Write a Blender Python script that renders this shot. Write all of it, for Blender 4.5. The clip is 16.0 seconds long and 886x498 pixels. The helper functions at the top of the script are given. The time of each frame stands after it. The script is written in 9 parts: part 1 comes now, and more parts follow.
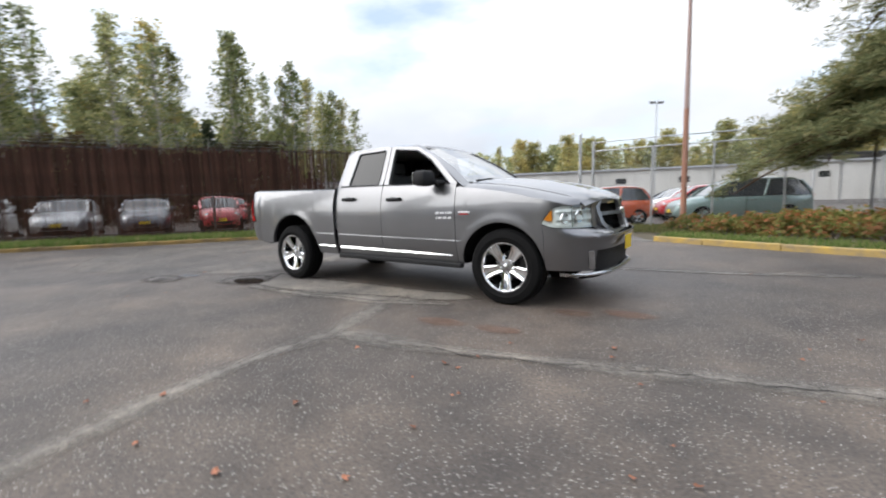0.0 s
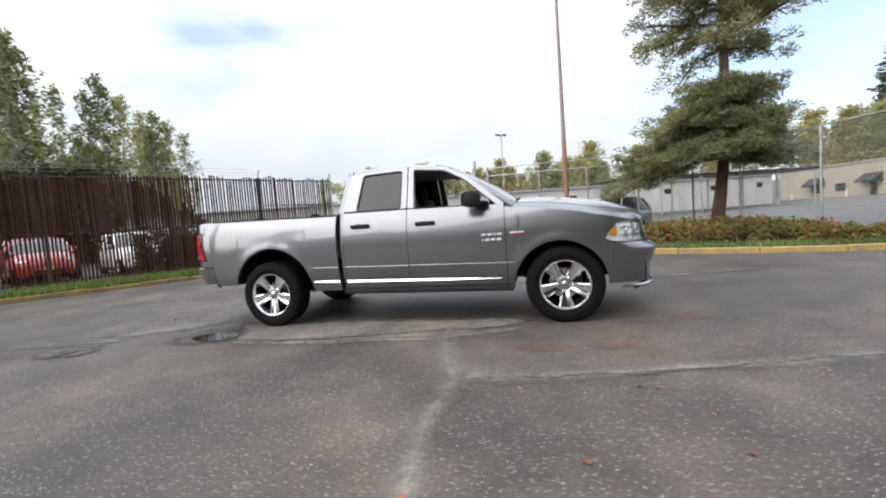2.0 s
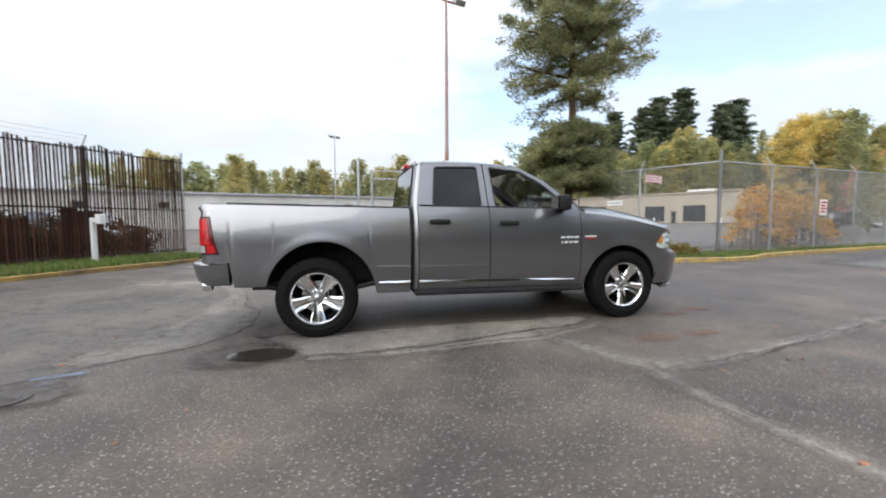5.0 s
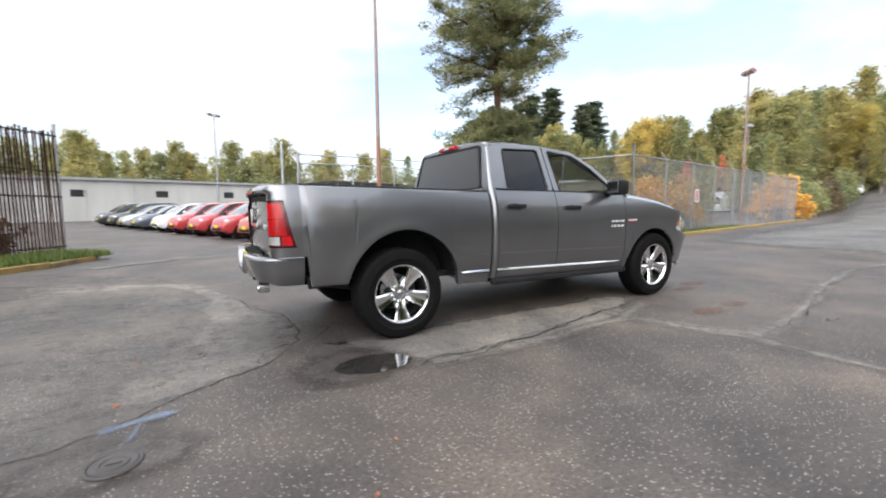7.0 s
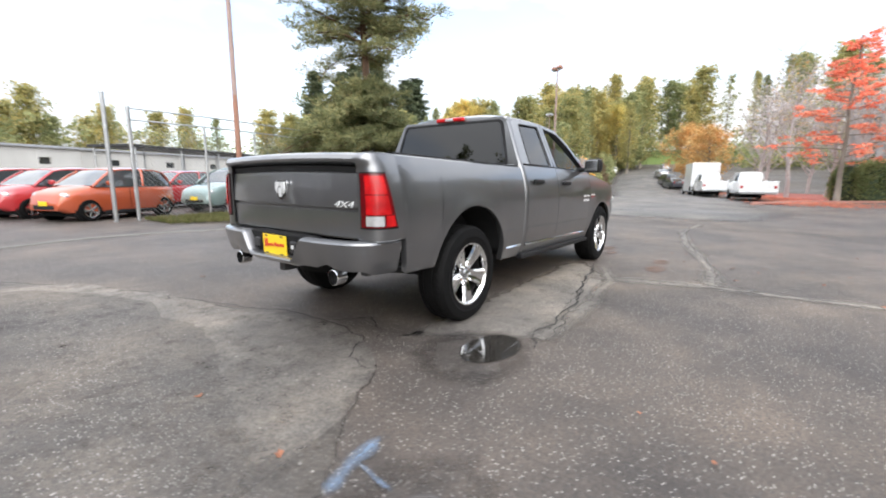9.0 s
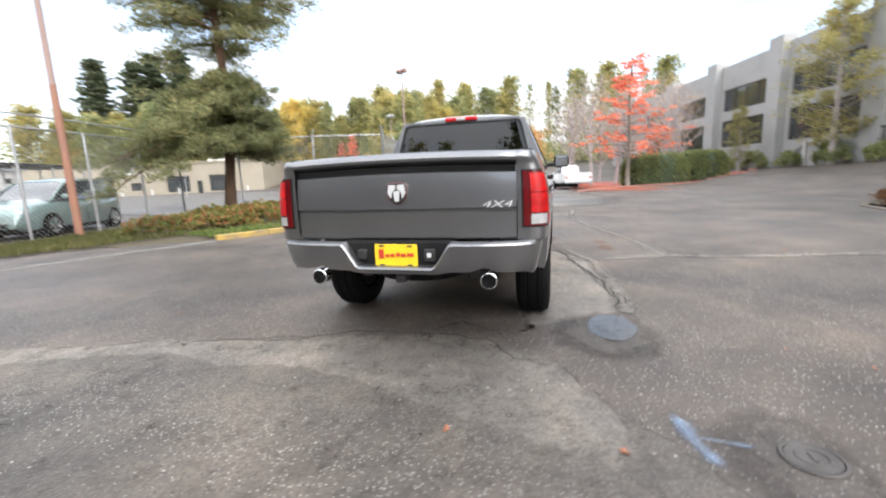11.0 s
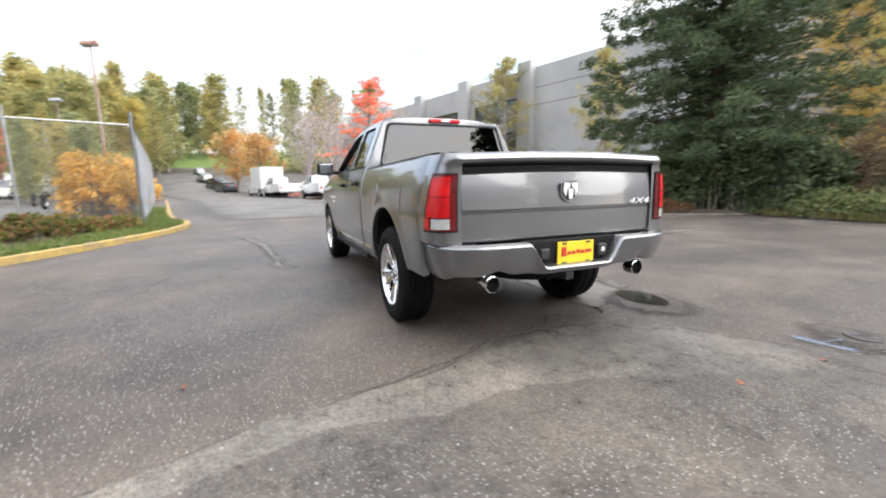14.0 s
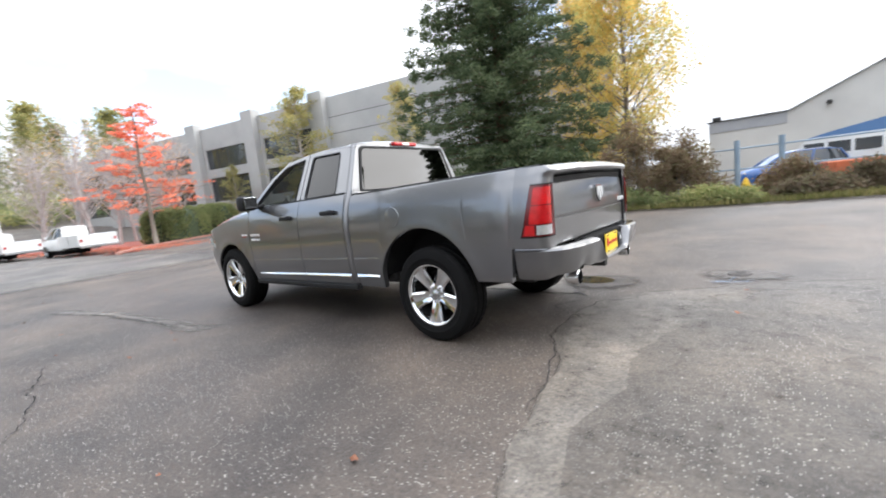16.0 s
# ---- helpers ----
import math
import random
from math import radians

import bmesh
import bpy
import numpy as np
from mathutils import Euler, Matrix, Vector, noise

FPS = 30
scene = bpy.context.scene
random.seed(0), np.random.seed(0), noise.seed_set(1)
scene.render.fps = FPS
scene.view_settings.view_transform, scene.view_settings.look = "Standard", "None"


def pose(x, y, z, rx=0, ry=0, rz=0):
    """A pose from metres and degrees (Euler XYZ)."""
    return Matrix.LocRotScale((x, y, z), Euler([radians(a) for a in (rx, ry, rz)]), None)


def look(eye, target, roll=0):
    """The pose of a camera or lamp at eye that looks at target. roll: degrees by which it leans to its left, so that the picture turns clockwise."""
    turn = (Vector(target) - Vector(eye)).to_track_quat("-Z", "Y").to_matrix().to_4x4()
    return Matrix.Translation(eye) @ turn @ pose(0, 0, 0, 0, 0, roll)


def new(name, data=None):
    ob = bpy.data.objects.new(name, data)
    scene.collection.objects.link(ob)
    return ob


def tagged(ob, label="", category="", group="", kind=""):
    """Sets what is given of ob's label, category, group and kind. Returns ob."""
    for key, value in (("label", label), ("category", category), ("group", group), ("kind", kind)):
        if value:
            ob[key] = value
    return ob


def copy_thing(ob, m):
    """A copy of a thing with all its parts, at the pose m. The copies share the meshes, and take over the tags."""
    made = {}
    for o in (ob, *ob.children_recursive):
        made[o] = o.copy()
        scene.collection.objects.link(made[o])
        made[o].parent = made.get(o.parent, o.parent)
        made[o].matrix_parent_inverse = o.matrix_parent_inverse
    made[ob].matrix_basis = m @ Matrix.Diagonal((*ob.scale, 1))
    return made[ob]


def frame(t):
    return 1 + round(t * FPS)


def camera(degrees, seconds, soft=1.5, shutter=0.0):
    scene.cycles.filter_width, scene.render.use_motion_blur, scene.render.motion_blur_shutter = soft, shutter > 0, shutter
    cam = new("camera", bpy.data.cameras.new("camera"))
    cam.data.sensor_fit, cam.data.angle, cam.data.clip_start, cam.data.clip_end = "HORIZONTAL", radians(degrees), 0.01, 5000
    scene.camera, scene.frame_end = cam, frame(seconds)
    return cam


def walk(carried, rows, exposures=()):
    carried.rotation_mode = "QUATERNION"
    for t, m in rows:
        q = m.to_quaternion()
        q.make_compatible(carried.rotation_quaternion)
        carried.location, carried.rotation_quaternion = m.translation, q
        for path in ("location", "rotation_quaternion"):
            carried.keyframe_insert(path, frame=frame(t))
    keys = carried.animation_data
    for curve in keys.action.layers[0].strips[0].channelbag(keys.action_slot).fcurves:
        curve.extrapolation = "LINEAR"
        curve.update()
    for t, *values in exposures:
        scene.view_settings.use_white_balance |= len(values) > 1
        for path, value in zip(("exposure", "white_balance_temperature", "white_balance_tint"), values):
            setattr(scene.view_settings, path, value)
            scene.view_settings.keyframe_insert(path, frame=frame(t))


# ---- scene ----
cam = camera(93.0, 16.0, 1.9, 0.5)
PATH = [
    (0, (3.748, -4.99, 1.131), (2.625, -3.35, 0.903), -1.7),
    (0.5, (3.231, -5.24, 1.153), (2.316, -3.47, 0.987), -3.2),
    (1, (2.671, -5.357, 1.175), (1.846, -3.54, 1.039), -2.6),
    (1.5, (2.146, -5.493, 1.178), (1.53, -3.592, 1.094), -3.5),
    (2, (1.606, -5.574, 1.187), (1.131, -3.636, 1.05), -4.3),
    (2.5, (1.07, -5.634, 1.215), (0.744, -3.662, 1.151), -4.6),
    (3, (0.531, -5.682, 1.218), (0.455, -3.686, 1.115), -4.6),
    (3.5, (0.019, -5.642, 1.224), (0.014, -3.644, 1.131), -2.4),
    (4, (-0.505, -5.639, 1.234), (-0.339, -3.65, 1.102), -3.6),
    (4.5, (-1.007, -5.532, 1.219), (-0.714, -3.557, 1.094), -2.1),
    (5, (-1.498, -5.41, 1.213), (-1.045, -3.467, 1.07), -0.3),
    (5.2, (-1.691, -5.354, 1.213), (-1.158, -3.435, 1.023), -0.5),
    (7.3, (-3.541, -4.241, 1.182), (-2.446, -2.582, 0.968), -0.2),
    (7.5, (-3.72, -4.124, 1.196), (-2.526, -2.539, 0.951), 0.2),
    (8, (-4.062, -3.754, 1.193), (-2.75, -2.267, 0.938), 0.7),
    (8.5, (-4.4, -3.358, 1.188), (-2.968, -1.975, 0.999), 0.8),
    (8.7, (-4.54, -3.18, 1.20), (-3.042, -1.886, 0.925), 0.6),
    (10.8, (-5.533, -1.241, 1.203), (-3.655, -0.597, 0.958), -1.2),
    (11, (-5.605, -1.035, 1.211), (-3.701, -0.524, 0.878), -2.2),
    (11.5, (-5.636, -0.523, 1.2), (-3.704, -0.136, 0.854), -2.2),
    (12, (-5.696, -0.025, 1.207), (-3.722, 0.138, 0.932), -2.6),
    (12.5, (-5.704, 0.468, 1.209), (-3.729, 0.432, 0.893), -1.6),
    (13, (-5.609, 0.959, 1.21), (-3.648, 0.739, 0.889), -0.4),
    (13.5, (-5.489, 1.466, 1.206), (-3.6, 0.929, 0.827), -1.5),
    (14, (-5.248, 1.937, 1.199), (-3.427, 1.173, 0.88), -0.9),
    (14.5, (-5.047, 2.412, 1.2), (-3.373, 1.36, 0.901), -2.8),
    (15, (-4.756, 2.84, 1.194), (-3.212, 1.614, 0.854), -4.8),
    (15.5, (-4.451, 3.24, 1.208), (-3.035, 1.855, 0.93), -5.1),
    (16, (-4.114, 3.604, 1.232), (-2.852, 2.072, 0.983), -6.1),
]
walk(cam, [(t, look(eye, target, roll)) for t, eye, target, roll in PATH],
     [(0, 1.04, 6420, 10), (5, 1.04, 6400, 10), (8, 1.34, 6480, 10), (11, 1.62, 6570, 10), (12.5, 1.65, 6600, 10), (16, 1.58, 6430, 10)])

# ---------------------------------------------------------------- sky, sun
world = bpy.data.worlds.new("overcast_sky")
scene.world = world
world.use_nodes = True
wn, wl = world.node_tree.nodes, world.node_tree.links
wn.clear()
SUN_EL, SUN_AZ = radians(38), radians(223)
sky = wn.new("ShaderNodeTexSky")
sky.sky_type, sky.sun_disc, sky.sun_elevation, sky.sun_rotation = "NISHITA", False, SUN_EL, SUN_AZ
sky_bg = wn.new("ShaderNodeBackground")
sky_bg.inputs["Strength"].default_value = 0.13
cloud_bg = wn.new("ShaderNodeBackground")
cloud_bg.inputs["Strength"].default_value = 1.0
tc = wn.new("ShaderNodeTexCoord")
stretch = wn.new("ShaderNodeMapping")
stretch.inputs["Scale"].default_value = (1.0, 1.0, 2.6)
stretch.inputs["Location"].default_value = (0.35, 0.2, 0.1)
wl.new(tc.outputs["Generated"], stretch.inputs["Vector"])
cl = wn.new("ShaderNodeTexNoise")
cl.inputs["Scale"].default_value, cl.inputs["Detail"].default_value, cl.inputs["Roughness"].default_value = 1.9, 7.0, 0.52
wl.new(stretch.outputs["Vector"], cl.inputs["Vector"])
cover = wn.new("ShaderNodeMapRange")
cover.inputs["From Min"].default_value, cover.inputs["From Max"].default_value = 0.37, 0.53
cover.inputs["To Min"].default_value = 0.30
wl.new(cl.outputs["Fac"], cover.inputs["Value"])
cl2 = wn.new("ShaderNodeTexNoise")
cl2.inputs["Scale"].default_value, cl2.inputs["Detail"].default_value = 2.3, 6.0
shift = wn.new("ShaderNodeMapping")
shift.inputs["Location"].default_value, shift.inputs["Scale"].default_value = (3.1, 1.7, 0.4), (1.0, 1.0, 2.2)
wl.new(tc.outputs["Generated"], shift.inputs["Vector"])
wl.new(shift.outputs["Vector"], cl2.inputs["Vector"])
shade = wn.new("ShaderNodeValToRGB")
shade.color_ramp.elements[0].position, shade.color_ramp.elements[0].color = 0.28, (0.50, 0.53, 0.585, 1)
shade.color_ramp.elements[1].position, shade.color_ramp.elements[1].color = 0.64, (0.655, 0.67, 0.695, 1)
wl.new(cl2.outputs["Fac"], shade.inputs["Fac"])
wl.new(shade.outputs["Color"], cloud_bg.inputs["Color"])
# an overcast sky is brightest overhead
sep = wn.new("ShaderNodeSeparateXYZ")
wl.new(tc.outputs["Generated"], sep.inputs[0])
rise = wn.new("ShaderNodeMapRange")
rise.interpolation_type = "SMOOTHSTEP"
rise.inputs["From Min"].default_value, rise.inputs["From Max"].default_value = 0.0, 1.0
rise.inputs["To Min"].default_value, rise.inputs["To Max"].default_value = 0.72, 1.80
wl.new(sep.outputs["Z"], rise.inputs["Value"])
wl.new(rise.outputs["Result"], cloud_bg.inputs["Strength"])
wl.new(sky.outputs["Color"], sky_bg.inputs["Color"])
wmix = wn.new("ShaderNodeMixShader")
wl.new(cover.outputs["Result"], wmix.inputs["Fac"])
wl.new(sky_bg.outputs["Background"], wmix.inputs[1])
wl.new(cloud_bg.outputs["Background"], wmix.inputs[2])
wout = wn.new("ShaderNodeOutputWorld")
wl.new(wmix.outputs["Shader"], wout.inputs["Surface"])

sun_data = bpy.data.lights.new("sun", "SUN")
sun_data.energy, sun_data.angle, sun_data.color = 1.5, radians(70), (1.0, 0.97, 0.93)
sun_dir = Vector((math.sin(SUN_AZ) * math.cos(SUN_EL), math.cos(SUN_AZ) * math.cos(SUN_EL), math.sin(SUN_EL)))
sun = new("sun", sun_data)
sun.matrix_world = look(sun_dir * 80, (0, 0, 0))


# ---------------------------------------------------------------- materials
def nodes_of(name):
    m = bpy.data.materials.new(name)
    m.use_nodes = True
    nt = m.node_tree
    return m, nt.nodes, nt.links, nt.nodes["Principled BSDF"]


def ramp(n, l, src, stops):
    r = n.new("ShaderNodeValToRGB")
    e = r.color_ramp.elements
    while len(e) < len(stops):
        e.new(0.5)
    for k, (p, c) in enumerate(stops):
        e[k].position, e[k].color = p, (*c, 1)
    l.new(src, r.inputs["Fac"])
    return r.outputs["Color"]


def noise_tex(n, l, scale, detail=6.0, rough=0.55, coords="Object", stretch=None, kind="ShaderNodeTexNoise"):
    c = n.new("ShaderNodeTexCoord")
    t = n.new(kind)
    t.inputs["Scale"].default_value = scale
    if kind == "ShaderNodeTexNoise":
        t.inputs["Detail"].default_value, t.inputs["Roughness"].default_value = detail, rough
    src = c.outputs[coords]
    if stretch:
        mp = n.new("ShaderNodeMapping")
        mp.inputs["Scale"].default_value = stretch
        l.new(src, mp.inputs["Vector"])
        src = mp.outputs["Vector"]
    l.new(src, t.inputs["Vector"])
    return t


def mixc(n, l, a, b, fac, mode="MIX"):
    m = n.new("ShaderNodeMix")
    m.data_type, m.blend_type = "RGBA", mode
    for sock, v in ((m.inputs[0], fac), (m.inputs[6], a), (m.inputs[7], b)):
        if isinstance(v, (int, float)):
            sock.default_value = v
        elif isinstance(v, tuple):
            sock.default_value = (*v, 1)
        else:
            l.new(v, sock)
    return m.outputs[2]


def bump(n, l, height, p, strength=0.3, dist=0.01):
    b = n.new("ShaderNodeBump")
    b.inputs["Strength"].default_value, b.inputs["Distance"].default_value = strength, dist
    l.new(height, b.inputs["Height"])
    l.new(b.outputs["Normal"], p.inputs["Normal"])


def plain(name, a, b=None, rough=0.6, metal=0.0, scale=6.0, bumps=0.0, fine=60.0, spec=0.5, coat=0.0, stretch=None, rand=0.0, coords="Object"):
    """A surface that varies between two colours at two scales, with fine relief."""
    m, n, l, p = nodes_of(name)
    b = b or tuple(c * 0.8 for c in a)
    t1 = noise_tex(n, l, scale, stretch=stretch, coords=coords)
    t2 = noise_tex(n, l, fine, detail=3.0, stretch=stretch, coords=coords)
    c1 = ramp(n, l, t1.outputs["Fac"], [(0.3, a), (0.7, b)])
    c2 = ramp(n, l, t2.outputs["Fac"], [(0.3, (0.86, 0.86, 0.86)), (0.7, (1, 1, 1))])
    col = mixc(n, l, c1, c2, 0.7, "MULTIPLY")
    if rand:
        oi = n.new("ShaderNodeObjectInfo")
        r = ramp(n, l, oi.outputs["Random"], [(0.0, (1 - rand,) * 3), (1.0, (1 + rand,) * 3)])
        col = mixc(n, l, col, r, 1.0, "MULTIPLY")
    l.new(col, p.inputs["Base Color"])
    rr = n.new("ShaderNodeMapRange")
    rr.inputs["To Min"].default_value, rr.inputs["To Max"].default_value = max(0.0, rough - 0.08), min(1.0, rough + 0.08)
    l.new(t1.outputs["Fac"], rr.inputs["Value"])
    l.new(rr.outputs["Result"], p.inputs["Roughness"])
    p.inputs["Metallic"].default_value = metal
    p.inputs["Specular IOR Level"].default_value = spec
    p.inputs["Coat Weight"].default_value = coat
    p.inputs["Coat Roughness"].default_value = 0.03
    if bumps:
        bump(n, l, t2.outputs["Fac"], p, bumps, 0.01)
    return m


def paint(name, col, flake=0.35, rough=0.32, metal=0.6):
    """Car paint: coloured base with fine flake under a clear coat, slightly dusty."""
    m, n, l, p = nodes_of(name)
    v = noise_tex(n, l, 900.0, kind="ShaderNodeTexVoronoi")
    d = noise_tex(n, l, 3.0)
    c = ramp(n, l, v.outputs["Distance"], [(0.0, tuple(min(1, x * (1 + flake)) for x in col)), (0.6, col)])
    c = mixc(n, l, c, ramp(n, l, d.outputs["Fac"], [(0.35, (0.93, 0.93, 0.92)), (0.7, (1, 1, 1))]), 1.0, "MULTIPLY")
    l.new(c, p.inputs["Base Color"])
    p.inputs["Metallic"].default_value, p.inputs["Roughness"].default_value = metal, rough
    p.inputs["Coat Weight"].default_value, p.inputs["Coat Roughness"].default_value = 1.0, 0.03
    p.inputs["Coat IOR"].default_value = 1.6
    return m


def glass(name, tint, gloss_rough=0.01, gloss=0.06, power=3.6):
    """A pane: see-through with a tint, glossy by Fresnel."""
    m, n, l, p = nodes_of(name)
    n.remove(p)
    tr = n.new("ShaderNodeBsdfTransparent")
    tr.inputs["Color"].default_value = (*tint, 1)
    gl = n.new("ShaderNodeBsdfGlossy")
    gl.inputs["Roughness"].default_value = gloss_rough
    lw = n.new("ShaderNodeLayerWeight")
    lw.inputs["Blend"].default_value = 0.5
    pw = n.new("ShaderNodeMath")
    pw.operation = "POWER"
    pw.inputs[1].default_value = power
    l.new(lw.outputs["Facing"], pw.inputs[0])
    fr = n.new("ShaderNodeMapRange")
    fr.inputs["To Min"].default_value, fr.inputs["To Max"].default_value = gloss, 0.95
    l.new(pw.outputs[0], fr.inputs["Value"])
    mx = n.new("ShaderNodeMixShader")
    l.new(fr.outputs["Result"], mx.inputs["Fac"])
    l.new(tr.outputs["BSDF"], mx.inputs[1])
    l.new(gl.outputs["BSDF"], mx.inputs[2])
    l.new(mx.outputs["Shader"], n["Material Output"].inputs["Surface"])
    return m


def foliage(name, a, b, c=None, rough=0.6):
    """Leaves whose colour changes from clump to clump."""
    m, n, l, p = nodes_of(name)
    g = n.new("ShaderNodeNewGeometry")
    oi = n.new("ShaderNodeObjectInfo")
    stops = [(0.0, a), (0.6, b)] if c is None else [(0.0, a), (0.55, b), (0.9, c)]
    col = ramp(n, l, g.outputs["Random Per Island"], stops)
    t = noise_tex(n, l, 0.35, detail=2.0)
    col = mixc(n, l, col, ramp(n, l, t.outputs["Fac"], [(0.35, (0.74, 0.76, 0.70)), (0.65, (1.18, 1.13, 1.03))]), 0.9, "MULTIPLY")
    col = mixc(n, l, col, ramp(n, l, oi.outputs["Random"], [(0.0, (0.72, 0.78, 0.75)), (1.0, (1.2, 1.12, 1.0))]), 0.8, "MULTIPLY")
    l.new(col, p.inputs["Base Color"])
    p.inputs["Roughness"].default_value = rough
    p.inputs["Specular IOR Level"].default_value = 0.25
    tl = n.new("ShaderNodeBsdfTranslucent")
    l.new(col, tl.inputs["Color"])
    mx = n.new("ShaderNodeMixShader")
    mx.inputs["Fac"].default_value = 0.5
    l.new(p.outputs["BSDF"], mx.inputs[1])
    l.new(tl.outputs["BSDF"], mx.inputs[2])
    l.new(mx.outputs["Shader"], n["Material Output"].inputs["Surface"])
    return m


def worn_edge(n, l, p, lo=0.85, hi=1.75):
    """Lets a patch break up towards its rim, by its own attribute and a grain."""
    at = n.new("ShaderNodeAttribute")
    at.attribute_name = "edge"
    g1 = noise_tex(n, l, 6.0, detail=9.0, rough=0.72)
    su = n.new("ShaderNodeMath")
    su.operation = "MULTIPLY_ADD"
    l.new(g1.outputs["Fac"], su.inputs[0])
    su.inputs[1].default_value = 1.5
    l.new(at.outputs["Fac"], su.inputs[2])
    mr = n.new("ShaderNodeMapRange")
    mr.inputs["From Min"].default_value, mr.inputs["From Max"].default_value = lo, hi
    l.new(su.outputs[0], mr.inputs["Value"])
    l.new(mr.outputs["Result"], p.inputs["Alpha"])


def asphalt_mat(name, dark, light, stone, wet=0.0, worn=False):
    m, n, l, p = nodes_of(name)
    if worn:
        worn_edge(n, l, p)
    big = noise_tex(n, l, 0.16, detail=5.0)
    mid = noise_tex(n, l, 1.3, detail=7.0, rough=0.62)
    fine = noise_tex(n, l, 45.0, detail=4.0, rough=0.7)
    vor = noise_tex(n, l, 70.0, kind="ShaderNodeTexVoronoi")
    vor2 = noise_tex(n, l, 24.0, kind="ShaderNodeTexVoronoi")
    base = ramp(n, l, mid.outputs["Fac"], [(0.28, dark), (0.72, light)])
    base = mixc(n, l, base, ramp(n, l, big.outputs["Fac"], [(0.33, (0.72, 0.72, 0.74)), (0.66, (1.2, 1.18, 1.14))]), 1.0, "MULTIPLY")
    worn_ = noise_tex(n, l, 0.55, detail=9.0, rough=0.66)
    base = mixc(n, l, base, ramp(n, l, worn_.outputs["Fac"], [(0.36, (0.58, 0.58, 0.60)), (0.49, (0.98, 0.97, 0.96)), (0.62, (1.5, 1.43, 1.34))]), 1.0, "MULTIPLY")
    base = mixc(n, l, base, ramp(n, l, fine.outputs["Fac"], [(0.30, (0.45, 0.45, 0.46)), (0.70, (1.5, 1.48, 1.45))]), 0.9, "MULTIPLY")
    pick = n.new("ShaderNodeMath")
    pick.operation = "GREATER_THAN"
    pick.inputs[1].default_value = 0.58
    sep = n.new("ShaderNodeSeparateColor")
    l.new(vor.outputs["Color"], sep.inputs["Color"])
    l.new(sep.outputs["Red"], pick.inputs[0])
    near = n.new("ShaderNodeMath")
    near.operation = "LESS_THAN"
    near.inputs[1].default_value = 0.36
    l.new(vor.outputs["Distance"], near.inputs[0])
    both = n.new("ShaderNodeMath")
    both.operation = "MULTIPLY"
    l.new(pick.outputs[0], both.inputs[0])
    l.new(near.outputs[0], both.inputs[1])
    kinds_ = ramp(n, l, sep.outputs["Blue"], [(0.0, (0.035, 0.032, 0.030)), (0.45, (0.12, 0.11, 0.10)), (0.72, tuple(0.6 * c for c in stone)), (1.0, stone)])
    base = mixc(n, l, base, kinds_, both.outputs[0])
    sep2 = n.new("ShaderNodeSeparateColor")
    l.new(vor2.outputs["Color"], sep2.inputs["Color"])
    pick2 = n.new("ShaderNodeMath")
    pick2.operation = "GREATER_THAN"
    pick2.inputs[1].default_value = 0.94
    l.new(sep2.outputs["Green"], pick2.inputs[0])
    near2 = n.new("ShaderNodeMath")
    near2.operation = "LESS_THAN"
    near2.inputs[1].default_value = 0.17
    l.new(vor2.outputs["Distance"], near2.inputs[0])
    both2 = n.new("ShaderNodeMath")
    both2.operation = "MULTIPLY"
    l.new(pick2.outputs[0], both2.inputs[0])
    l.new(near2.outputs[0], both2.inputs[1])
    base = mixc(n, l, base, stone, both2.outputs[0])
    l.new(base, p.inputs["Base Color"])
    rr = n.new("ShaderNodeMapRange")
    rr.inputs["From Min"].default_value, rr.inputs["From Max"].default_value = 0.35, 0.65
    rr.inputs["To Min"].default_value, rr.inputs["To Max"].default_value = 0.50 - wet, 0.72 - wet
    l.new(big.outputs["Fac"], rr.inputs["Value"])
    l.new(rr.outputs["Result"], p.inputs["Roughness"])
    p.inputs["Specular IOR Level"].default_value = 0.54
    bump(n, l, fine.outputs["Fac"], p, 0.6, 0.010)
    return m


M = {}
M["asphalt"] = asphalt_mat("asphalt", (0.047, 0.039, 0.034), (0.096, 0.080, 0.069), (0.30, 0.28, 0.255))
M["worn_rim"] = asphalt_mat("worn_rim_asphalt", (0.087, 0.079, 0.071), (0.158, 0.145, 0.130), (0.35, 0.33, 0.30), worn=True)
# lifted for the sky's sheen on the far road; the lot takes it too
M["asphalt_far"] = asphalt_mat("pale_road_asphalt", (0.088, 0.083, 0.078), (0.150, 0.143, 0.136), (0.30, 0.29, 0.28), worn=True)
M["asphalt_old"] = asphalt_mat("worn_asphalt", (0.047, 0.041, 0.036), (0.098, 0.087, 0.076), (0.31, 0.29, 0.265), worn=True)
M["seam"] = asphalt_mat("worn_seam", (0.112, 0.103, 0.093), (0.188, 0.175, 0.160), (0.38, 0.36, 0.33), worn=True)
M["damp"] = asphalt_mat("damp_asphalt", (0.045, 0.037, 0.032), (0.091, 0.076, 0.065), (0.20, 0.19, 0.175), wet=0.03, worn=True)
M["crack"] = plain("crack_fill", (0.012, 0.012, 0.012), (0.03, 0.028, 0.026), 0.9)
M["dirt"] = plain("rusty_dirt", (0.25, 0.12, 0.07), (0.17, 0.10, 0.07), 0.9, scale=3, bumps=0.5)
M["kerb"] = plain("faded_yellow_kerb_paint", (0.50, 0.33, 0.07), (0.24, 0.19, 0.12), 0.8, scale=4.5, bumps=0.5)
M["kerb_stained"] = plain("stained_yellow_kerb_paint", (0.36, 0.23, 0.06), (0.085, 0.065, 0.045), 0.85, scale=1.6, bumps=0.5)
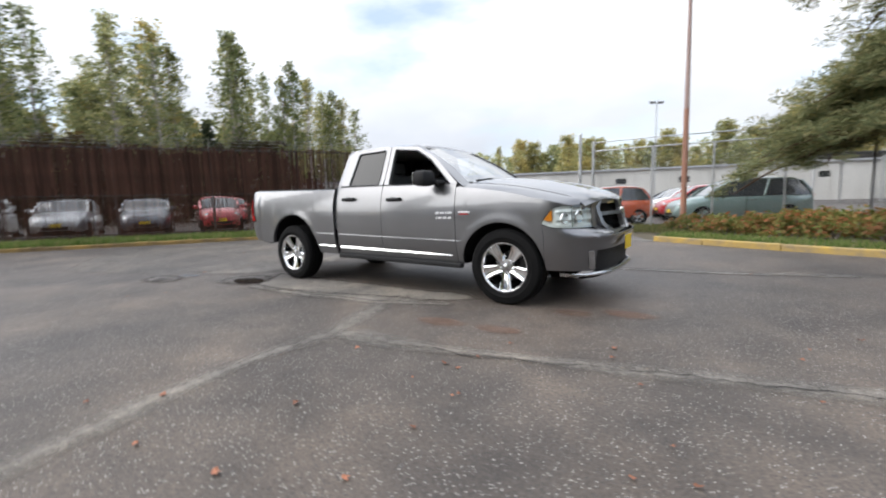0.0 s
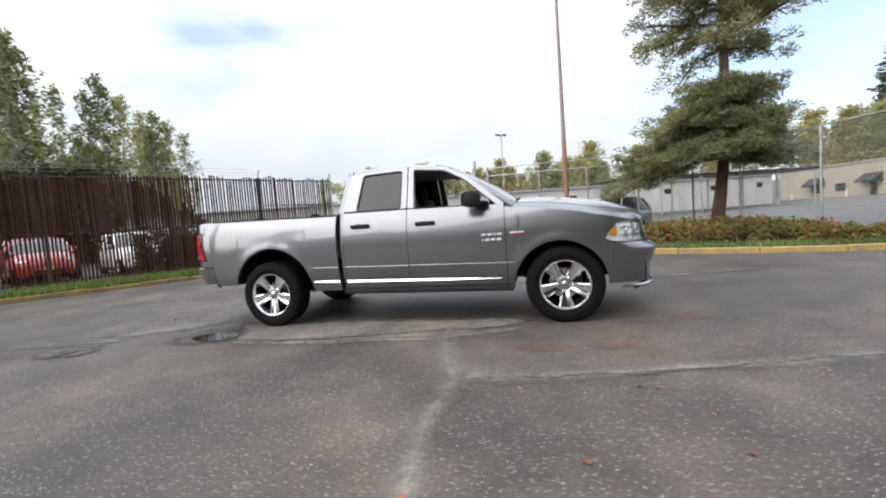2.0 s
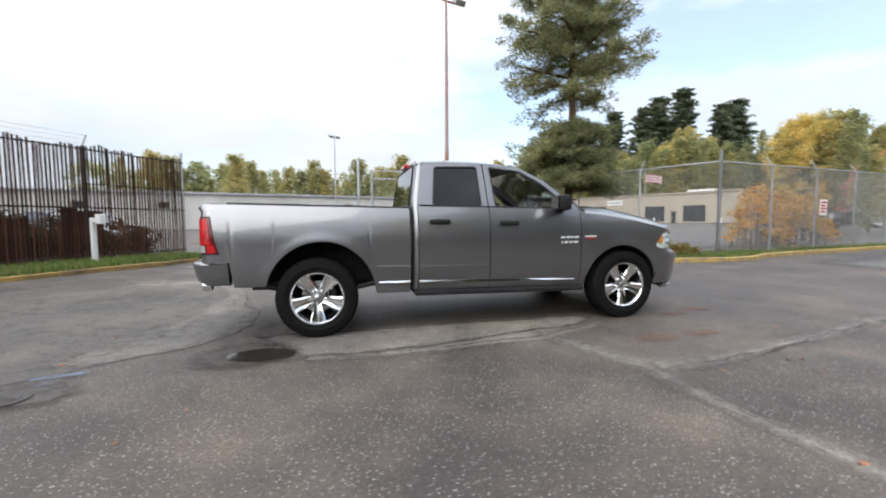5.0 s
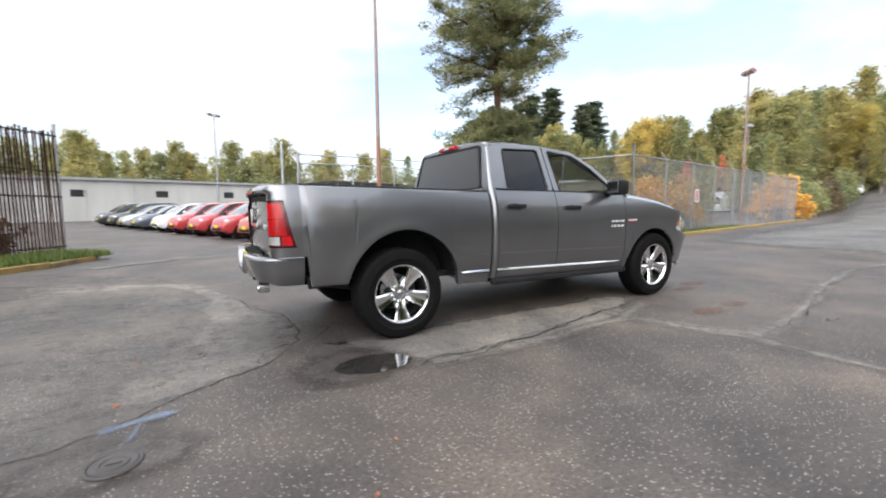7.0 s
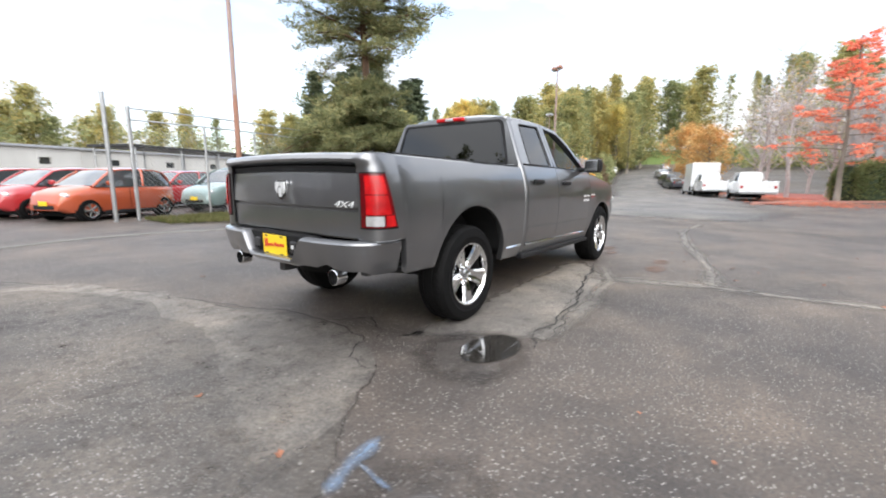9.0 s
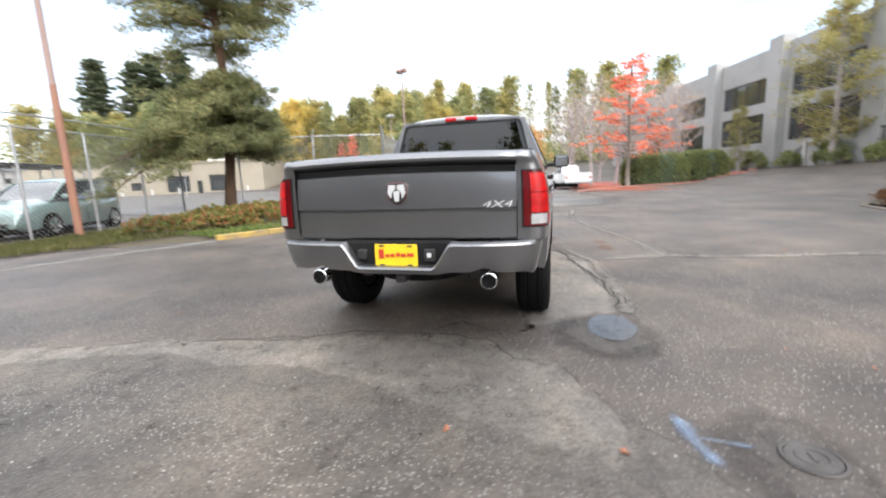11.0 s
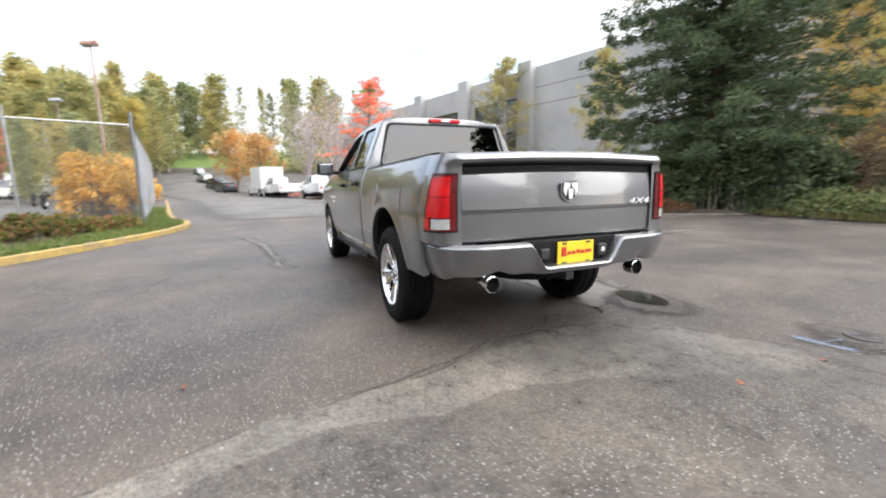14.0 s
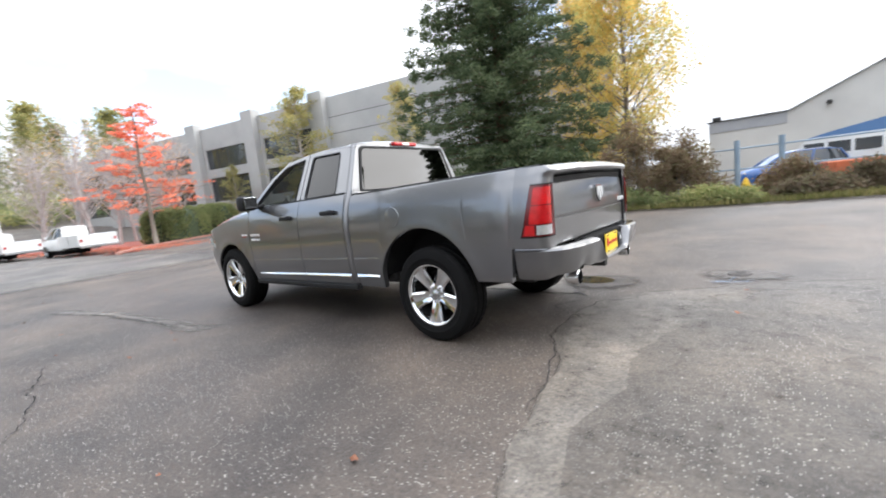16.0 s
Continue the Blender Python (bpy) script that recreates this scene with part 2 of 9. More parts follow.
M["kerb_grey"] = plain("kerb_concrete", (0.22, 0.18, 0.14), (0.14, 0.12, 0.10), 0.85, scale=3, bumps=0.5)
M["kerb_red"] = plain("leaf_stained_kerb", (0.44, 0.26, 0.22), (0.40, 0.17, 0.13), 0.75, scale=2.5, bumps=0.3)
M["soil"] = plain("soil_and_litter", (0.10, 0.075, 0.045), (0.055, 0.05, 0.03), 0.95, scale=4, bumps=0.7)
M["red_litter"] = plain("fallen_red_leaves", (0.46, 0.13, 0.10), (0.26, 0.10, 0.075), 0.9, scale=5, bumps=0.7)
M["grass_soil"] = plain("turf", (0.085, 0.14, 0.03), (0.14, 0.18, 0.05), 0.95, scale=2, bumps=0.6)
M["grass"] = foliage("grass_blades", (0.080, 0.145, 0.035), (0.15, 0.235, 0.065), (0.29, 0.28, 0.14))
M["grass_dry"] = foliage("dry_grass_blades", (0.085, 0.105, 0.035), (0.165, 0.165, 0.065), (0.28, 0.24, 0.125))
M["steel"] = plain("galvanised_steel", (0.52, 0.53, 0.54), (0.42, 0.43, 0.44), 0.42, 0.85, scale=5)
M["wire"] = plain("fence_wire", (0.50, 0.51, 0.52), (0.40, 0.41, 0.42), 0.5, 0.7)
M["rust"] = plain("rust_brown_slat", (0.078, 0.036, 0.024), (0.036, 0.020, 0.015), 0.85, spec=0.15, scale=3.0, bumps=0.3, rand=0.45, stretch=(3, 3, 0.6))
M["black_steel"] = plain("black_steel", (0.018, 0.018, 0.019), (0.03, 0.03, 0.03), 0.5)
M["pole_rust"] = plain("rust_red_pole", (0.34, 0.155, 0.095), (0.27, 0.15, 0.11), 0.7, scale=1.5, bumps=0.2)
# greyer rust: the sky's glare on the upper pole put into its colour
M["pole_glare"] = plain("glare_paled_pole", (0.36, 0.25, 0.22), (0.30, 0.22, 0.20), 0.7, scale=1.5, bumps=0.2)
M["white_paint"] = plain("white_paint", (0.78, 0.78, 0.76), (0.68, 0.68, 0.66), 0.5, scale=2)
M["concrete"] = plain("grey_concrete", (0.44, 0.44, 0.43), (0.36, 0.36, 0.355), 0.85, scale=0.35, bumps=0.25, fine=18)
M["concrete_dark"] = plain("joint_concrete", (0.16, 0.16, 0.16), (0.12, 0.12, 0.12), 0.9)
M["wall_white"] = plain("weathered_white_wall", (0.62, 0.61, 0.58), (0.47, 0.46, 0.43), 0.85, scale=0.4, bumps=0.2, stretch=(1, 1, 0.25))
M["wall_beige"] = plain("beige_wall", (0.42, 0.37, 0.29), (0.34, 0.30, 0.24), 0.85, scale=0.3)
M["wall_cream"] = plain("cream_cladding", (0.60, 0.59, 0.56), (0.50, 0.49, 0.47), 0.7, scale=0.3)
M["wall_blue"] = plain("blue_cladding", (0.10, 0.21, 0.42), (0.08, 0.17, 0.34), 0.6, scale=0.3)
M["roof_grey"] = plain("roof_sheet", (0.40, 0.41, 0.43), (0.32, 0.33, 0.35), 0.6, scale=0.3)
M["bark"] = plain("pine_bark", (0.15, 0.085, 0.05), (0.07, 0.045, 0.03), 0.95, scale=5, bumps=0.9, fine=25, stretch=(1, 1, 0.3))
M["bark_grey"] = plain("grey_bark", (0.26, 0.23, 0.19), (0.14, 0.12, 0.10), 0.9, scale=4, bumps=0.5, stretch=(1, 1, 0.3))
M["needles"] = foliage("pine_needles", (0.125, 0.155, 0.085), (0.225, 0.255, 0.145), (0.35, 0.33, 0.185))
M["fir"] = foliage("fir_needles", (0.064, 0.096, 0.055), (0.125, 0.165, 0.092), (0.21, 0.24, 0.14))
M["spruce"] = foliage("spruce_needles", (0.070, 0.100, 0.070), (0.125, 0.160, 0.110), (0.19, 0.22, 0.15))
# paled and greyed: haze over the far woods put into the leaf colour
M["leaf_green"] = foliage("green_leaves", (0.20, 0.24, 0.13), (0.32, 0.355, 0.195), (0.46, 0.45, 0.25))
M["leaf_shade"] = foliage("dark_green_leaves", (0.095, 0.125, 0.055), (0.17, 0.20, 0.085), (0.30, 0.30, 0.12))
# turning leaf, likewise paled with the far haze in its colour
M["leaf_olive"] = foliage("turning_leaves", (0.28, 0.30, 0.15), (0.43, 0.41, 0.19), (0.56, 0.46, 0.21))
M["leaf_yellow"] = foliage("yellow_leaves", (0.70, 0.44, 0.13), (0.82, 0.56, 0.19), (0.68, 0.58, 0.25))
M["leaf_lemon"] = foliage("lemon_leaves", (0.70, 0.50, 0.15), (0.80, 0.62, 0.24), (0.52, 0.56, 0.24))
M["leaf_orange"] = foliage("orange_leaves", (0.72, 0.37, 0.15), (0.85, 0.48, 0.21), (0.84, 0.60, 0.30))
M["leaf_red"] = foliage("red_leaves", (0.80, 0.19, 0.13), (0.92, 0.31, 0.23), (0.95, 0.47, 0.36))
M["leaf_bush"] = foliage("autumn_bush_leaves", (0.12, 0.17, 0.05), (0.25, 0.24, 0.085), (0.38, 0.16, 0.085))
M["leaf_hedge"] = foliage("hedge_leaves", (0.18, 0.23, 0.10), (0.30, 0.35, 0.165), (0.40, 0.38, 0.21))
# dark green of the added shell that stands in for shade inside hedges
M["leaf_inner_shade"] = plain("hedge_inner_shade", (0.05, 0.07, 0.03), (0.03, 0.045, 0.02), 0.95, scale=6, bumps=0.8)
M["leaf_brown"] = foliage("brown_shrub_leaves", (0.15, 0.105, 0.08), (0.25, 0.18, 0.135), (0.20, 0.19, 0.11))
M["leaf_gold"] = foliage("gold_leaves", (0.66, 0.36, 0.09), (0.82, 0.50, 0.15), (0.80, 0.60, 0.24))
M["leaf_litter"] = foliage("litter", (0.12, 0.07, 0.045), (0.20, 0.11, 0.065), (0.26, 0.15, 0.08))
M["leaf_tan"] = foliage("tan_leaves", (0.42, 0.36, 0.31), (0.55, 0.47, 0.40), (0.62, 0.46, 0.34))
M["bark_pale"] = plain("pale_bark", (0.50, 0.45, 0.43), (0.34, 0.30, 0.29), 0.9, scale=5, bumps=0.3)
M["flag_red"] = plain("flag_red_cloth", (0.62, 0.26, 0.26), (0.55, 0.22, 0.22), 0.9, scale=3)
M["flag"] = plain("flag_cloth", (0.75, 0.72, 0.72), (0.66, 0.62, 0.62), 0.9, scale=3)
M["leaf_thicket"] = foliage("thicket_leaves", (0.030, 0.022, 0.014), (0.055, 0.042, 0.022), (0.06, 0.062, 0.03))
M["leaf_dry"] = plain("dry_leaf", (0.30, 0.125, 0.065), (0.20, 0.075, 0.045), 0.8, rand=0.4)
M["ram"] = paint("graphite_metallic_paint", (0.173, 0.175, 0.183), rough=0.33, metal=0.82)
M["chrome"] = plain("chrome", (0.86, 0.87, 0.88), (0.80, 0.81, 0.82), 0.08, 1.0)
M["lamp_inner"] = plain("lamp_housing", (0.92, 0.92, 0.92), (0.78, 0.78, 0.80), 0.2, 0.1, scale=18)
M["glass_clear"] = glass("clear_cover", (0.96, 0.96, 0.96), gloss=0.05)
M["satin"] = plain("satin_alloy", (0.55, 0.56, 0.57), (0.48, 0.49, 0.50), 0.25, 1.0)
M["tyre"] = plain("tyre_rubber", (0.0045, 0.0045, 0.0048), (0.008, 0.008, 0.008), 0.72, scale=8, bumps=0.2, spec=0.12)
M["plastic"] = plain("black_plastic", (0.012, 0.012, 0.013), (0.02, 0.02, 0.021), 0.6, bumps=0.1, fine=300, spec=0.22)
M["dark_in"] = plain("dark_interior", (0.012, 0.012, 0.013), (0.02, 0.02, 0.02), 0.9, spec=0.1)
M["headliner"] = plain("pale_headliner", (0.46, 0.45, 0.43), (0.40, 0.39, 0.38), 0.95, bumps=0.2, fine=200)
M["gutter"] = plain("gutter_concrete", (0.19, 0.18, 0.165), (0.10, 0.095, 0.085), 0.85, scale=3, bumps=0.5)
M["seat_cloth"] = plain("grey_seat_cloth", (0.075, 0.072, 0.07), (0.05, 0.05, 0.05), 0.9, bumps=0.3, fine=200)
M["red_lens"] = plain("red_lens", (0.58, 0.008, 0.010), (0.30, 0.004, 0.006), 0.22, scale=12, spec=0.35, coat=0.35, bumps=0.2, fine=140)
M["red_dark"] = plain("dark_red_lens", (0.13, 0.003, 0.006), (0.08, 0.002, 0.004), 0.2, coat=0.4)
M["clear_lens"] = plain("clear_lens", (0.72, 0.72, 0.73), (0.5, 0.5, 0.52), 0.12, 0.5, scale=22, coat=1.0)
M["amber"] = plain("amber_lens", (0.85, 0.30, 0.03), (0.70, 0.22, 0.02), 0.15, scale=20, coat=1.0)
M["plate_y"] = plain("yellow_plate", (0.85, 0.60, 0.02), (0.78, 0.55, 0.02), 0.45)
M["plate_red"] = plain("red_print", (0.55, 0.04, 0.02), (0.5, 0.04, 0.02), 0.5)
M["glass_tint"] = glass("privacy_glass", (0.02, 0.021, 0.024), gloss=0.08)
M["glass_side"] = glass("side_privacy_glass", (0.02, 0.021, 0.024), gloss=0.05)
M["glass_screen"] = glass("windscreen_glass", (0.55, 0.60, 0.60), gloss=0.25, power=2.0)
M["badge"] = plain("bright_badge", (0.80, 0.81, 0.82), (0.70, 0.71, 0.72), 0.38, 0.35)
M["glass_clear"] = glass("clear_glass", (0.80, 0.86, 0.84))
M["glass_dark"] = plain("dark_window_glass", (0.03, 0.035, 0.04), (0.05, 0.055, 0.06), 0.06, 0.0, scale=0.7, coat=1.0)
M["puddle"] = plain("puddle_water", (0.022, 0.020, 0.018), (0.034, 0.031, 0.027), 0.03, 0.0, scale=2)
M["puddle"].node_tree.nodes["Principled BSDF"].inputs["Specular IOR Level"].default_value = 0.5
M["blue_mark"] = plain("faded_blue_marking", (0.19, 0.29, 0.44), (0.15, 0.19, 0.25), 0.8, scale=4, bumps=0.4)
for key in ("puddle", "blue_mark", "dirt", "red_litter"):
    nt = M[key].node_tree
    worn_edge(nt.nodes, nt.links, nt.nodes["Principled BSDF"], *((1.25, 2.75) if key == "dirt" else (1.15, 2.2) if key == "blue_mark" else (0.85, 1.75)))
M["iron"] = plain("cast_iron", (0.10, 0.092, 0.088), (0.06, 0.053, 0.05), 0.65, 0.3, bumps=0.4)
M["post_blue"] = plain("blue_grey_paint", (0.26, 0.34, 0.42), (0.20, 0.27, 0.34), 0.6, scale=3)
M["hydrant"] = plain("hydrant_yellow", (0.80, 0.52, 0.03), (0.62, 0.40, 0.03), 0.5)
M["container"] = plain("orange_steel", (0.52, 0.13, 0.05), (0.40, 0.11, 0.05), 0.65, scale=2, bumps=0.2)
PAINTS = {
    "red": paint("red_car_paint", (0.42, 0.02, 0.025), 0.1, 0.35, 0.1), "orange": paint("copper_car_paint", (0.46, 0.085, 0.03), 0.2, 0.35, 0.3),
    "white": paint("white_car_paint", (0.76, 0.77, 0.77), 0.0, 0.4, 0.0), "black": paint("black_car_paint", (0.012, 0.012, 0.014), 0.2, 0.3, 0.2),
    "teal": paint("grey_green_car_paint", (0.20, 0.28, 0.27), 0.2, 0.35, 0.3), "silver": paint("silver_car_paint", (0.42, 0.43, 0.44), 0.2, 0.35, 0.6),
    "blue": paint("blue_car_paint", (0.03, 0.12, 0.38), 0.1, 0.4, 0.1), "slate": paint("slate_car_paint", (0.07, 0.08, 0.10), 0.2, 0.35, 0.4),
}


# ---------------------------------------------------------------- builders
def link_mesh(name, bm, material, smooth=None):
    me = bpy.data.meshes.new(name)
    bm.normal_update()
    bm.to_mesh(me)
    bm.free()
    if material is not None:
        me.materials.append(material)
    if smooth is not None:
        me.polygons.foreach_set("use_smooth", [True] * len(me.polygons))
        me.set_sharp_from_angle(angle=radians(smooth))
    return new(name, me)


def part(name, bm, material, parent, label="", smooth=None):
    ob = link_mesh(name, bm, material, smooth)
    ob.parent = parent
    if label:
        ob["label"] = label
    return ob


def thing_part(name, parent):
    """An empty that gathers the pieces of a part."""
    ob = new(name)
    ob.parent = parent
    ob.empty_display_size = 0.1
    return ob


def thing(name, label, category, group="", at=None):
    e = new(name)
    e.empty_display_size = 0.2
    tagged(e, label, category, group)
    if at is not None:
        e.matrix_basis = at
    return e


def box(bm, lo, hi, bevel=0.0, m=None):
    r = bmesh.ops.create_cube(bm, size=1.0)
    vs = r["verts"]
    c = [(a + b) / 2 for a, b in zip(lo, hi)]
    s = [b - a for a, b in zip(lo, hi)]
    for v in vs:
        v.co = Vector((v.co.x * s[0] + c[0], v.co.y * s[1] + c[1], v.co.z * s[2] + c[2]))
    if bevel:
        es = {e for v in vs for e in v.link_edges}
        out = bmesh.ops.bevel(bm, geom=list(es), offset=bevel, segments=2, profile=0.5, affect="EDGES")
        vs = list({v for f in out["faces"] for v in f.verts} | {v for v in vs if v.is_valid})
    if m is not None:
        for v in vs:
            v.co = m @ v.co
    return bm


def B(lo, hi, bevel=0.0, m=None):
    return box(bmesh.new(), lo, hi, bevel, m)


def grid(bm, rows, closed_u=False, closed_v=False):
    """Faces between rows of places."""
    vs = [[bm.verts.new(p) for p in r] for r in rows]
    nu, nv = len(vs), len(vs[0])
    for i in range(nu - (0 if closed_u else 1)):
        for j in range(nv - (0 if closed_v else 1)):
            a, b, c, d = vs[i][j], vs[(i + 1) % nu][j], vs[(i + 1) % nu][(j + 1) % nv], vs[i][(j + 1) % nv]
            if len({a, b, c, d}) == 4:
                bm.faces.new((a, b, c, d))
    return vs


def cap(bm, ring):
    try:
        bm.faces.new(ring)
    except ValueError:
        pass


def tube(bm, pts, radii, seg=8, ends=True):
    """A round bar along places, with a radius at each."""
    rows = []
    pts = [Vector(p) for p in pts]
    if isinstance(radii, (int, float)):
        radii = [radii] * len(pts)
    for k, p in enumerate(pts):
        d = (pts[min(k + 1, len(pts) - 1)] - pts[max(k - 1, 0)]).normalized()
        a = d.orthogonal().normalized() if abs(d.z) < 0.95 else Vector((1, 0, 0))
        a = (a - d * a.dot(d)).normalized()
        b = d.cross(a)
        rows.append([p + (a * math.cos(6.2832 * s / seg) + b * math.sin(6.2832 * s / seg)) * radii[k] for s in range(seg)])
    vs = grid(bm, rows, closed_v=True)
    if ends:
        cap(bm, vs[0][::-1])
        cap(bm, vs[-1])
    return bm


def lathe(bm, prof, seg=32, axis="y", m=None):
    """Turn a profile of (radius, along) round an axis."""
    rows = []
    for s in range(seg):
        a = 6.28318531 * s / seg
        row = []
        for r, h in prof:
            p = Vector((r * math.cos(a), h, r * math.sin(a))) if axis == "y" else Vector((r * math.cos(a), r * math.sin(a), h))
            row.append(m @ p if m is not None else p)
        rows.append(row)
    grid(bm, rows, closed_u=True)
    return bm


def plate_from(bm, outline, depth, holes=(), to=None):
    """A flat plate of an outline with holes in (u, v), of a depth; to maps (u, v, w) to a place."""
    to = to or (lambda u, v, w: Vector((u, v, w)))
    loops, edges = [], []
    for loop in (outline, *holes):
        vs = [bm.verts.new((u, v, 0)) for u, v in loop]
        loops.append(vs)
        edges += [bm.edges.new((vs[k], vs[(k + 1) % len(vs)])) for k in range(len(vs))]
    bmesh.ops.triangle_fill(bm, use_beauty=True, edges=edges, normal=(0, 0, 1))
    faces = list(bm.faces)
    ext = bmesh.ops.extrude_face_region(bm, geom=faces)
    for v in ext["geom"]:
        if isinstance(v, bmesh.types.BMVert):
            v.co.z = depth
    bmesh.ops.recalc_face_normals(bm, faces=list(bm.faces))
    for v in bm.verts:
        v.co = to(v.co.x, v.co.y, v.co.z)
    return bm


def lerp_table(tab, x):
    if x <= tab[0][0]:
        return tab[0][1]
    for (x0, y0), (x1, y1) in zip(tab, tab[1:]):
        if x <= x1:
            k = (x - x0) / (x1 - x0)
            return y0 + (y1 - y0) * k
    return tab[-1][1]


def smooth_table(tab, x):
    """A smooth curve through a table (Catmull-Rom)."""
    if x <= tab[0][0]:
        return tab[0][1]
    if x >= tab[-1][0]:
        return tab[-1][1]
    for k in range(len(tab) - 1):
        x0, y0 = tab[k]
        x1, y1 = tab[k + 1]
        if x <= x1:
            xa, ya = tab[k - 1] if k else (2 * x0 - x1, 2 * y0 - y1)
            xb, yb = tab[k + 2] if k + 2 < len(tab) else (2 * x1 - x0, 2 * y1 - y0)
            m0, m1 = (y1 - ya) / (x1 - xa) * (x1 - x0), (yb - y0) / (xb - x0) * (x1 - x0)
            t = (x - x0) / (x1 - x0)
            return (2 * t**3 - 3 * t**2 + 1) * y0 + (t**3 - 2 * t**2 + t) * m0 + (-2 * t**3 + 3 * t**2) * y1 + (t**3 - t**2) * m1


def sstep(a, b, x):
    t = min(1.0, max(0.0, (x - a) / (b - a)))
    return t * t * (3 - 2 * t)


def ground_z(x, y):
    """Height of the ground: level round the truck, rising towards the offices and the far end of the road."""
    up = 0.105 * max(0.0, -y - 10.5) * sstep(9, 24, x) * sstep(10.5, 14, -y)
    return min(up, 1.45) + 0.012 * max(0.0, min(20.0, -x - 4)) + 0.075 * max(0.0, x - 50) * sstep(50, 75, x) * (1 - sstep(130, 260, x)) + 0.075 * 80 * sstep(130, 260, x) + 3.6 * sstep(104, 121, x)

# ---------------------------------------------------------------- ground
def steps(fine, half, grow, limit):
    v, d = [0.0], fine
    while v[-1] < limit:
        if v[-1] > half:
            d *= grow
        v.append(v[-1] + d)
    return [-x for x in v[:0:-1]] + v


bm = bmesh.new()
gx, gy = steps(1.0, 40, 1.22, 700), steps(1.0, 40, 1.22, 700)
grid(bm, [[(x, y, ground_z(x, y)) for y in gy] for x in gx])
bmesh.ops.reverse_faces(bm, faces=list(bm.faces))
bmesh.ops.recalc_face_normals(bm, faces=list(bm.faces))
ground = link_mesh("ground", bm, M["asphalt"], 60)
tagged(ground, "dark worn asphalt yard with pale aggregate, damp in places", "ground", kind="structure")


def blob(pts, jitter, seed, dens=0.12):
    """An uneven closed outline through given corners."""
    rnd = random.Random(seed)
    out = []
    for k in range(len(pts)):
        a, b = Vector(pts[k]), Vector(pts[(k + 1) % len(pts)])
        n = max(1, int((b - a).length / dens))
        for j in range(n):
            p = a.lerp(b, j / n)
            q = noise.noise(Vector((p.x * 1.7, p.y * 1.7, seed))) * jitter + rnd.uniform(-1, 1) * jitter * 0.35
            d = (b - a).normalized()
            out.append((p.x - d.y * q, p.y + d.x * q))
    return out


def ribbon(bm, pts, width, z, seed=0, wob=0.04, dens=0.07, ragged=0.5):
    """A thin uneven strip that follows a line."""
    rnd = random.Random(seed)
    line = []
    for a, b in zip(pts, pts[1:]):
        a, b = Vector(a), Vector(b)
        n = max(2, int((b - a).length / dens))
        d = (b - a).normalized()
        for j in range(n):
            p = a.lerp(b, j / n)
            q = (noise.noise(Vector((p.x * 3, p.y * 3, seed))) + 0.5 * noise.noise(Vector((p.x * 9, p.y * 9, seed)))) * wob
            line.append(p + Vector((-d.y, d.x)) * q)
    line.append(Vector(pts[-1]))
    rows = []
    for k, p in enumerate(line):
        d = (line[min(k + 1, len(line) - 1)] - line[max(k - 1, 0)]).normalized()
        w = width * (1 + ragged * rnd.uniform(-1, 1)) * 0.5
        w *= min(1, 0.25 + 4 * k / len(line), 0.25 + 4 * (len(line) - 1 - k) / len(line))
        nrm = Vector((-d.y, d.x))
        for_z = ground_z(p.x, p.y) + z
        rows.append([(p.x + nrm.x * w, p.y + nrm.y * w, for_z), (p.x - nrm.x * w, p.y - nrm.y * w, for_z)])
    grid(bm, rows)
    for f in bm.faces:
        f.normal_update()
        if f.normal.z < 0:
            f.normal_flip()
    return bm


def edge_patch(name, pts, z, material, label, jitter=0.10, seed=1, fade=0.16, dens=0.09):
    """A patch of other surfacing whose rim is worn away: the attribute edge runs from 0 at the rim to 1 inside."""
    bm = bmesh.new()
    layer = bm.verts.layers.float.new("edge")
    vs = [bm.verts.new((x, y, ground_z(x, y) + z)) for x, y in blob(pts, jitter, seed, dens)]
    es = [bm.edges.new((vs[k], vs[(k + 1) % len(vs)])) for k in range(len(vs))]
    bmesh.ops.triangle_fill(bm, use_beauty=True, edges=es, normal=(0, 0, 1))
    for f in bm.faces:
        f.normal_update()
        if f.normal.z < 0:
            f.normal_flip()
    rim = set(bm.verts)
    bmesh.ops.inset_region(bm, faces=list(bm.faces), thickness=fade, use_even_offset=False, use_boundary=True)
    for v in bm.verts:
        v[layer] = 0.0 if v.is_boundary else 1.0
    ob = link_mesh(name, bm, material)
    return tagged(ob, label, "ground", kind="structure")


